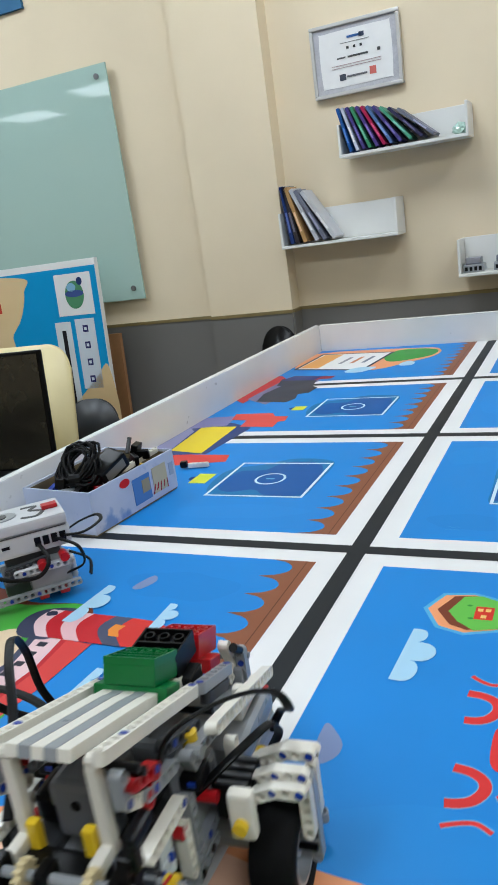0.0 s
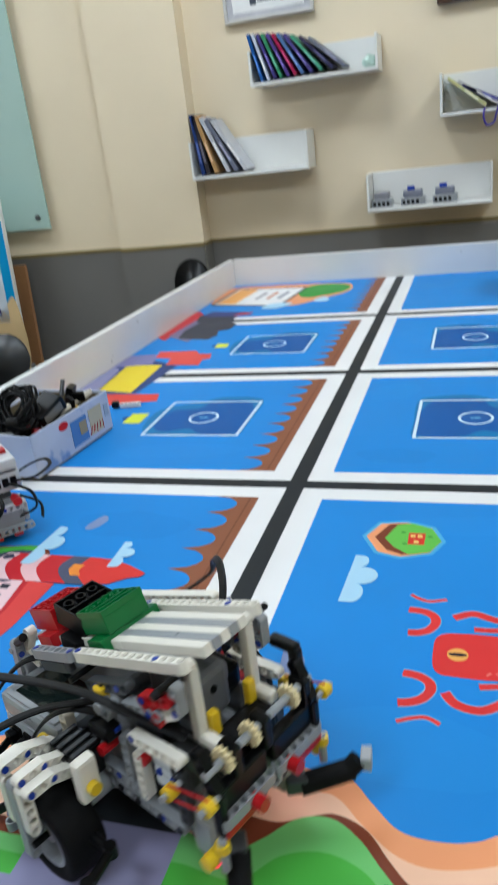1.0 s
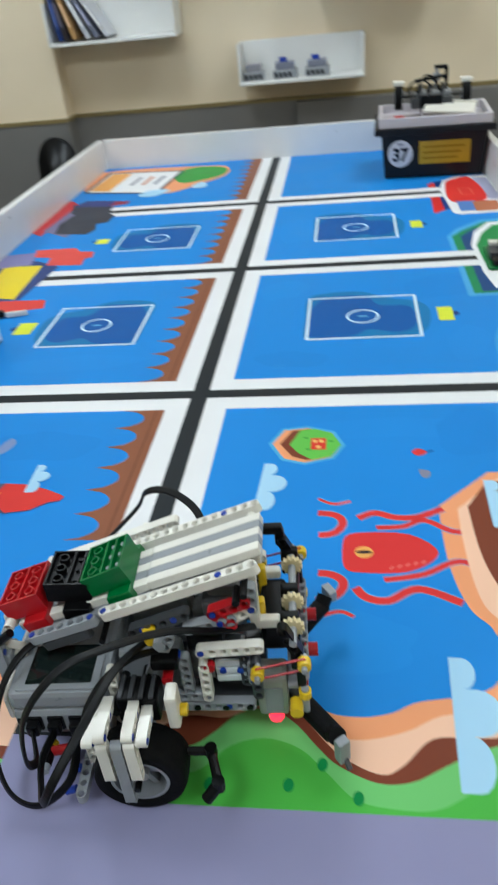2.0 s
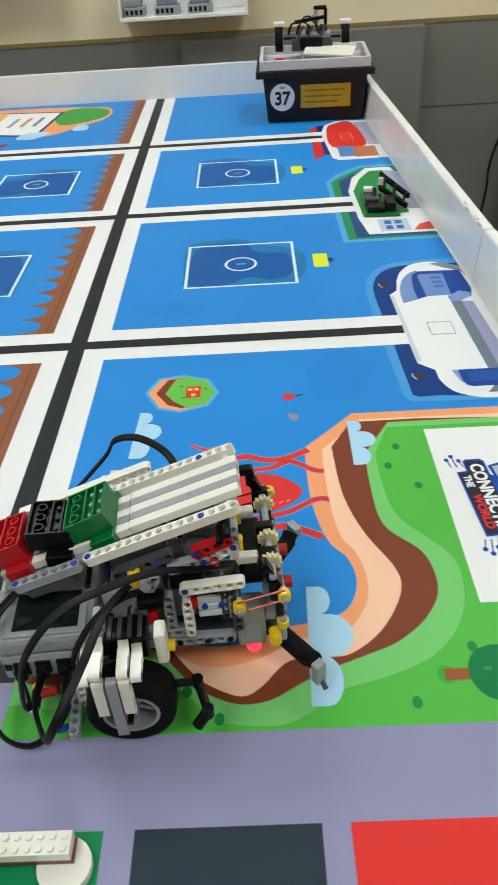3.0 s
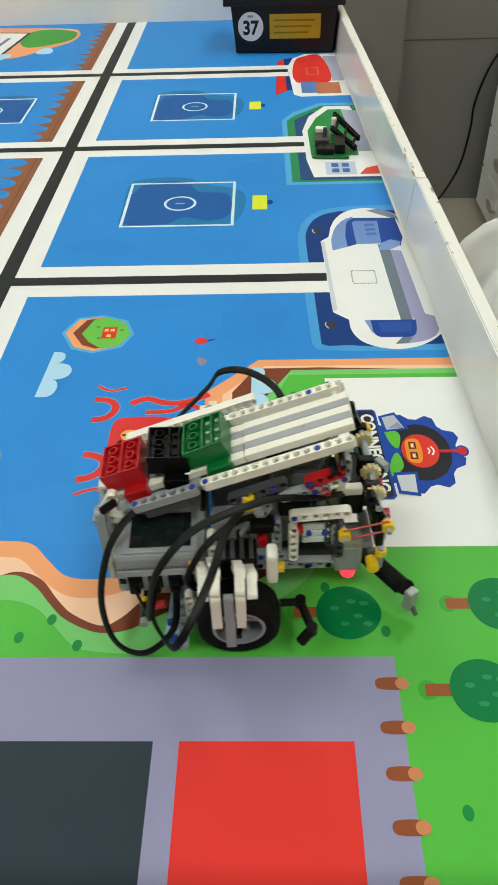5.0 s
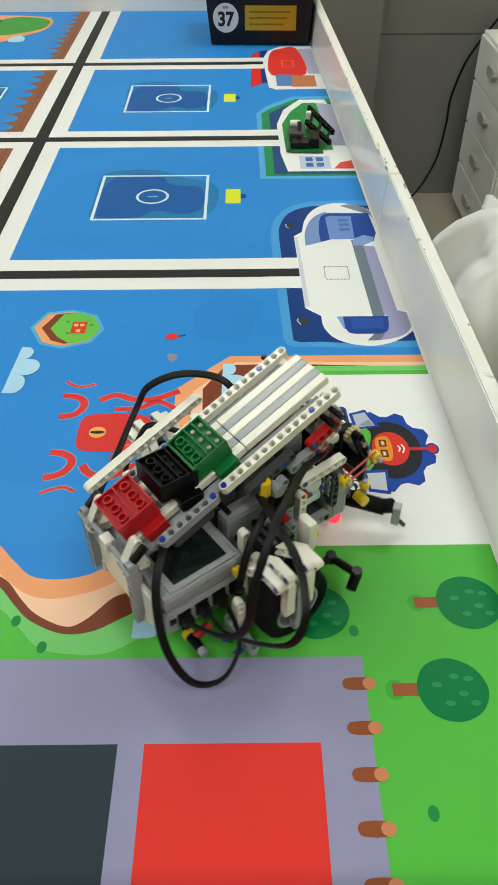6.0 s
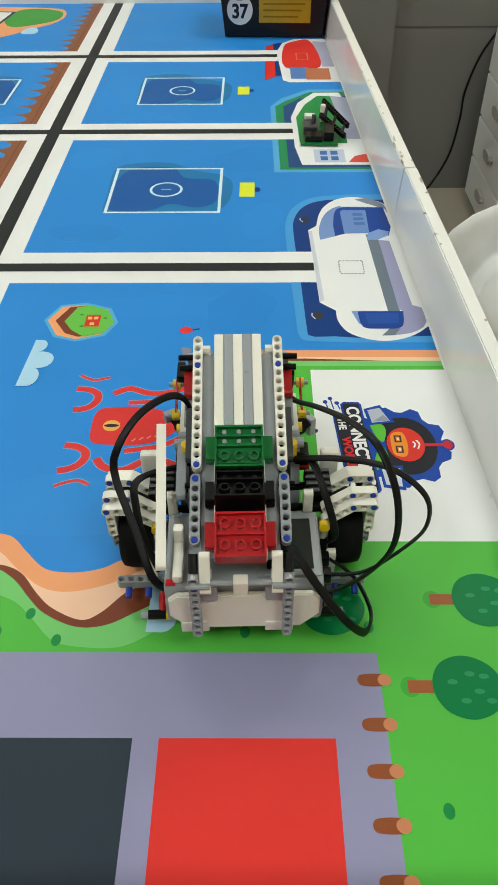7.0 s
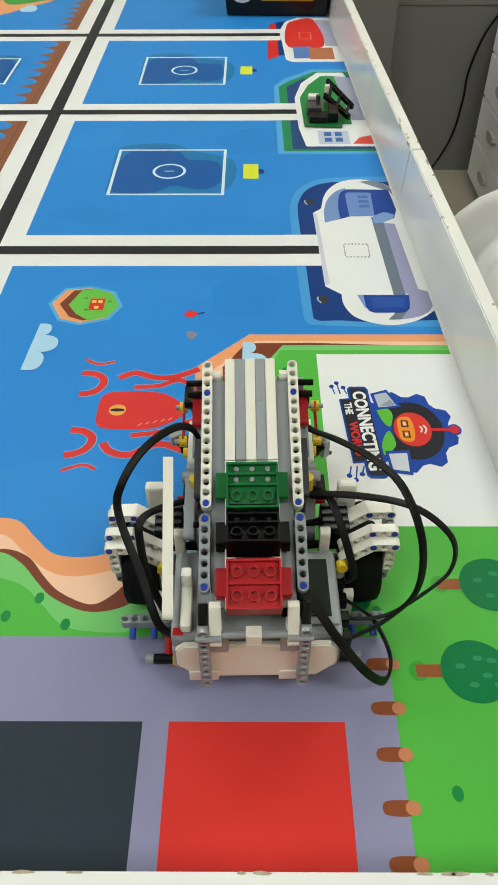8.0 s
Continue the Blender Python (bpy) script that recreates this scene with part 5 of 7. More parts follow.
# wheels, and white guards over them
WHEEL_R = 0.0346
wheels = []
for s in (1, -1):
    wh = new("wheel")
    wh.parent = robot
    wh.empty_display_size = 0.01
    wh.matrix_basis = pose(0, 0.090 * s, WHEEL_R - 0.0004)
    ty = bmesh.new()
    prof = [(0.0215, -0.0130), (0.0222, -0.0140), (0.0300, -0.0148), (0.0328, -0.0130), (0.0342, -0.0075), (0.0346, 0.0), (0.0342, 0.0075), (0.0328, 0.0130), (0.0300, 0.0148), (0.0222, 0.0140), (0.0215, 0.0130)]
    n = 48
    rows = [[ty.verts.new(((r - (0.0006 if (k % 2 and r > 0.034) else 0)) * math.cos(2 * math.pi * k / n), w, (r - (0.0006 if (k % 2 and r > 0.034) else 0)) * math.sin(2 * math.pi * k / n))) for r, w in prof] for k in range(n)]
    for k in range(n):
        for q in range(len(prof)):
            q2 = (q + 1) % len(prof)
            ty.faces.new((rows[k][q], rows[k][q2], rows[(k + 1) % n][q2], rows[(k + 1) % n][q]))
    part("tyre", ty, P_RUBBER, wh, smooth=True)
    ri = bmesh.new()
    prof = [(0.0216, -0.0135), (0.0216, 0.0135), (0.0190, 0.0135), (0.0190, -0.0135)]
    rows = [[ri.verts.new((r * math.cos(2 * math.pi * k / 32), w, r * math.sin(2 * math.pi * k / 32))) for r, w in prof] for k in range(32)]
    for k in range(32):
        for q in range(4):
            ri.faces.new((rows[k][q], rows[k][(q + 1) % 4], rows[(k + 1) % 32][(q + 1) % 4], rows[(k + 1) % 32][q]))
    for k in range(6):
        box(ri, 0.004, -0.004, -0.0022, 0.0193, 0.004, 0.0022, m=pose(0, 0, 0, 0, 60 * k, 0))
    cyl(ri, (0, -0.010, 0), (0, 0.010, 0), 0.0055, 14)
    part("rim", ri, P_GREY, wh, "light grey spoked rim")
    wheels.append((wh, s))
    # guard
    for x0, z0, n, pn in ((-0.0255, 0.089, 4, (0, 3)), (-0.0165, 0.094, 5, (4,)), (0.0025, 0.094, 5, (4,)), (0.0115, 0.089, 4, (0, 3))):
        beam(robot, 3, (x0, 0.0928 * s, z0), (x0, 0.12 * s, z0), (-1, 0, 0), P_WHITE, "wheel_guard", (0, 2))
        beam(robot, 4, (x0 + 0.0004, 0.0928 * s, z0 - 0.0002), (x0 - 0.004, 0.068 * s, z0 - 0.014), (-1, 0, 0), P_WHITE, "guard_brace")
        if n == 5:
            beam(robot, n, (x0, 0.1096 * s, z0 - U), (x0, 0.1096 * s, 0.0), (-1, 0, 0), P_WHITE, "guard_leg", pn[1:])
    beam(robot, 8, (-0.0065, 0.1098 * s, 0.026), (-0.0065, 0.1098 * s, 0.09), (-1, 0, 0), P_GREY, "guard_post")
    block(robot, "guard_block", 0.024, 0.078 * s - 0.008, 0.068, 0.033, 0.078 * s + 0.008, 0.101, P_WHITE, 0.003)
    rod(robot, (0.032, 0.078 * s, 0.080), (0.038, 0.078 * s, 0.080), 0.0046, P_YEL, "bush", 14)
    rod(robot, (-0.032, 0.0690 * s, 0.0745), (-0.038, 0.0690 * s, 0.0745), 0.0046, P_YEL, "bush", 14)
    rod(robot, (-0.030, 0.0690 * s, 0.071), (-0.030, 0.0690 * s, 0.044), 0.0042, P_WHITE, "connector", 12)
    rod(robot, (0.004, 0.040 * s, 0.080), (0.004, 0.078 * s, 0.084), 0.0034, P_BLACK, "connector")
    rod(robot, (-0.014, 0.040 * s, 0.074), (-0.014, 0.078 * s, 0.078), 0.0034, P_BLACK, "connector")
    beam(robot, 4, (-0.040, 0.0760 * s, 0.020), (-0.040, 0.0760 * s, 0.06), (0, s, 0), P_WHITE, "liftarm")
    beam(robot, 5, (-0.046, 0.070 * s, 0.018), (-0.046, 0.11 * s, 0.018), (0, 0, 1), P_GREY, "caster_beam")
    for q in (0.080, 0.097):
        rod(robot, (-0.052, q * s, 0.017), (-0.060, q * s, 0.014), 0.0030, P_BLUE, "pin")
    rod(robot, (-0.062, 0.066 * s, 0.022), (-0.078, 0.066 * s, 0.018), 0.0040, P_RED, "connector")
    rod(robot, (-0.080, 0.062 * s, 0.018), (-0.080, 0.078 * s, 0.018), 0.0042, P_BLACK, "connector")
    rod(robot, (-0.080, 0.078 * s, 0.018), (-0.080, 0.084 * s, 0.018), 0.0036, P_GREY, "axle")
    rod(robot, (-0.080, 0.058 * s, 0.018), (-0.080, 0.063 * s, 0.018), 0.0050, P_YEL, "bush", 14)
for y in (-0.03, 0.03):
    part("caster_ball", cyl(bmesh.new(), (-0.080, y - 0.006, 0.0095), (-0.080, y + 0.006, 0.0095), 0.0090, 18), P_DGREY, robot)
rod(robot, (-0.080, -0.060, 0.020), (-0.080, 0.060, 0.020), 0.0022, P_BLACK)
for x in (-0.088, -0.042):
    block(robot, "unit_support", x, -0.050, 0.022, x + 0.008, 0.050, 0.0355, P_DGREY, 0.002)
# plugs, sockets and upright beams along both flanks
for s in (1, -1):
    beam(robot, 7, (-0.0185, 0.0560 * s, 0.046), (-0.0185, 0.0560 * s, 0.1), (0, s, 0), P_WHITE, "upright_beam")
    sock = block(robot, "drive_socket", -0.013, 0.066 * s - 0.011, 0.066, 0.017, 0.066 * s + 0.011, 0.090, P_BLACK, 0.002)
    for k in range(4):
        block(sock, "socket_rib", -0.0115 + 0.0075 * k, 0.066 * s - 0.0105, 0.0902, -0.0080 + 0.0075 * k, 0.066 * s + 0.0105, 0.0918, P_DGREY, 0.0005)
    rod(robot, (0.052, 0.0445 * s, 0.088), (0.052, 0.0500 * s, 0.088), 0.0042, P_RED, "connector", 12)
    rod(robot, (0.030, 0.0470 * s, 0.104), (0.030, 0.0520 * s, 0.104), 0.0030, P_BLUE, "pin")
    for x, z in ((0.020, 0.052), (0.038, 0.050), (0.060, 0.0495), (0.078, 0.049)):
        rod(robot, (x, 0.0492 * s, z - 0.006), (x, 0.0505 * s, z - 0.006), 0.0026, P_BLACK, "pin")
    beam(robot, 5, (0.078, 0.0410 * s, 0.066), (0.078, 0.0410 * s, 0.1), (0, s, 0), P_DGREY, "liftarm")
    rod(robot, (0.012, 0.0430 * s, 0.112), (0.012, 0.0430 * s, 0.126), 0.0050, P_YEL, "bush", 14)
    beam(robot, 6, (0.000, 0.0400 * s, 0.121), (0.05, 0.0400 * s, 0.140), (0, s, 0), P_DGREY, "under_beam", (1, 4))
rod(robot, (-0.024, -0.044, 0.114), (-0.024, 0.044, 0.114), 0.0024, P_BLACK)
# cables
cable(robot, [(0.088, -0.038, 0.118), (0.062, -0.050, 0.128), (0.032, -0.066, 0.146), (0.000, -0.088, 0.158), (-0.030, -0.106, 0.158), (-0.056, -0.119, 0.130), (-0.066, -0.120, 0.086), (-0.072, -0.100, 0.056), (-0.084, -0.072, 0.051)])
cable(robot, [(0.010, -0.036, 0.108), (-0.006, -0.078, 0.124), (-0.018, -0.120, 0.124), (-0.034, -0.148, 0.108), (-0.046, -0.150, 0.086), (-0.056, -0.132, 0.070), (-0.068, -0.100, 0.056), (-0.067, -0.072, 0.051)])
cable(robot, [(-0.060, -0.020, 0.104), (-0.085, -0.040, 0.104), (-0.103, -0.058, 0.084), (-0.111, -0.081, 0.050), (-0.102, -0.100, 0.020), (-0.078, -0.108, 0.014), (-0.054, -0.096, 0.028), (-0.050, -0.073, 0.050)], 0.0068)
cable(robot, [(0.046, 0.038, 0.124), (0.046, 0.046, 0.146), (0.036, 0.060, 0.156), (0.014, 0.080, 0.156), (-0.008, 0.095, 0.144), (-0.020, 0.099, 0.124), (-0.056, 0.082, 0.095), (-0.082, 0.070, 0.074), (-0.082, 0.060, 0.056)])
cable(robot, [(0.040, 0.036, 0.088), (0.020, 0.050, 0.093), (0.000, 0.070, 0.106), (-0.018, 0.084, 0.112), (-0.032, 0.084, 0.100), (-0.050, 0.078, 0.080), (-0.064, 0.066, 0.056)])
cable(robot, [(0.020, -0.046, 0.106), (0.000, -0.060, 0.114), (-0.024, -0.070, 0.098), (-0.040, -0.078, 0.070), (-0.034, -0.073, 0.051)])

# ---- things on the mat ----
disc = thing("round_game_piece", "white round game piece with red and white bricks on top", "game piece", pose(0.670, 0.155, 0.0022))
part("base_disc", cyl(bmesh.new(), (0, 0, 0), (0, 0, 0.007), 0.0185, 40), P_WHITE, disc)
block(disc, "red_brick", -0.100, 0.0, 0.0073, 0.007, 0.016, 0.0125, material("brown_abs", rgb(120, 26, 28, 0.8), 0.35), 0.0004)
top = block(disc, "white_brick", -0.100, 0.0, 0.0127, 0.006, 0.016, 0.0215, P_WHITE, 0.0004)
for k in range(13):
    for y in (0.004, 0.012):
        rod(top, (-0.095 + k * 0.008, y, 0.0214), (-0.095 + k * 0.008, y, 0.0232), 0.0025, P_WHITE, "stud", 14)

# open carton with cables and parts beside the left rail
CARTON = [(0.147, 0.862), (0.170, 1.075), (0.022, 1.088), (0.006, 0.878)]
M_CARTON = material("printed_carton", rgb(196, 204, 226, 0.85), 0.35, 0, 0.12, 18, stain=(rgb(120, 150, 206, 0.8), 16.0, 0.60))
M_CARTON_IN = material("carton_inside", rgb(120, 108, 82, 0.8), 0.7, 0, 0.1, 20)
carton = thing("carton", "open printed cardboard carton full of cables and toy parts", "box")
for i in range(4):
    a, c = Vector(CARTON[i]), Vector(CARTON[(i + 1) % 4])
    d = (c - a).normalized()
    n = Vector((-d.y, d.x)) * 0.003
    part("side_wall", prism(bmesh.new(), [a + d * 0.0032, c - d * 0.0002, c - d * 0.0002 + n, a + d * 0.0032 + n], 0.0034, 0.072), M_CARTON, carton)
    n2 = n * 1.25
    part("inner_lining", prism(bmesh.new(), [a + d * 0.007 + n2, c - d * 0.007 + n2, c - d * 0.007 + n2 * 1.3, a + d * 0.007 + n2 * 1.3], 0.0034, 0.068), M_CARTON_IN, carton)
part("bottom", prism(bmesh.new(), [Vector(p) * 0.985 + Vector((0.001, 0.014)) for p in CARTON], 0.0004, 0.0032), M_CARTON_IN, carton)
fd = (Vector(CARTON[1]) - Vector(CARTON[0])).normalized()
ang = math.degrees(math.atan2(fd.y, fd.x))
FACE = pose(CARTON[0][0], CARTON[0][1], 0, 0, 0, ang) @ pose(0, -0.0006, 0, 90, 0, 0)
for x0, z0, x1, z1, c in ((0.098, 0.012, 0.142, 0.056, (92, 140, 206)), (0.150, 0.014, 0.188, 0.058, (206, 196, 170)), (0.120, 0.026, 0.140, 0.048, (170, 158, 130)), (0.196, 0.030, 0.208, 0.052, (176, 190, 216))):
    b = bmesh.new()
    lift = 0.0004 if c[0] == 170 else 0.0
    box(b, x0, z0, -0.0004 + lift, x1, z1, 0.0004 + lift)
    part("printed_picture", b, ink(*c), carton, "", FACE)
part("printed_badge", prism(bmesh.new(), oval(0.080, 0.058, 0.012, 0.007), 0.0, 0.0009), ink(210, 40, 44), carton, "", FACE)
for k in range(5):
    part("printed_scribble", tube(bmesh.new(), spline([(0.146 + 0.010 * k, 0.014 + 0.004 * (k % 2), 0.0008), (0.154 + 0.008 * k, 0.030, 0.0008), (0.150 + 0.009 * k, 0.020, 0.0008)], False, 4), 0.0008, 5), ink(190, 60, 70), carton, "", FACE)
bundle = thing("cable_bundle", "coiled black mains cable lying on the carton's contents", "cable")
rnd = random.Random(5)
for k in range(14):
    cx, cy, r = 0.085 + rnd.uniform(-0.010, 0.010), 0.930 + rnd.uniform(-0.008, 0.008), rnd.uniform(0.022, 0.036)
    tilt = rnd.uniform(-0.5, 0.5)
    pts = [(cx + r * math.cos(a), cy + r * 0.55 * math.sin(a + tilt), 0.095 + 0.80 * r * math.sin(a + tilt) + 0.014 * tilt * math.cos(a)) for a in [i * 0.5236 for i in range(13)]]
    part("coil", tube(bmesh.new(), pts, 0.0024, 7), P_CABLE, bundle, smooth=True)
part("cable_tie", cyl(bmesh.new(), (0.076, 0.914, 0.072), (0.096, 0.918, 0.074), 0.011, 12), P_CABLE, bundle)
adapter = thing("power_adapter", "black mains adapter with a pale label on the carton", "adapter", pose(0.124, 0.950, 0.083, 10, -24, 70))
block(adapter, "casing", -0.028, -0.020, -0.014, 0.028, 0.020, 0.014, P_BLACK, 0.003)
block(adapter, "rating_label", -0.020, -0.0206, -0.008, 0.020, -0.0200, 0.008, M_DADO, 0.0002)
fill = thing("loose_parts", "heap of loose black, yellow and blue toy parts", "toy parts")
for k in range(34):
    u, v = rnd.uniform(0.08, 0.9), rnd.uniform(0.06, 0.94)
    base = Vector(CARTON[3]).lerp(Vector(CARTON[0]), u).lerp(Vector(CARTON[2]).lerp(Vector(CARTON[1]), u), v)
    base = base.lerp(Vector((0.086, 0.976)), 0.12)
    mt = rnd.choice((P_BLACK, P_BLACK, P_DGREY, P_YEL, P_BLUE, P_GREY, P_BLACK, P_RED))
    block(fill, "loose_piece", -0.014, -0.006, -0.004, 0.014, 0.006, 0.004, mt, 0.001, pose(base.x, base.y, 0.046 + 0.016 * rnd.random(), rnd.uniform(-25, 25), rnd.uniform(-25, 25), rnd.uniform(0, 180)))
block(fill, "heap_base", 0.025, 0.90, 0.0036, 0.130, 1.05, 0.050, P_BLACK, 0.004)
for k in range(9):
    px, py = 0.060 + 0.010 * k, 0.905 + 0.016 * k
    block(fill, "black_bracket", -0.010, -0.004, -0.003, 0.010, 0.004, 0.014, P_BLACK, 0.002, pose(px, py, 0.064 + 0.004 * (k % 3), 20 * (k % 3) - 20, 15 * (k % 2), 47 * k))
block(fill, "black_bracket", -0.006, -0.012, 0.0, 0.006, 0.012, 0.030, P_BLACK, 0.002, pose(0.118, 1.035, 0.066, 0, 18, 10))
rod(fill, (0.098, 1.045, 0.074), (0.098, 1.060, 0.098), 0.004, P_DGREY, "axle")
beam(fill, 11, (0.128, 0.985, 0.066), (0.140, 1.06, 0.072), (0, 0, 1), P_WHITE)
loose = thing("white_beam", "short white toy beam lying flat on the mat", "toy part", pose(0.155, 1.18, 0.006, 0, 0, 12))
beam(loose, 5, (-0.016, 0, 0), (0.02, 0, 0), (0, 0, 1), P_WHITE)
block(loose, "dark_connector", -0.034, -0.006, -0.003, -0.021, 0.006, 0.009, P_BLACK, 0.002)

# second small robot in front of the carton
P_SHELL = material("pale_grey_abs", rgb(206, 208, 212, 0.85), 0.35, 0, 0.04, 60)
rob2 = thing("small_robot", "small grey toy robot with a white control brick", "robot", pose(0.160, 0.700, 0.0008, 0, 0, 48))
u2 = part("control_unit", box(bmesh.new(), -0.056, -0.037, 0.062, 0.056, 0.037, 0.090, 0.004, 2), P_SHELL, rob2)
part("upper_shell", box(bmesh.new(), -0.055, -0.036, 0.0902, 0.055, 0.036, 0.1055, 0.004, 2), P_SHELL, u2)
part("button_pad", prism(bmesh.new(), oval(-0.022, 0, 0.020, 0.016), 0.1050, 0.1068), P_GREY, u2)
part("button_ring", prism(bmesh.new(), oval(-0.022, 0, 0.008, 0.008), 0.1068, 0.1078), P_DGREY, u2)
for k in range(4):
    block(u2, "port", -0.0585, -0.028 + k * 0.015, 0.068, -0.0555, -0.017 + k * 0.015, 0.082, P_BLACK, 0.0006)
    block(u2, "port", 0.010 + k * 0.0105, -0.0385, 0.070, 0.018 + k * 0.0105, -0.0365, 0.082, P_BLACK, 0.0006)
block(u2, "red_cap", 0.030, -0.010, 0.1056, 0.050, 0.004, 0.1110, P_RED, 0.001)
part("motor", box(box(bmesh.new(), -0.006, -0.052, 0.014, 0.046, -0.010, 0.052, 0.006, 2), -0.006, 0.006, 0.014, 0.046, 0.036, 0.052, 0.006, 2), P_GREY, rob2)
block(rob2, "chassis", -0.036, -0.034, 0.006, 0.046, 0.034, 0.030, P_DGREY, 0.003)
block(rob2, "bridge", -0.030, -0.030, 0.050, 0.040, 0.030, 0.0615, P_DGREY, 0.003)
part("printed_swirl", tube(bmesh.new(), spline([(0.002, -0.018, 0.1057), (0.020, -0.024, 0.1057), (0.030, -0.008, 0.1057), (0.016, 0.004, 0.1057), (0.024, 0.016, 0.1057), (0.006, 0.020, 0.1057)], False), 0, 8, False, (0.006, 0.0006)), P_DGREY, u2)
block(u2, "side_groove", -0.050, -0.0376, 0.0890, 0.052, -0.0366, 0.0905, P_DGREY, 0.0002)
for x in (-0.046, -0.030):
    block(u2, "slot", x, -0.0378, 0.076, x + 0.010, -0.0366, 0.080, P_BLACK, 0.0003)
block(rob2, "motor_cap", 0.046, -0.046, 0.018, 0.054, -0.014, 0.048, P_SHELL, 0.004)
beam(rob2, 9, (-0.020, -0.0560, 0.048), (0.05, -0.0560, 0.048), (0, -1, 0), P_SHELL, "liftarm", (1, 5))
for q in ((0.000, -0.060), (0.026, -0.060)):
    block(rob2, "red_pin", q[0], q[1], 0.008, q[0] + 0.012, q[1] + 0.014, 0.016, P_RED, 0.002)
for s in (1, -1):
    beam(rob2, 13, (-0.050, 0.0575 * s, 0.018), (0.04, 0.0575 * s, 0.018), (0, s, 0), P_GREY, "chassis_beam", (2, 6))
    beam(rob2, 7, (-0.030, 0.044 * s, 0.050), (0.04, 0.044 * s, 0.056), (0, s, 0), P_DGREY)
    rod(rob2, (0.012, 0.050 * s, 0.052), (0.012, 0.064 * s, 0.052), 0.006, P_RED, "connector", 12)
    rod(rob2, (0.040, 0.046 * s, 0.056), (0.040, 0.062 * s, 0.056), 0.006, P_RED, "connector", 12)
    w2 = part("wheel", cyl(bmesh.new(), (-0.078, 0.040 * s, 0.024), (-0.078, 0.056 * s, 0.024), 0.0235, 32), P_RUBBER, rob2)
    part("rim", cyl(bmesh.new(), (-0.078, 0.0395 * s, 0.024), (-0.078, 0.0570 * s, 0.024), 0.014, 24), P_GREY, w2)
cable(rob2, [(0.048, -0.040, 0.076), (0.070, -0.056, 0.080), (0.096, -0.036, 0.082), (0.098, 0.000, 0.078), (0.076, 0.014, 0.070), (0.052, 0.010, 0.062)], 0.005)
cable(rob2, [(0.036, -0.040, 0.076), (0.058, -0.062, 0.066), (0.062, -0.058, 0.040), (0.040, -0.050, 0.030)], 0.005)
cable(rob2, [(0.014, -0.040, 0.074), (0.020, -0.066, 0.060), (0.004, -0.070, 0.044), (-0.030, -0.062, 0.046), (-0.050, -0.040, 0.050)], 0.005)
cable(rob2, [(0.050, -0.030, 0.050), (0.072, -0.036, 0.034), (0.068, -0.052, 0.020)], 0.006)

# black storage bin at the far corner, with a robot lying in it
bin_ = thing("storage_bin", "black plastic storage bin with a round white number sticker", "storage bin", pose(0.9885, 2.060, 0.0026, 0, 0, -2.5))
b = bmesh.new()
lo, hi = [(-0.121, -0.082), (0.121, -0.082), (0.121, 0.082), (-0.121, 0.082)], [(-0.132, -0.092), (0.132, -0.092), (0.132, 0.092), (-0.132, 0.092)]


def shell(bm, inset, z0, z1):
    a = [bm.verts.new((x - inset * (1 if x > 0 else -1), y - inset * (1 if y > 0 else -1), z0)) for x, y in lo]
    c = [bm.verts.new((x - inset * (1 if x > 0 else -1), y - inset * (1 if y > 0 else -1), z1)) for x, y in hi]
    for i in range(4):
        j = (i + 1) % 4
        bm.faces.new((a[i], a[j], c[j], c[i]))
    bm.faces.new(a)
    return c


c1, c2 = shell(b, 0.0, 0.0, 0.122), shell(b, 0.003, 0.003, 0.122)
for i in range(4):
    j = (i + 1) % 4
    b.faces.new((c1[i], c1[j], c2[j], c2[i]))
part("bin_body", b, M_BLACK, bin_)
for x0, y0, x1, y1 in ((-0.148, -0.106, 0.148, -0.0925), (-0.148, 0.0925, 0.148, 0.106), (-0.148, -0.0925, -0.1325, 0.0925), (0.1325, -0.0925, 0.148, 0.0925)):
    part("rim", box(bmesh.new(), x0, y0, 0.108, x1, y1, 0.124, 0.002, 2), M_BLACK, bin_)
ST = pose(0, -0.0877, 0.062, 94.69, 0, 0)
part("round_sticker", prism(bmesh.new(), oval(-0.083, -0.002, 0.0315, 0.0335), 0.0, 0.0006), ink(238, 240, 244), bin_, "round white sticker with number", ST)
writing("sticker_number", "37", 0.044, ink(40, 46, 60), bin_, ST @ pose(-0.083, -0.006, 0.001), 0.9)
part("sticker_mark", box(bmesh.new(), -0.090, 0.019, 0.0007, -0.076, 0.024, 0.0010), ink(150, 156, 170), bin_, "", ST)
part("tape_label", box(bmesh.new(), -0.036, -0.030, 0.0, 0.090, 0.026, 0.0007), material("yellow_tape", rgb(190, 158, 20, 0.8), 0.4, 0, 0.12, 40), bin_, "yellow tape label", ST)
for k in range(3):
    part("label_bar", box(bmesh.new(), -0.026, -0.018 + 0.014 * k, 0.0008, 0.060 + 0.008 * k, -0.014 + 0.014 * k, 0.0010), ink(150, 120, 30), bin_, "", ST)
tray = thing("sorting_tray", "pale grey sorting tray resting in the bin", "tray", pose(0.9885, 2.060, 0.126, 0, 0, -2.5))
M_TRAY = material("pale_tray_plastic", rgb(206, 200, 204, 0.85), 0.4, 0, 0.04, 20)
part("tray_bottom", box(bmesh.new(), -0.128, -0.090, 0.0, 0.128, 0.090, 0.004), M_TRAY, tray)
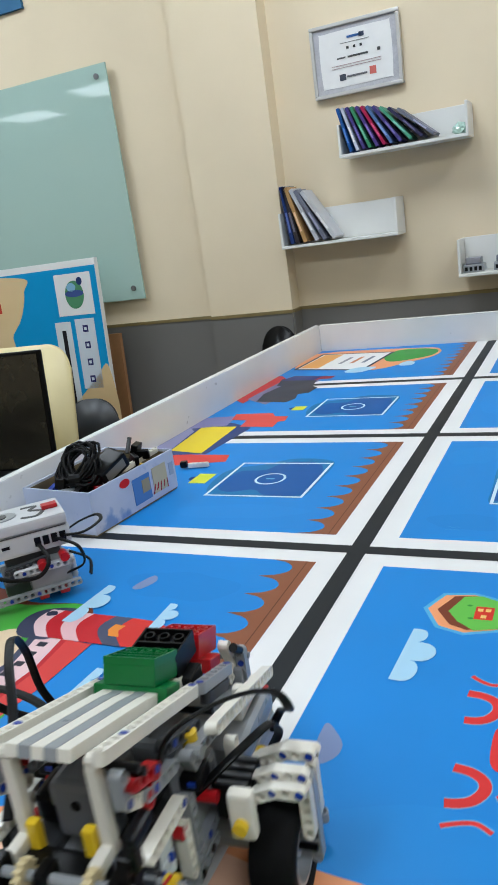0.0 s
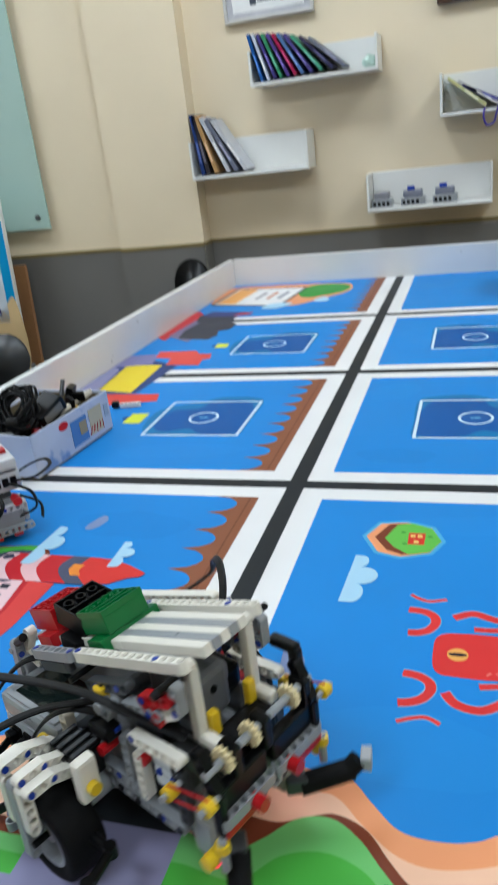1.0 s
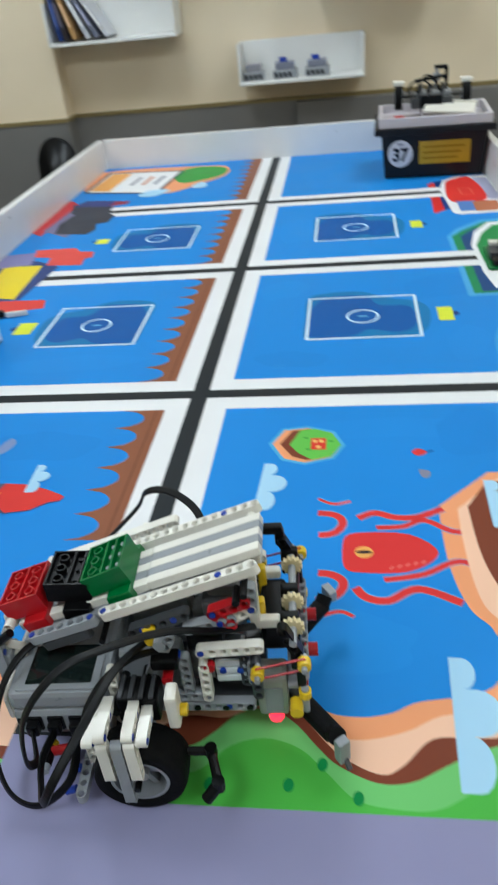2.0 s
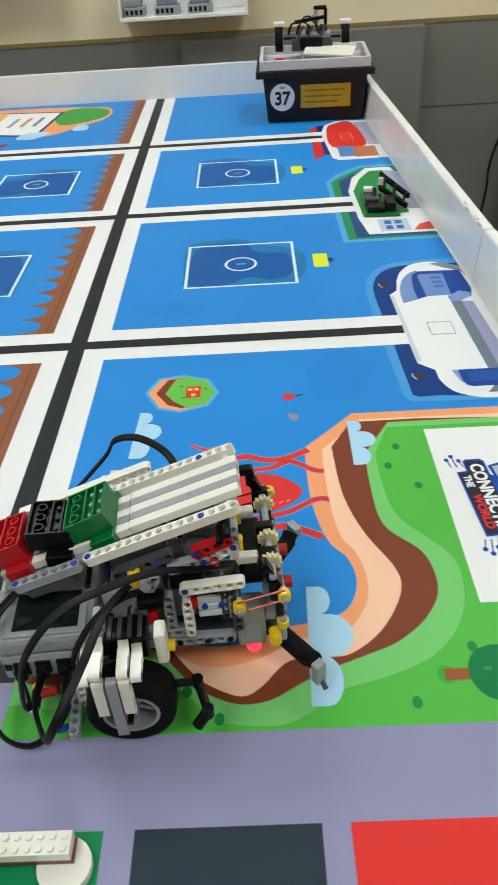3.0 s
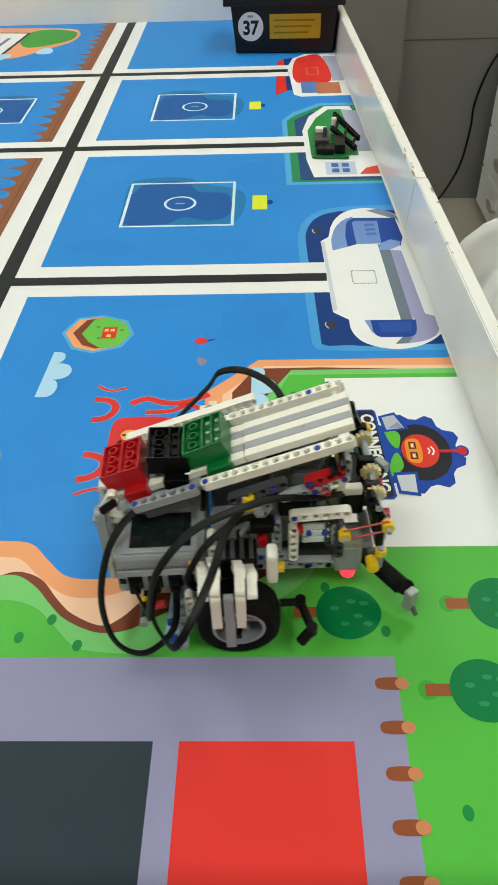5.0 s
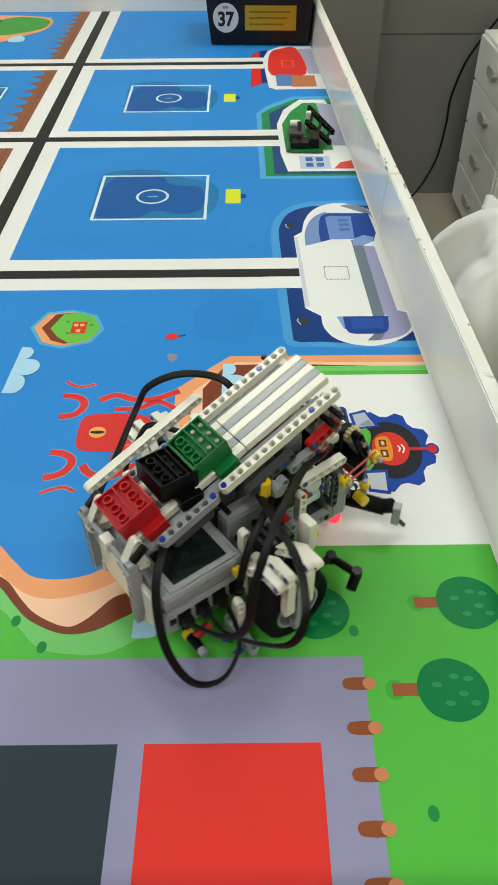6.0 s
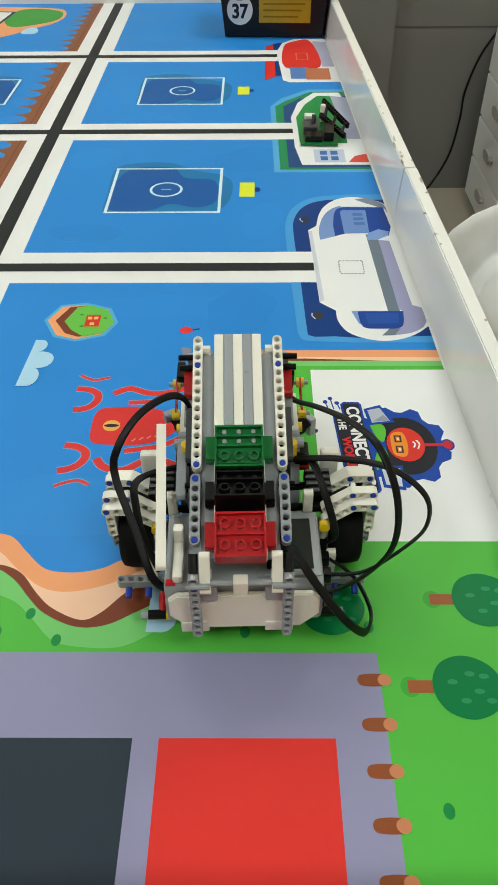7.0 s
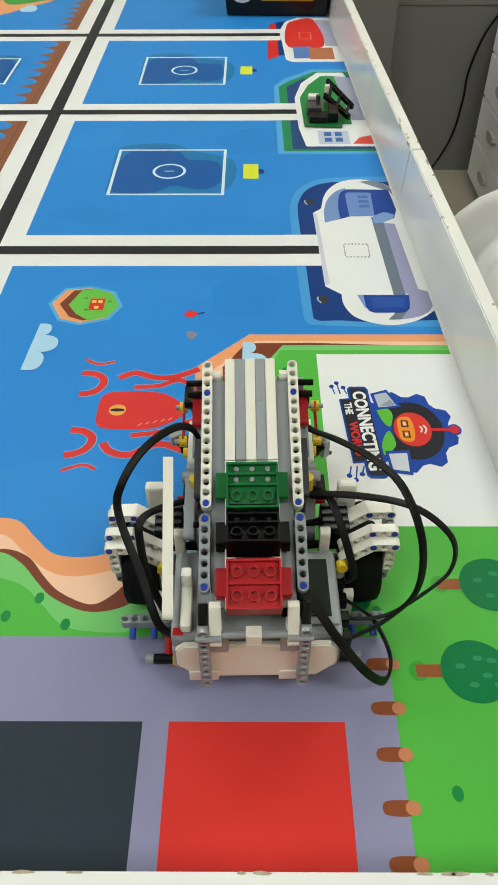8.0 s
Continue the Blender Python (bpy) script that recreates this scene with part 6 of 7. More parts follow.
for n, x0, y0, x1, y1 in (("tray_side", -0.138, -0.098, 0.138, -0.0902), ("tray_side", -0.138, 0.0902, 0.138, 0.098), ("tray_side", -0.138, -0.090, -0.1282, 0.090), ("tray_side", 0.1282, -0.090, 0.138, 0.090), ("divider", -0.03, -0.0899, -0.026, 0.0899)):
    part(n, box(bmesh.new(), x0, y0, 0.0042 if n == "divider" else 0.001, x1, y1, 0.024, 0.001, 1), M_TRAY, tray)
lid = thing("white_plate", "white plastic plate lying aslant on the tray", "plate", pose(1.025, 2.015, 0.158, 8, 3, -14))
block(lid, "plate_body", -0.062, -0.036, -0.003, 0.062, 0.036, 0.003, P_WHITE, 0.002)
block(lid, "plate_ridge", -0.062, 0.030, 0.003, 0.062, 0.036, 0.008, P_WHITE, 0.001)
rob3 = thing("parked_robot", "toy robot with two wheels parked on the bin", "robot", pose(0.985, 2.070, 0.150, 0, 0, -4))
block(rob3, "body", -0.052, -0.030, 0.004, 0.052, 0.040, 0.030, P_DGREY, 0.004)
block(rob3, "deck", -0.040, -0.020, 0.030, 0.046, 0.034, 0.042, P_GREY, 0.003)
for s in (1, -1):
    w3 = part("wheel", cyl(bmesh.new(), (0.074 * s, 0.0, 0.030), (0.094 * s, 0.0, 0.030), 0.030, 28), P_RUBBER, rob3)
    part("rim", cyl(bmesh.new(), (0.073 * s, 0.0, 0.030), (0.0955 * s, 0.0, 0.030), 0.017, 20), P_GREY, w3)
    block(rob3, "wheel_guard", 0.084 * s - 0.014, -0.012, 0.058, 0.084 * s + 0.014, 0.014, 0.068, P_WHITE, 0.003)
    rod(rob3, (0.04 * s, 0, 0.030), (0.075 * s, 0, 0.030), 0.003, P_BLACK)
rod(rob3, (0.010, 0.010, 0.040), (0.010, 0.010, 0.096), 0.0045, P_GREY, "mast")
rod(rob3, (0.034, 0.010, 0.040), (0.034, 0.010, 0.092), 0.0045, P_BLACK, "mast")
rod(rob3, (0.004, 0.010, 0.094), (0.036, 0.010, 0.094), 0.005, P_BLACK, "crossbar")
block(rob3, "sensor_head", 0.000, 0.004, 0.060, 0.018, 0.018, 0.080, P_GREY, 0.003)
cable(rob3, [(-0.060, -0.010, 0.040), (-0.050, -0.030, 0.066), (-0.020, -0.036, 0.070), (0.000, -0.030, 0.050)], 0.006)
cable(rob3, [(-0.040, 0.000, 0.040), (-0.020, 0.010, 0.074), (0.004, 0.000, 0.070), (0.016, -0.010, 0.044)], 0.006)
for q in (-0.036, -0.012, 0.020):
    beam(rob3, 5, (q, -0.030, 0.046), (q + 0.006, 0.02, 0.060), (1, 0, 0), P_BLACK)
    rod(rob3, (q, -0.034, 0.034), (q + 0.014, -0.034, 0.062), 0.003, P_DGREY, "axle")
block(rob3, "motor", -0.030, -0.036, 0.010, 0.026, -0.029, 0.036, P_BLACK, 0.003)
beam(rob3, 9, (-0.040, 0.000, 0.066), (0.030, 0.004, 0.074), (0, 0, 1), P_BLACK)
for q in (-0.11, -0.06, 0.05, 0.10):
    block(rob3, "loose_beam", q - 0.020, -0.076, -0.018, q + 0.020, -0.068, -0.010, (P_RED, P_BLACK, P_GREY, P_RED)[int(q * 100) % 4], 0.002)
block(rob3, "red_piece", -0.094, -0.060, -0.016, -0.070, -0.040, -0.006, P_RED, 0.002)

# model on the green quay
toy = thing("toy_crane", "small black and white toy-brick model on green base", "toy model", pose(1.060, 1.345, 0.0022, 0, 0, -4))
block(toy, "base_plate", -0.034, -0.052, 0.0, 0.034, 0.070, 0.004, P_GREEN, 0.0008)
block(toy, "grey_block", -0.030, -0.010, 0.0042, -0.004, 0.040, 0.018, P_DGREY, 0.001)
block(toy, "white_block", -0.030, 0.026, 0.0182, -0.010, 0.042, 0.026, P_WHITE, 0.002)
block(toy, "white_block", 0.000, 0.052, 0.0042, 0.010, 0.064, 0.036, P_WHITE, 0.003)
block(toy, "black_block", -0.026, -0.044, 0.0042, 0.006, -0.012, 0.014, P_BLACK, 0.0015)
block(toy, "black_block", 0.008, -0.040, 0.0042, 0.026, 0.010, 0.020, P_BLACK, 0.0015)
beam(toy, 12, (0.006, 0.074, 0.036), (0.054, -0.012, 0.020), (0, 0, 1), P_BLACK)
beam(toy, 11, (0.002, 0.040, 0.022), (0.046, -0.034, 0.012), (0, 0, 1), P_BLACK)
for u in (0.15, 0.5, 0.85):
    rod(toy, (0.006 + 0.048 * u, 0.074 - 0.086 * u, 0.036 - 0.016 * u), (0.002 + 0.044 * u, 0.040 - 0.074 * u, 0.022 - 0.010 * u), 0.003, P_BLACK, "strut")
rod(toy, (-0.012, 0.010, 0.018), (-0.012, 0.010, 0.034), 0.004, P_DGREY, "mast")

# ---- wall shelves, books and pictures ----
M_SHELF = material("white_shelf_paint", rgb(236, 236, 232, 0.86), 0.4, 0, 0.03, 12)
BW = 2.734


def shelf(x0, x1, z, h):
    s = thing("wall_shelf", "white U-shaped wall shelf with a back panel", "shelf", None, "wall shelves")
    part("shelf_board", box(bmesh.new(), x0, 2.615, z, x1, BW, z + 0.010, 0.001, 1), M_SHELF, s)
    part("back_panel", box(bmesh.new(), x0 + 0.0085, 2.724, z + 0.0105, x1 - 0.0085, BW, z + h, 0.001, 1), M_SHELF, s)
    for x in (x0, x1 - 0.008):
        part("end_panel", box(bmesh.new(), x, 2.617, z + 0.0105, x + 0.008, BW, z + h, 0.001, 1), M_SHELF, s)
    return s


shelf(0.052, 0.476, 0.600, 0.105)
shelf(-0.196, 0.230, 0.326, 0.125)
shelf(0.420, 0.826, 0.164, 0.122)
shelf(0.664, 1.060, 0.438, 0.125)


def leaning_book(x, z, h, w, lean, color, label):
    bk = thing("book", label, "book", pose(x, 2.668, z, 0, lean, 0), "books on the shelves")
    part("cover", box(bmesh.new(), 0.0, -0.050, 0.0, w, 0.050, h, 0.0006, 1), ink(*color), bk)
    part("page_block", box(bmesh.new(), 0.0012, -0.047, 0.002, w - 0.0012, 0.046, h + 0.0006), M_PAPER, bk)
    part("spine_print", box(bmesh.new(), w * 0.25, -0.0515, h * 0.2, w * 0.75, -0.0506, h * 0.55), ink(min(255, color[0] + 60), min(255, color[1] + 60), min(255, color[2] + 70)), bk)
    return bk


for i, (x, lean, c, lb) in enumerate(((0.066, -14, (40, 90, 160), "blue thin book leaning on the shelf"), (0.082, -17, (200, 206, 226), "pale magazine leaning on the shelf"),
                                      (0.098, -20, (74, 66, 130), "violet booklet leaning on the shelf"), (0.114, -22, (70, 150, 110), "green booklet leaning on the shelf"),
                                      (0.132, -25, (86, 70, 140), "violet booklet leaning on the shelf"), (0.150, -28, (170, 40, 84), "crimson booklet leaning on the shelf"),
                                      (0.168, -31, (90, 120, 170), "blue-grey booklet leaning on the shelf"), (0.190, -35, (80, 74, 136), "violet booklet leaning on the shelf"),
                                      (0.214, -40, (84, 160, 130), "green booklet leaning on the shelf"), (0.242, -45, (60, 60, 90), "dark booklet leaning on the shelf"),
                                      (0.272, -50, (120, 124, 140), "grey booklet leaning on the shelf"))):
    leaning_book(x + math.sin(math.radians(-lean)) * 0.135 - 0.01, 0.6135 + i * 0.0008, 0.145, 0.010, lean, c, lb)
for x, lean, c, lb in ((-0.180, -6, (44, 64, 120), "dark blue book leaning on the shelf"), (-0.160, -10, (60, 56, 60), "black book leaning on the shelf"), (-0.130, -16, (190, 150, 100), "tan book leaning on the shelf"),
                       (-0.085, -24, (196, 198, 206), "white magazine leaning on the shelf"), (-0.055, -28, (120, 124, 140), "grey magazine leaning on the shelf"), (-0.020, -32, (210, 212, 218), "white magazine leaning on the shelf")):
    leaning_book(x + 0.02, 0.341, 0.20, 0.014, lean, c, lb)
for x, lean, c, lb in ((0.790, -52, (206, 204, 150), "pale yellow booklet leaning on the shelf"), (0.830, -58, (200, 200, 200), "grey booklet leaning on the shelf"), (0.850, -64, (60, 56, 130), "violet booklet leaning on the shelf"), (0.90, -4, (40, 110, 70), "green book standing on the shelf")):
    leaning_book(x + 0.01, 0.454, 0.145, 0.010, lean, c, lb)
loop = thing("cord_loop", "violet cord hanging in a loop from the shelf", "cord")
part("cord_strand", tube(bmesh.new(), spline([(0.800, 2.612, 0.450), (0.796, 2.606, 0.425), (0.806, 2.606, 0.400), (0.826, 2.606, 0.405), (0.834, 2.606, 0.430), (0.840, 2.612, 0.452)], False), 0.003, 7), ink(84, 70, 160), loop)
for x0, x1, c, lb in ((0.432, 0.500, (150, 150, 158), "grey rack model standing on the shelf"), (0.530, 0.610, (130, 134, 150), "grey machine model standing on the shelf"), (0.635, 0.715, (130, 134, 150), "grey machine model standing on the shelf")):
    g = thing("shelf_model", lb, "model", None, "models on the shelf")
    part("body", box(bmesh.new(), x0, 2.640, 0.1745, x1, 2.700, 0.200, 0.003, 2), P_GREY, g)
    part("upper_body", box(bmesh.new(), x0 + 0.008, 2.645, 0.2002, x1 - 0.010, 2.695, 0.222, 0.004, 2), material("model_plastic", rgb(*c, 0.8), 0.4), g)
    for k in range(4):
        part("dark_slot", box(bmesh.new(), x0 + 0.006 + k * 0.015, 2.6385, 0.180, x0 + 0.015 + k * 0.015, 2.6402, 0.193), P_BLACK, g)
    if x0 > 0.5:
        part("blue_flag", box(bmesh.new(), x0 + 0.022, 2.650, 0.2222, x0 + 0.046, 2.664, 0.236, 0.001, 1), P_BLUE, g)
bag = thing("clear_bag", "crumpled clear plastic bag on the shelf", "bag", pose(0.445, 2.67, 0.612))
b = bmesh.new()
bmesh.ops.create_icosphere(b, subdivisions=3, radius=0.026)
for v in b.verts:
    v.co *= 1 + 0.35 * noise.noise(v.co * 90)
    v.co.z = max(v.co.z * 0.75 + 0.016, 0.0)
part("bag_film", b, material("pale_film", rgb(196, 226, 214, 0.85), 0.15, 0, 0.1, 60, 0.4, 120, spec=0.7), bag)
cert = thing("certificate", "framed white certificate with grey patterned border", "picture frame")
for x0, z0, x1, z1 in ((-0.044, 0.806, 0.264, 0.818), (-0.044, 1.021, 0.264, 1.033), (-0.044, 0.818, -0.032, 1.021), (0.252, 0.818, 0.264, 1.021)):
    part("frame_bar", box(bmesh.new(), x0, 2.716, z0, x1, BW, z1, 0.003, 2), material("silver_frame", rgb(206, 204, 200, 0.85), 0.35, 0.2, 0.04, 30), cert)
part("border_print", box(bmesh.new(), -0.0318, 2.724, 0.8182, 0.2518, BW - 0.0005, 1.0208), material("patterned_paper", rgb(190, 190, 196, 0.85), 0.6, 0, 0.16, 160), cert)
part("sheet", prism(bmesh.new(), spline([(-0.012, 0.848), (0.01, 0.834), (0.21, 0.834), (0.232, 0.848), (0.232, 0.992), (0.21, 1.005), (0.01, 1.005), (-0.012, 0.992)]), -0.0005, 0.0005), M_PAPER, cert, "", pose(0, 2.7232, 0, 90, 0, 0))
for x, z, w, h, c in ((0.11, 0.982, 0.05, 0.007, (70, 110, 170)), (0.135, 0.982, 0.018, 0.014, (80, 90, 110)), (0.11, 0.966, 0.10, 0.002, (150, 150, 150)), (0.085, 0.950, 0.008, 0.008, (70, 70, 70)), (0.108, 0.950, 0.008, 0.008, (70, 70, 70)), (0.131, 0.950, 0.008, 0.008, (70, 70, 70)),
                   (0.060, 0.922, 0.03, 0.005, (110, 110, 110)), (0.118, 0.922, 0.07, 0.006, (90, 90, 90)), (0.19, 0.926, 0.010, 0.010, (90, 90, 90)), (0.11, 0.900, 0.17, 0.002, (190, 170, 170)), (0.11, 0.892, 0.17, 0.002, (190, 170, 170)),
                   (0.060, 0.862, 0.022, 0.020, (80, 84, 96)), (0.110, 0.862, 0.07, 0.006, (110, 110, 116)), (0.165, 0.866, 0.022, 0.024, (220, 120, 110))):
    part("print_bar", box(bmesh.new(), x - w / 2, 2.7212, z - h / 2, x + w / 2, 2.7222, z + h / 2), ink(*c), cert)
pic = thing("picture", "dark wooden framed picture hanging on the wall", "picture frame")
M_WOOD = material("dark_wood", rgb(80, 50, 30, 0.7), 0.45, 0, 0.2, 40)
for x0, z0, x1, z1 in ((0.655, 0.764, 0.965, 0.786), (0.655, 1.00, 0.965, 1.022), (0.655, 0.786, 0.677, 1.00), (0.943, 0.786, 0.965, 1.00)):
    part("frame_bar", box(bmesh.new(), x0, 2.712, z0, x1, BW, z1, 0.003, 2), M_WOOD, pic)
part("canvas", box(bmesh.new(), 0.6772, 2.722, 0.7862, 0.9428, BW - 0.0004, 0.9998), ink(196, 120, 92), pic)

# ---- glass board and what stands at its foot ----
board = thing("glass_board", "pale green glass writing board held by steel studs", "whiteboard")
part("glass_sheet", box(bmesh.new(), -2.05, 2.668, 0.202, -0.838, 2.676, 1.090, 0.001, 1), M_GLASS, board)
for x in (-1.95, -0.885):
    for z in (0.248, 1.048):
        part("stud", cyl(bmesh.new(), (x, 2.664, z), (x, 2.6995, z), 0.011, 18), M_STEEL, board)
sign = thing("blue_banner", "blue printed banner high on the wall", "banner")
part("banner_sheet", box(bmesh.new(), -2.0, 2.685, 1.355, -1.18, 2.6995, 1.60), ink(70, 120, 160), sign)

stand = thing("display_board", "upright board with a blue printed map and white rim", "display board", pose(-1.472, 2.46, FLOOR_Z, -4, 0, 0))
part("board_panel", box(bmesh.new(), -0.60, 0.0, 0.0, 0.512, 0.020, 1.135, 0.001, 1), M_WHITE, stand)


def board_print(name, pts, color, k):
    part(name, prism(bmesh.new(), pts, 0.0, 0.0005), ink(*color), stand, "", pose(0, -0.0006 - 0.0007 * k, 0, 90, 0, 0))


board_print("sea_print", rect(-0.595, 0.02, 0.508, 1.108), (36, 156, 216), 0)
board_print("land_print", spline([(-0.59, 1.10), (0.10, 1.095), (0.135, 1.03), (0.10, 0.93), (0.04, 0.86), (-0.02, 0.78), (-0.59, 0.76)]), (232, 204, 156), 1)
board_print("land_print", spline([(0.20, 0.50), (0.32, 0.56), (0.44, 0.66), (0.508, 0.70), (0.508, 0.40), (0.20, 0.40)]), (226, 196, 146), 1)
board_print("red_mark", rect(-0.04, 0.955, 0.0, 0.995), (200, 60, 40), 2)
board_print("white_square", rect(0.300, 0.918, 0.480, 1.085), WHITE, 1)
board_print("emblem", oval(0.392, 1.000, 0.046, 0.056), (90, 150, 110), 2)
board_print("emblem", oval(0.392, 1.005, 0.046, 0.014), (70, 90, 150), 3)
board_print("emblem", oval(0.380, 1.030, 0.022, 0.018), (140, 190, 220), 3)
board_print("emblem", oval(0.424, 1.052, 0.014, 0.016), (44, 60, 110), 3)
board_print("strip_panel", rect(0.372, 0.615, 0.468, 0.902), (214, 222, 232), 1)
for z in (0.862, 0.795, 0.725, 0.655):
    board_print("strip_mark", rect(0.408, z - 0.014, 0.434, z + 0.014), (58, 60, 110), 2)
    board_print("strip_mark", rect(0.415, z - 0.006, 0.427, z + 0.006), (214, 222, 232), 3)
board_print("road_print", rect(0.270, 0.50, 0.350, 0.895), (220, 226, 230), 1)
board_print("road_line", rect(0.302, 0.50, 0.322, 0.86), (40, 40, 44), 2)
board_print("road_line", rect(0.180, 0.745, 0.302, 0.762), (40, 40, 44), 2)
for x in (0.112, 0.166):
    board_print("map_mark", rect(x, 0.775, x + 0.03, 0.810), (220, 224, 232), 2)
    board_print("map_mark", rect(x + 0.008, 0.784, x + 0.022, 0.801), (58, 60, 110), 3)
slab = thing("wooden_slab", "brown wooden board leaning behind the map board", "board", pose(-1.03, 2.58, FLOOR_Z, -4, 0, 0))
part("slab_body", box(bmesh.new(), -0.12, 0.0, 0.0, 0.055, 0.018, 0.815, 0.001, 1), material("brown_board", rgb(176, 128, 84, 0.75), 0.6, 0, 0.12, 30), slab)

desk = thing("side_desk", "plain white desk standing beside the game table", "desk")
part("desktop", box(bmesh.new(), -1.50, 0.95, -0.145, -0.40, 1.52, -0.12, 0.002, 1), M_WHITE, desk)
for x in (-1.46, -0.44):
    for y in (1.0, 1.47):
        part("leg", box(bmesh.new(), x - 0.02, y - 0.02, FLOOR_Z, x + 0.02, y + 0.02, -0.1455), M_STEEL, desk)
laptop = thing("laptop", "black laptop with a dark open screen", "laptop", pose(-0.675, 1.42, -0.118, 0, 0, 8))
part("keyboard_base", box(bmesh.new(), -0.26, -0.26, 0.0, 0.26, -0.012, 0.020, 0.004, 2), P_BLACK, laptop)
scr = part("screen_lid", box(bmesh.new(), -0.26, 0.0, 0.004, 0.26, 0.012, 0.315, 0.004, 2), P_BLACK, laptop, "", pose(0, -0.006, 0.006, -6, 0, 0))
# olive tone and mottling in the glass colour stand in for room reflections
part("screen_glass_reflections", box(bmesh.new(), -0.25, -0.0018, 0.016, 0.25, -0.0004, 0.306), material("screen_glass_reflections", rgb(44, 41, 32, 0.9), 0.10, 0, 0.75, 14, spec=0.7), scr)

M_CREAM = material("cream_plastic", rgb(238, 222, 168, 0.85), 0.4, 0, 0.04, 15)


def shell_chair(name, label, mat, m, w=0.40, h=0.36, seat=0.44, thick=0.006, rr=0.09):
    c = thing(name, label, "chair", m)
    bk = bmesh.new()
    out = []
    for cx, cz, a0 in ((w / 2 - rr, h - rr, 0), (-w / 2 + rr, h - rr, 90), (-w / 2 + rr, rr, 180), (w / 2 - rr, rr, 270)):
        out += [(cx + rr * math.cos(math.radians(a0 + 15 * i)), cz + rr * math.sin(math.radians(a0 + 15 * i))) for i in range(7)]
    prism(bk, out, -thick, thick)
    bmesh.ops.bevel(bk, geom=[e for e in bk.edges if abs(e.verts[0].co.z - e.verts[1].co.z) < 1e-6 and len(e.link_faces) == 2], offset=thick * 0.97, segments=6, affect="EDGES")
    part("backrest", bk, mat, c, "", pose(0, 0.19, seat + 0.02, 80, 0, 0), smooth=True)
    st = prism(bmesh.new(), [(x, y * 1.1) for x, y in oval(0, 0, w / 2, 0.18, 32)], seat - 0.012, seat)
    part("seat", st, mat, c)
    for x in (-0.15, 0.15):
        part("back_post", cyl(bmesh.new(), (x * 0.8, 0.17, seat - 0.02), (x * 0.8, 0.205, seat + 0.10), 0.009, 10), M_STEEL, c)
        for y in (-0.15, 0.15):
            part("leg", cyl(bmesh.new(), (x, y, seat - 0.013), (x * 1.2, y * 1.25, 0.0), 0.011, 12), M_STEEL, c)
    return c


shell_chair("cream_chair", "cream plastic chair with rounded backrest behind the laptop", M_CREAM, pose(-1.045, 1.85, FLOOR_Z, 0, 0, 4), 0.44, 0.44, 0.41)
shell_chair("black_chair", "black chair with rounded backrest near the pillar", P_BLACK, pose(-0.285, 2.36, FLOOR_Z, 0, 0, -10), 0.15, 0.36, 0.42, rr=0.072)
shell_chair("grey_chair", "dark grey chair with rounded backrest near the map board", P_DGREY, pose(-0.905, 2.10, FLOOR_Z, 0, 0, 10), 0.22, 0.20, 0.395)
shell_chair("white_chair", "white moulded plastic chair with rounded backrest beside the table", M_WHITE, pose(1.368, 0.77, FLOOR_Z, 0, 0, 4), 0.285, 0.350, 0.40, 0.072, 0.138)

# ---- cabinet on the other side ----
cab = thing("drawer_cabinet", "white metal drawer cabinet with grey handles", "cabinet")
CX, CY0, CY1, CTOP = 1.742, 2.215, 2.652, -0.137
part("carcass", box(bmesh.new(), CX, CY0, FLOOR_Z + 0.02, CX + 0.50, CY1, CTOP, 0.006, 2), M_WHITE, cab)
part("plinth", box(bmesh.new(), CX + 0.018, CY0 + 0.01, FLOOR_Z, CX + 0.48, CY1 - 0.01, FLOOR_Z + 0.0198), M_DADO, cab)
M_HANDLE = material("grey_handle", rgb(176, 172, 166, 0.8), 0.4)
for k in range(4):
    z1 = CTOP - 0.012 - k * 0.142
    dr = part("drawer", box(bmesh.new(), CX - 0.008, CY0 + 0.006, z1 - 0.134, CX - 0.0002, CY1 - 0.006, z1, 0.003, 2), M_WHITE, cab)
    hb = bmesh.new()
    prism(hb, oval(0, 0, 0.048, 0.017, 24), 0.0, 0.014)
    bmesh.ops.bevel(hb, geom=[e for e in hb.edges if all(v.co.z > 0.01 for v in e.verts)], offset=0.006, segments=2, affect="EDGES")
    part("handle", hb, M_HANDLE, dr, "", pose(CX - 0.0082, (CY0 + CY1) / 2, z1 - 0.058, 90, 0, -90))
cord = thing("power_lead", "thin black power lead hanging down the wall", "power lead")
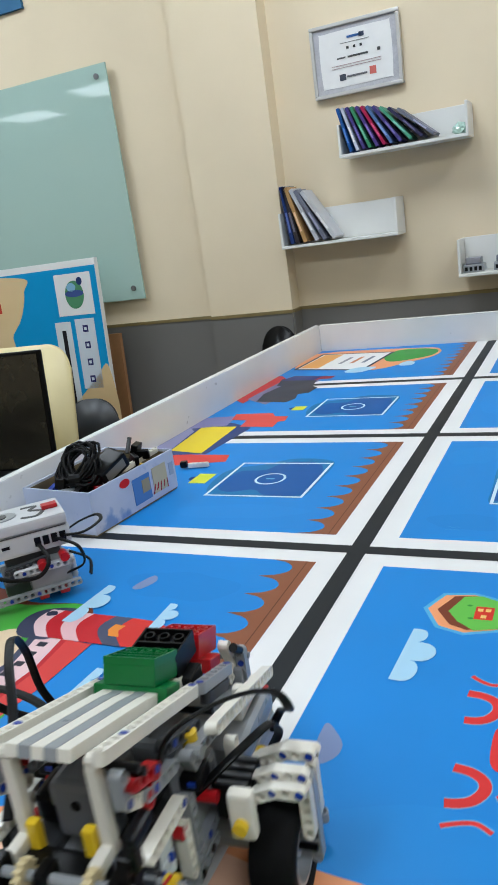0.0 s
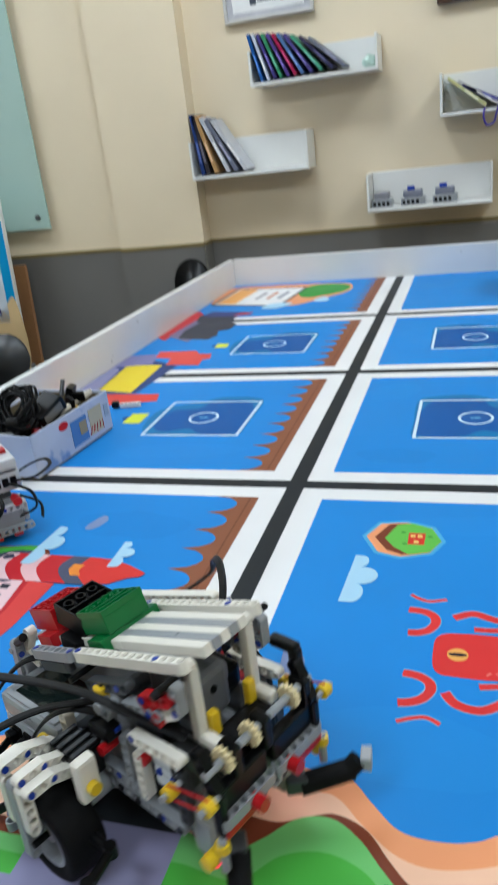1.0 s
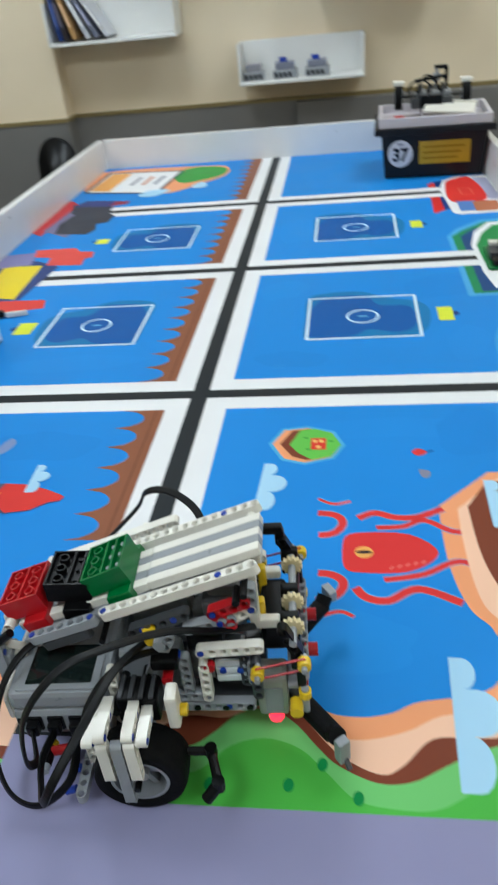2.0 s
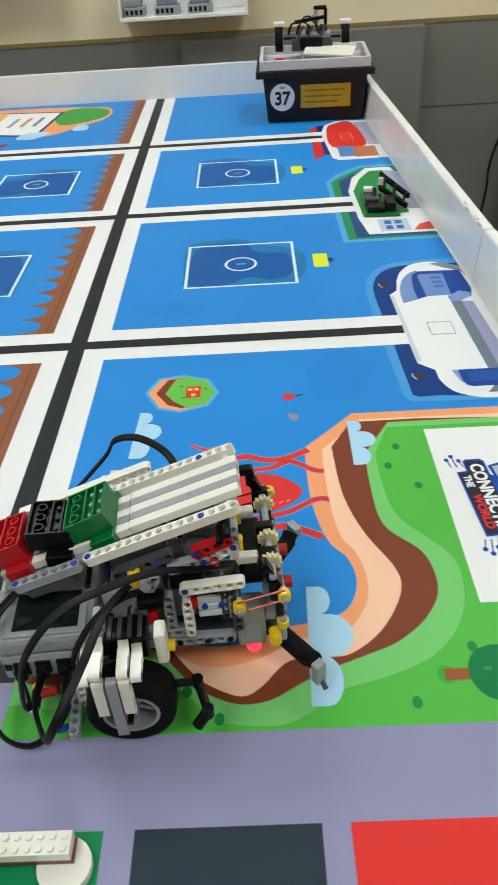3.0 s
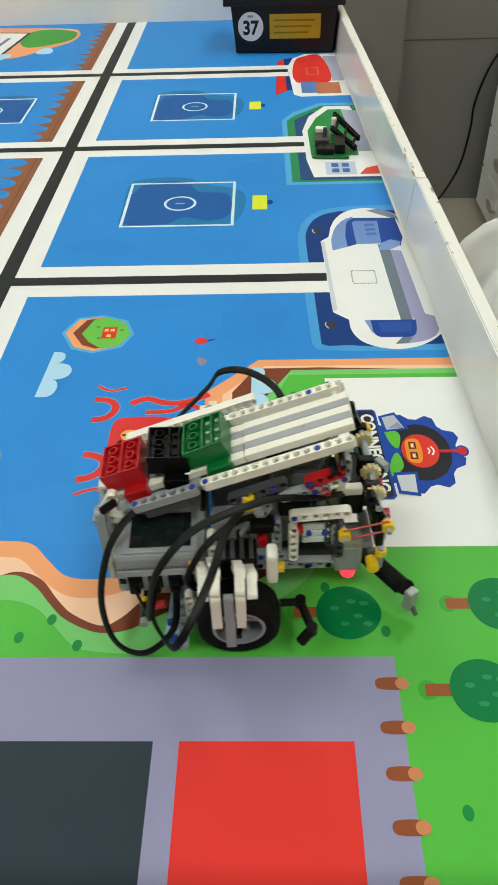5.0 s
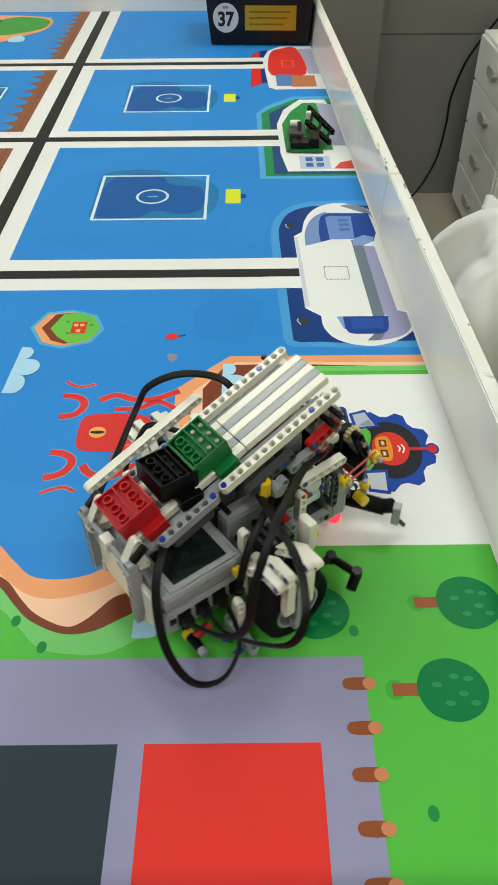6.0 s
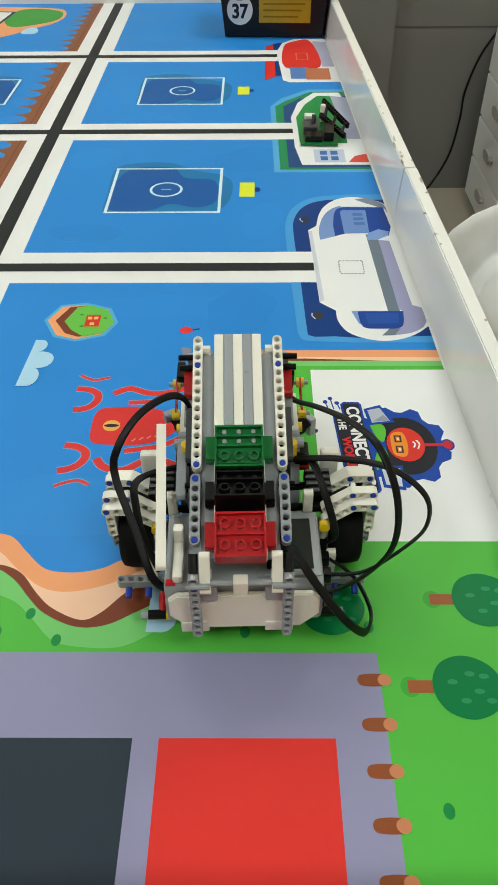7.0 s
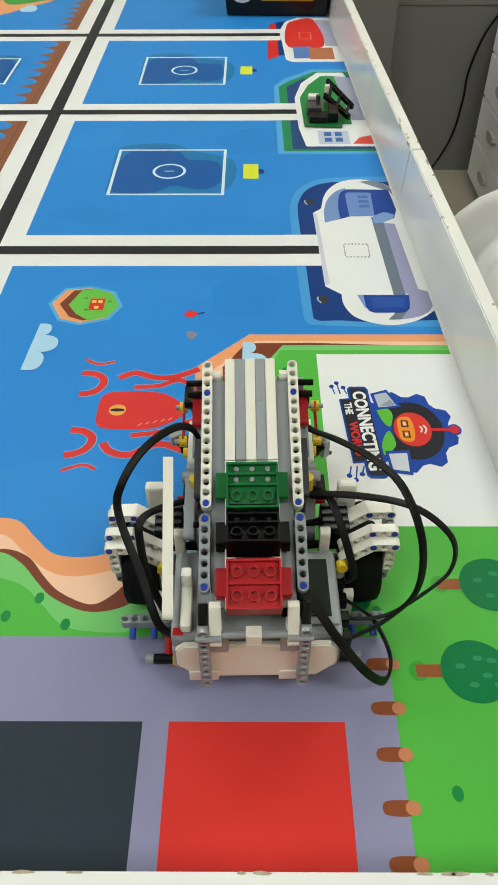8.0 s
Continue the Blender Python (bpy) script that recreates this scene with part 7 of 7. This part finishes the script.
part("lead_sheath", tube(bmesh.new(), spline([(1.86, 2.70, -0.02), (1.80, 2.70, -0.11), (1.743, 2.70, -0.195), (1.706, 2.70, -0.269), (1.681, 2.70, -0.375), (1.681, 2.70, -0.463), (1.665, 2.70, -0.594), (1.61, 2.68, -0.70), (1.54, 2.62, -0.735)], False), 0.004, 7), P_CABLE, cord)


# ---- movement ----
def motions():
    y0 = 0.353
    turn = [(0, -83.5), (0.2, -74.0), (0.4, -62.5), (0.6, -48.5), (0.8, -36.5), (1.0, -24.0), (1.2, -12.5), (1.35, -3.0), (1.5, 4.6)]
    rows = [(t, 0.5638, y0, h) for t, h in turn]
    rows += [(1.8, 0.5900, 0.3525, 4.3), (2.1, 0.6183, 0.3510, 4.1), (2.7, 0.6740, 0.3515, 3.9), (3.3, 0.7285, 0.3535, 3.7), (3.5, 0.7455, 0.3548, 3.6), (4.2, 0.8184, 0.3595, 3.3),
             (4.8, 0.8790, 0.3600, 3.1), (5.25, 0.9270, 0.3608, 3.0), (5.35, 0.9272, 0.3610, 3.6), (5.5, 0.9258, 0.3613, 9.0), (5.7, 0.9235, 0.3613, 20.2), (5.9, 0.9235, 0.3600, 31.4), (6.1, 0.9245, 0.3605, 42.5),
             (6.3, 0.9250, 0.3591, 54.0), (6.5, 0.9258, 0.3591, 65.4), (6.7, 0.9262, 0.3592, 76.6), (6.9, 0.9262, 0.3592, 88.0), (7.0, 0.9260, 0.3591, 91.4), (7.1, 0.9260, 0.3585, 91.5), (7.3, 0.9270, 0.3295, 91.4), (7.45, 0.9280, 0.3085, 91.3), (7.6, 0.9284, 0.3047, 91.2), (8.0, 0.9287, 0.3040, 91.1)]
    walk(robot, [(t, pose(x, y, 0.0008, 0, 0, h)) for t, x, y, h in rows])
    for wh, s in wheels:
        spin, last, out = 0.0, None, []
        for t, x, y, h in rows:
            if last:
                _, x1, y1, h1 = last
                a = math.radians((h + h1) / 2)
                d = (x - x1) * math.cos(a) + (y - y1) * math.sin(a) - s * 0.090 * math.radians(h - h1)
                spin += math.degrees(d / WHEEL_R)
            last = (t, x, y, h)
            out.append((t, pose(0, 0.090 * s, WHEEL_R - 0.0004, 0, spin, 0)))
        walk(wh, out)


motions()
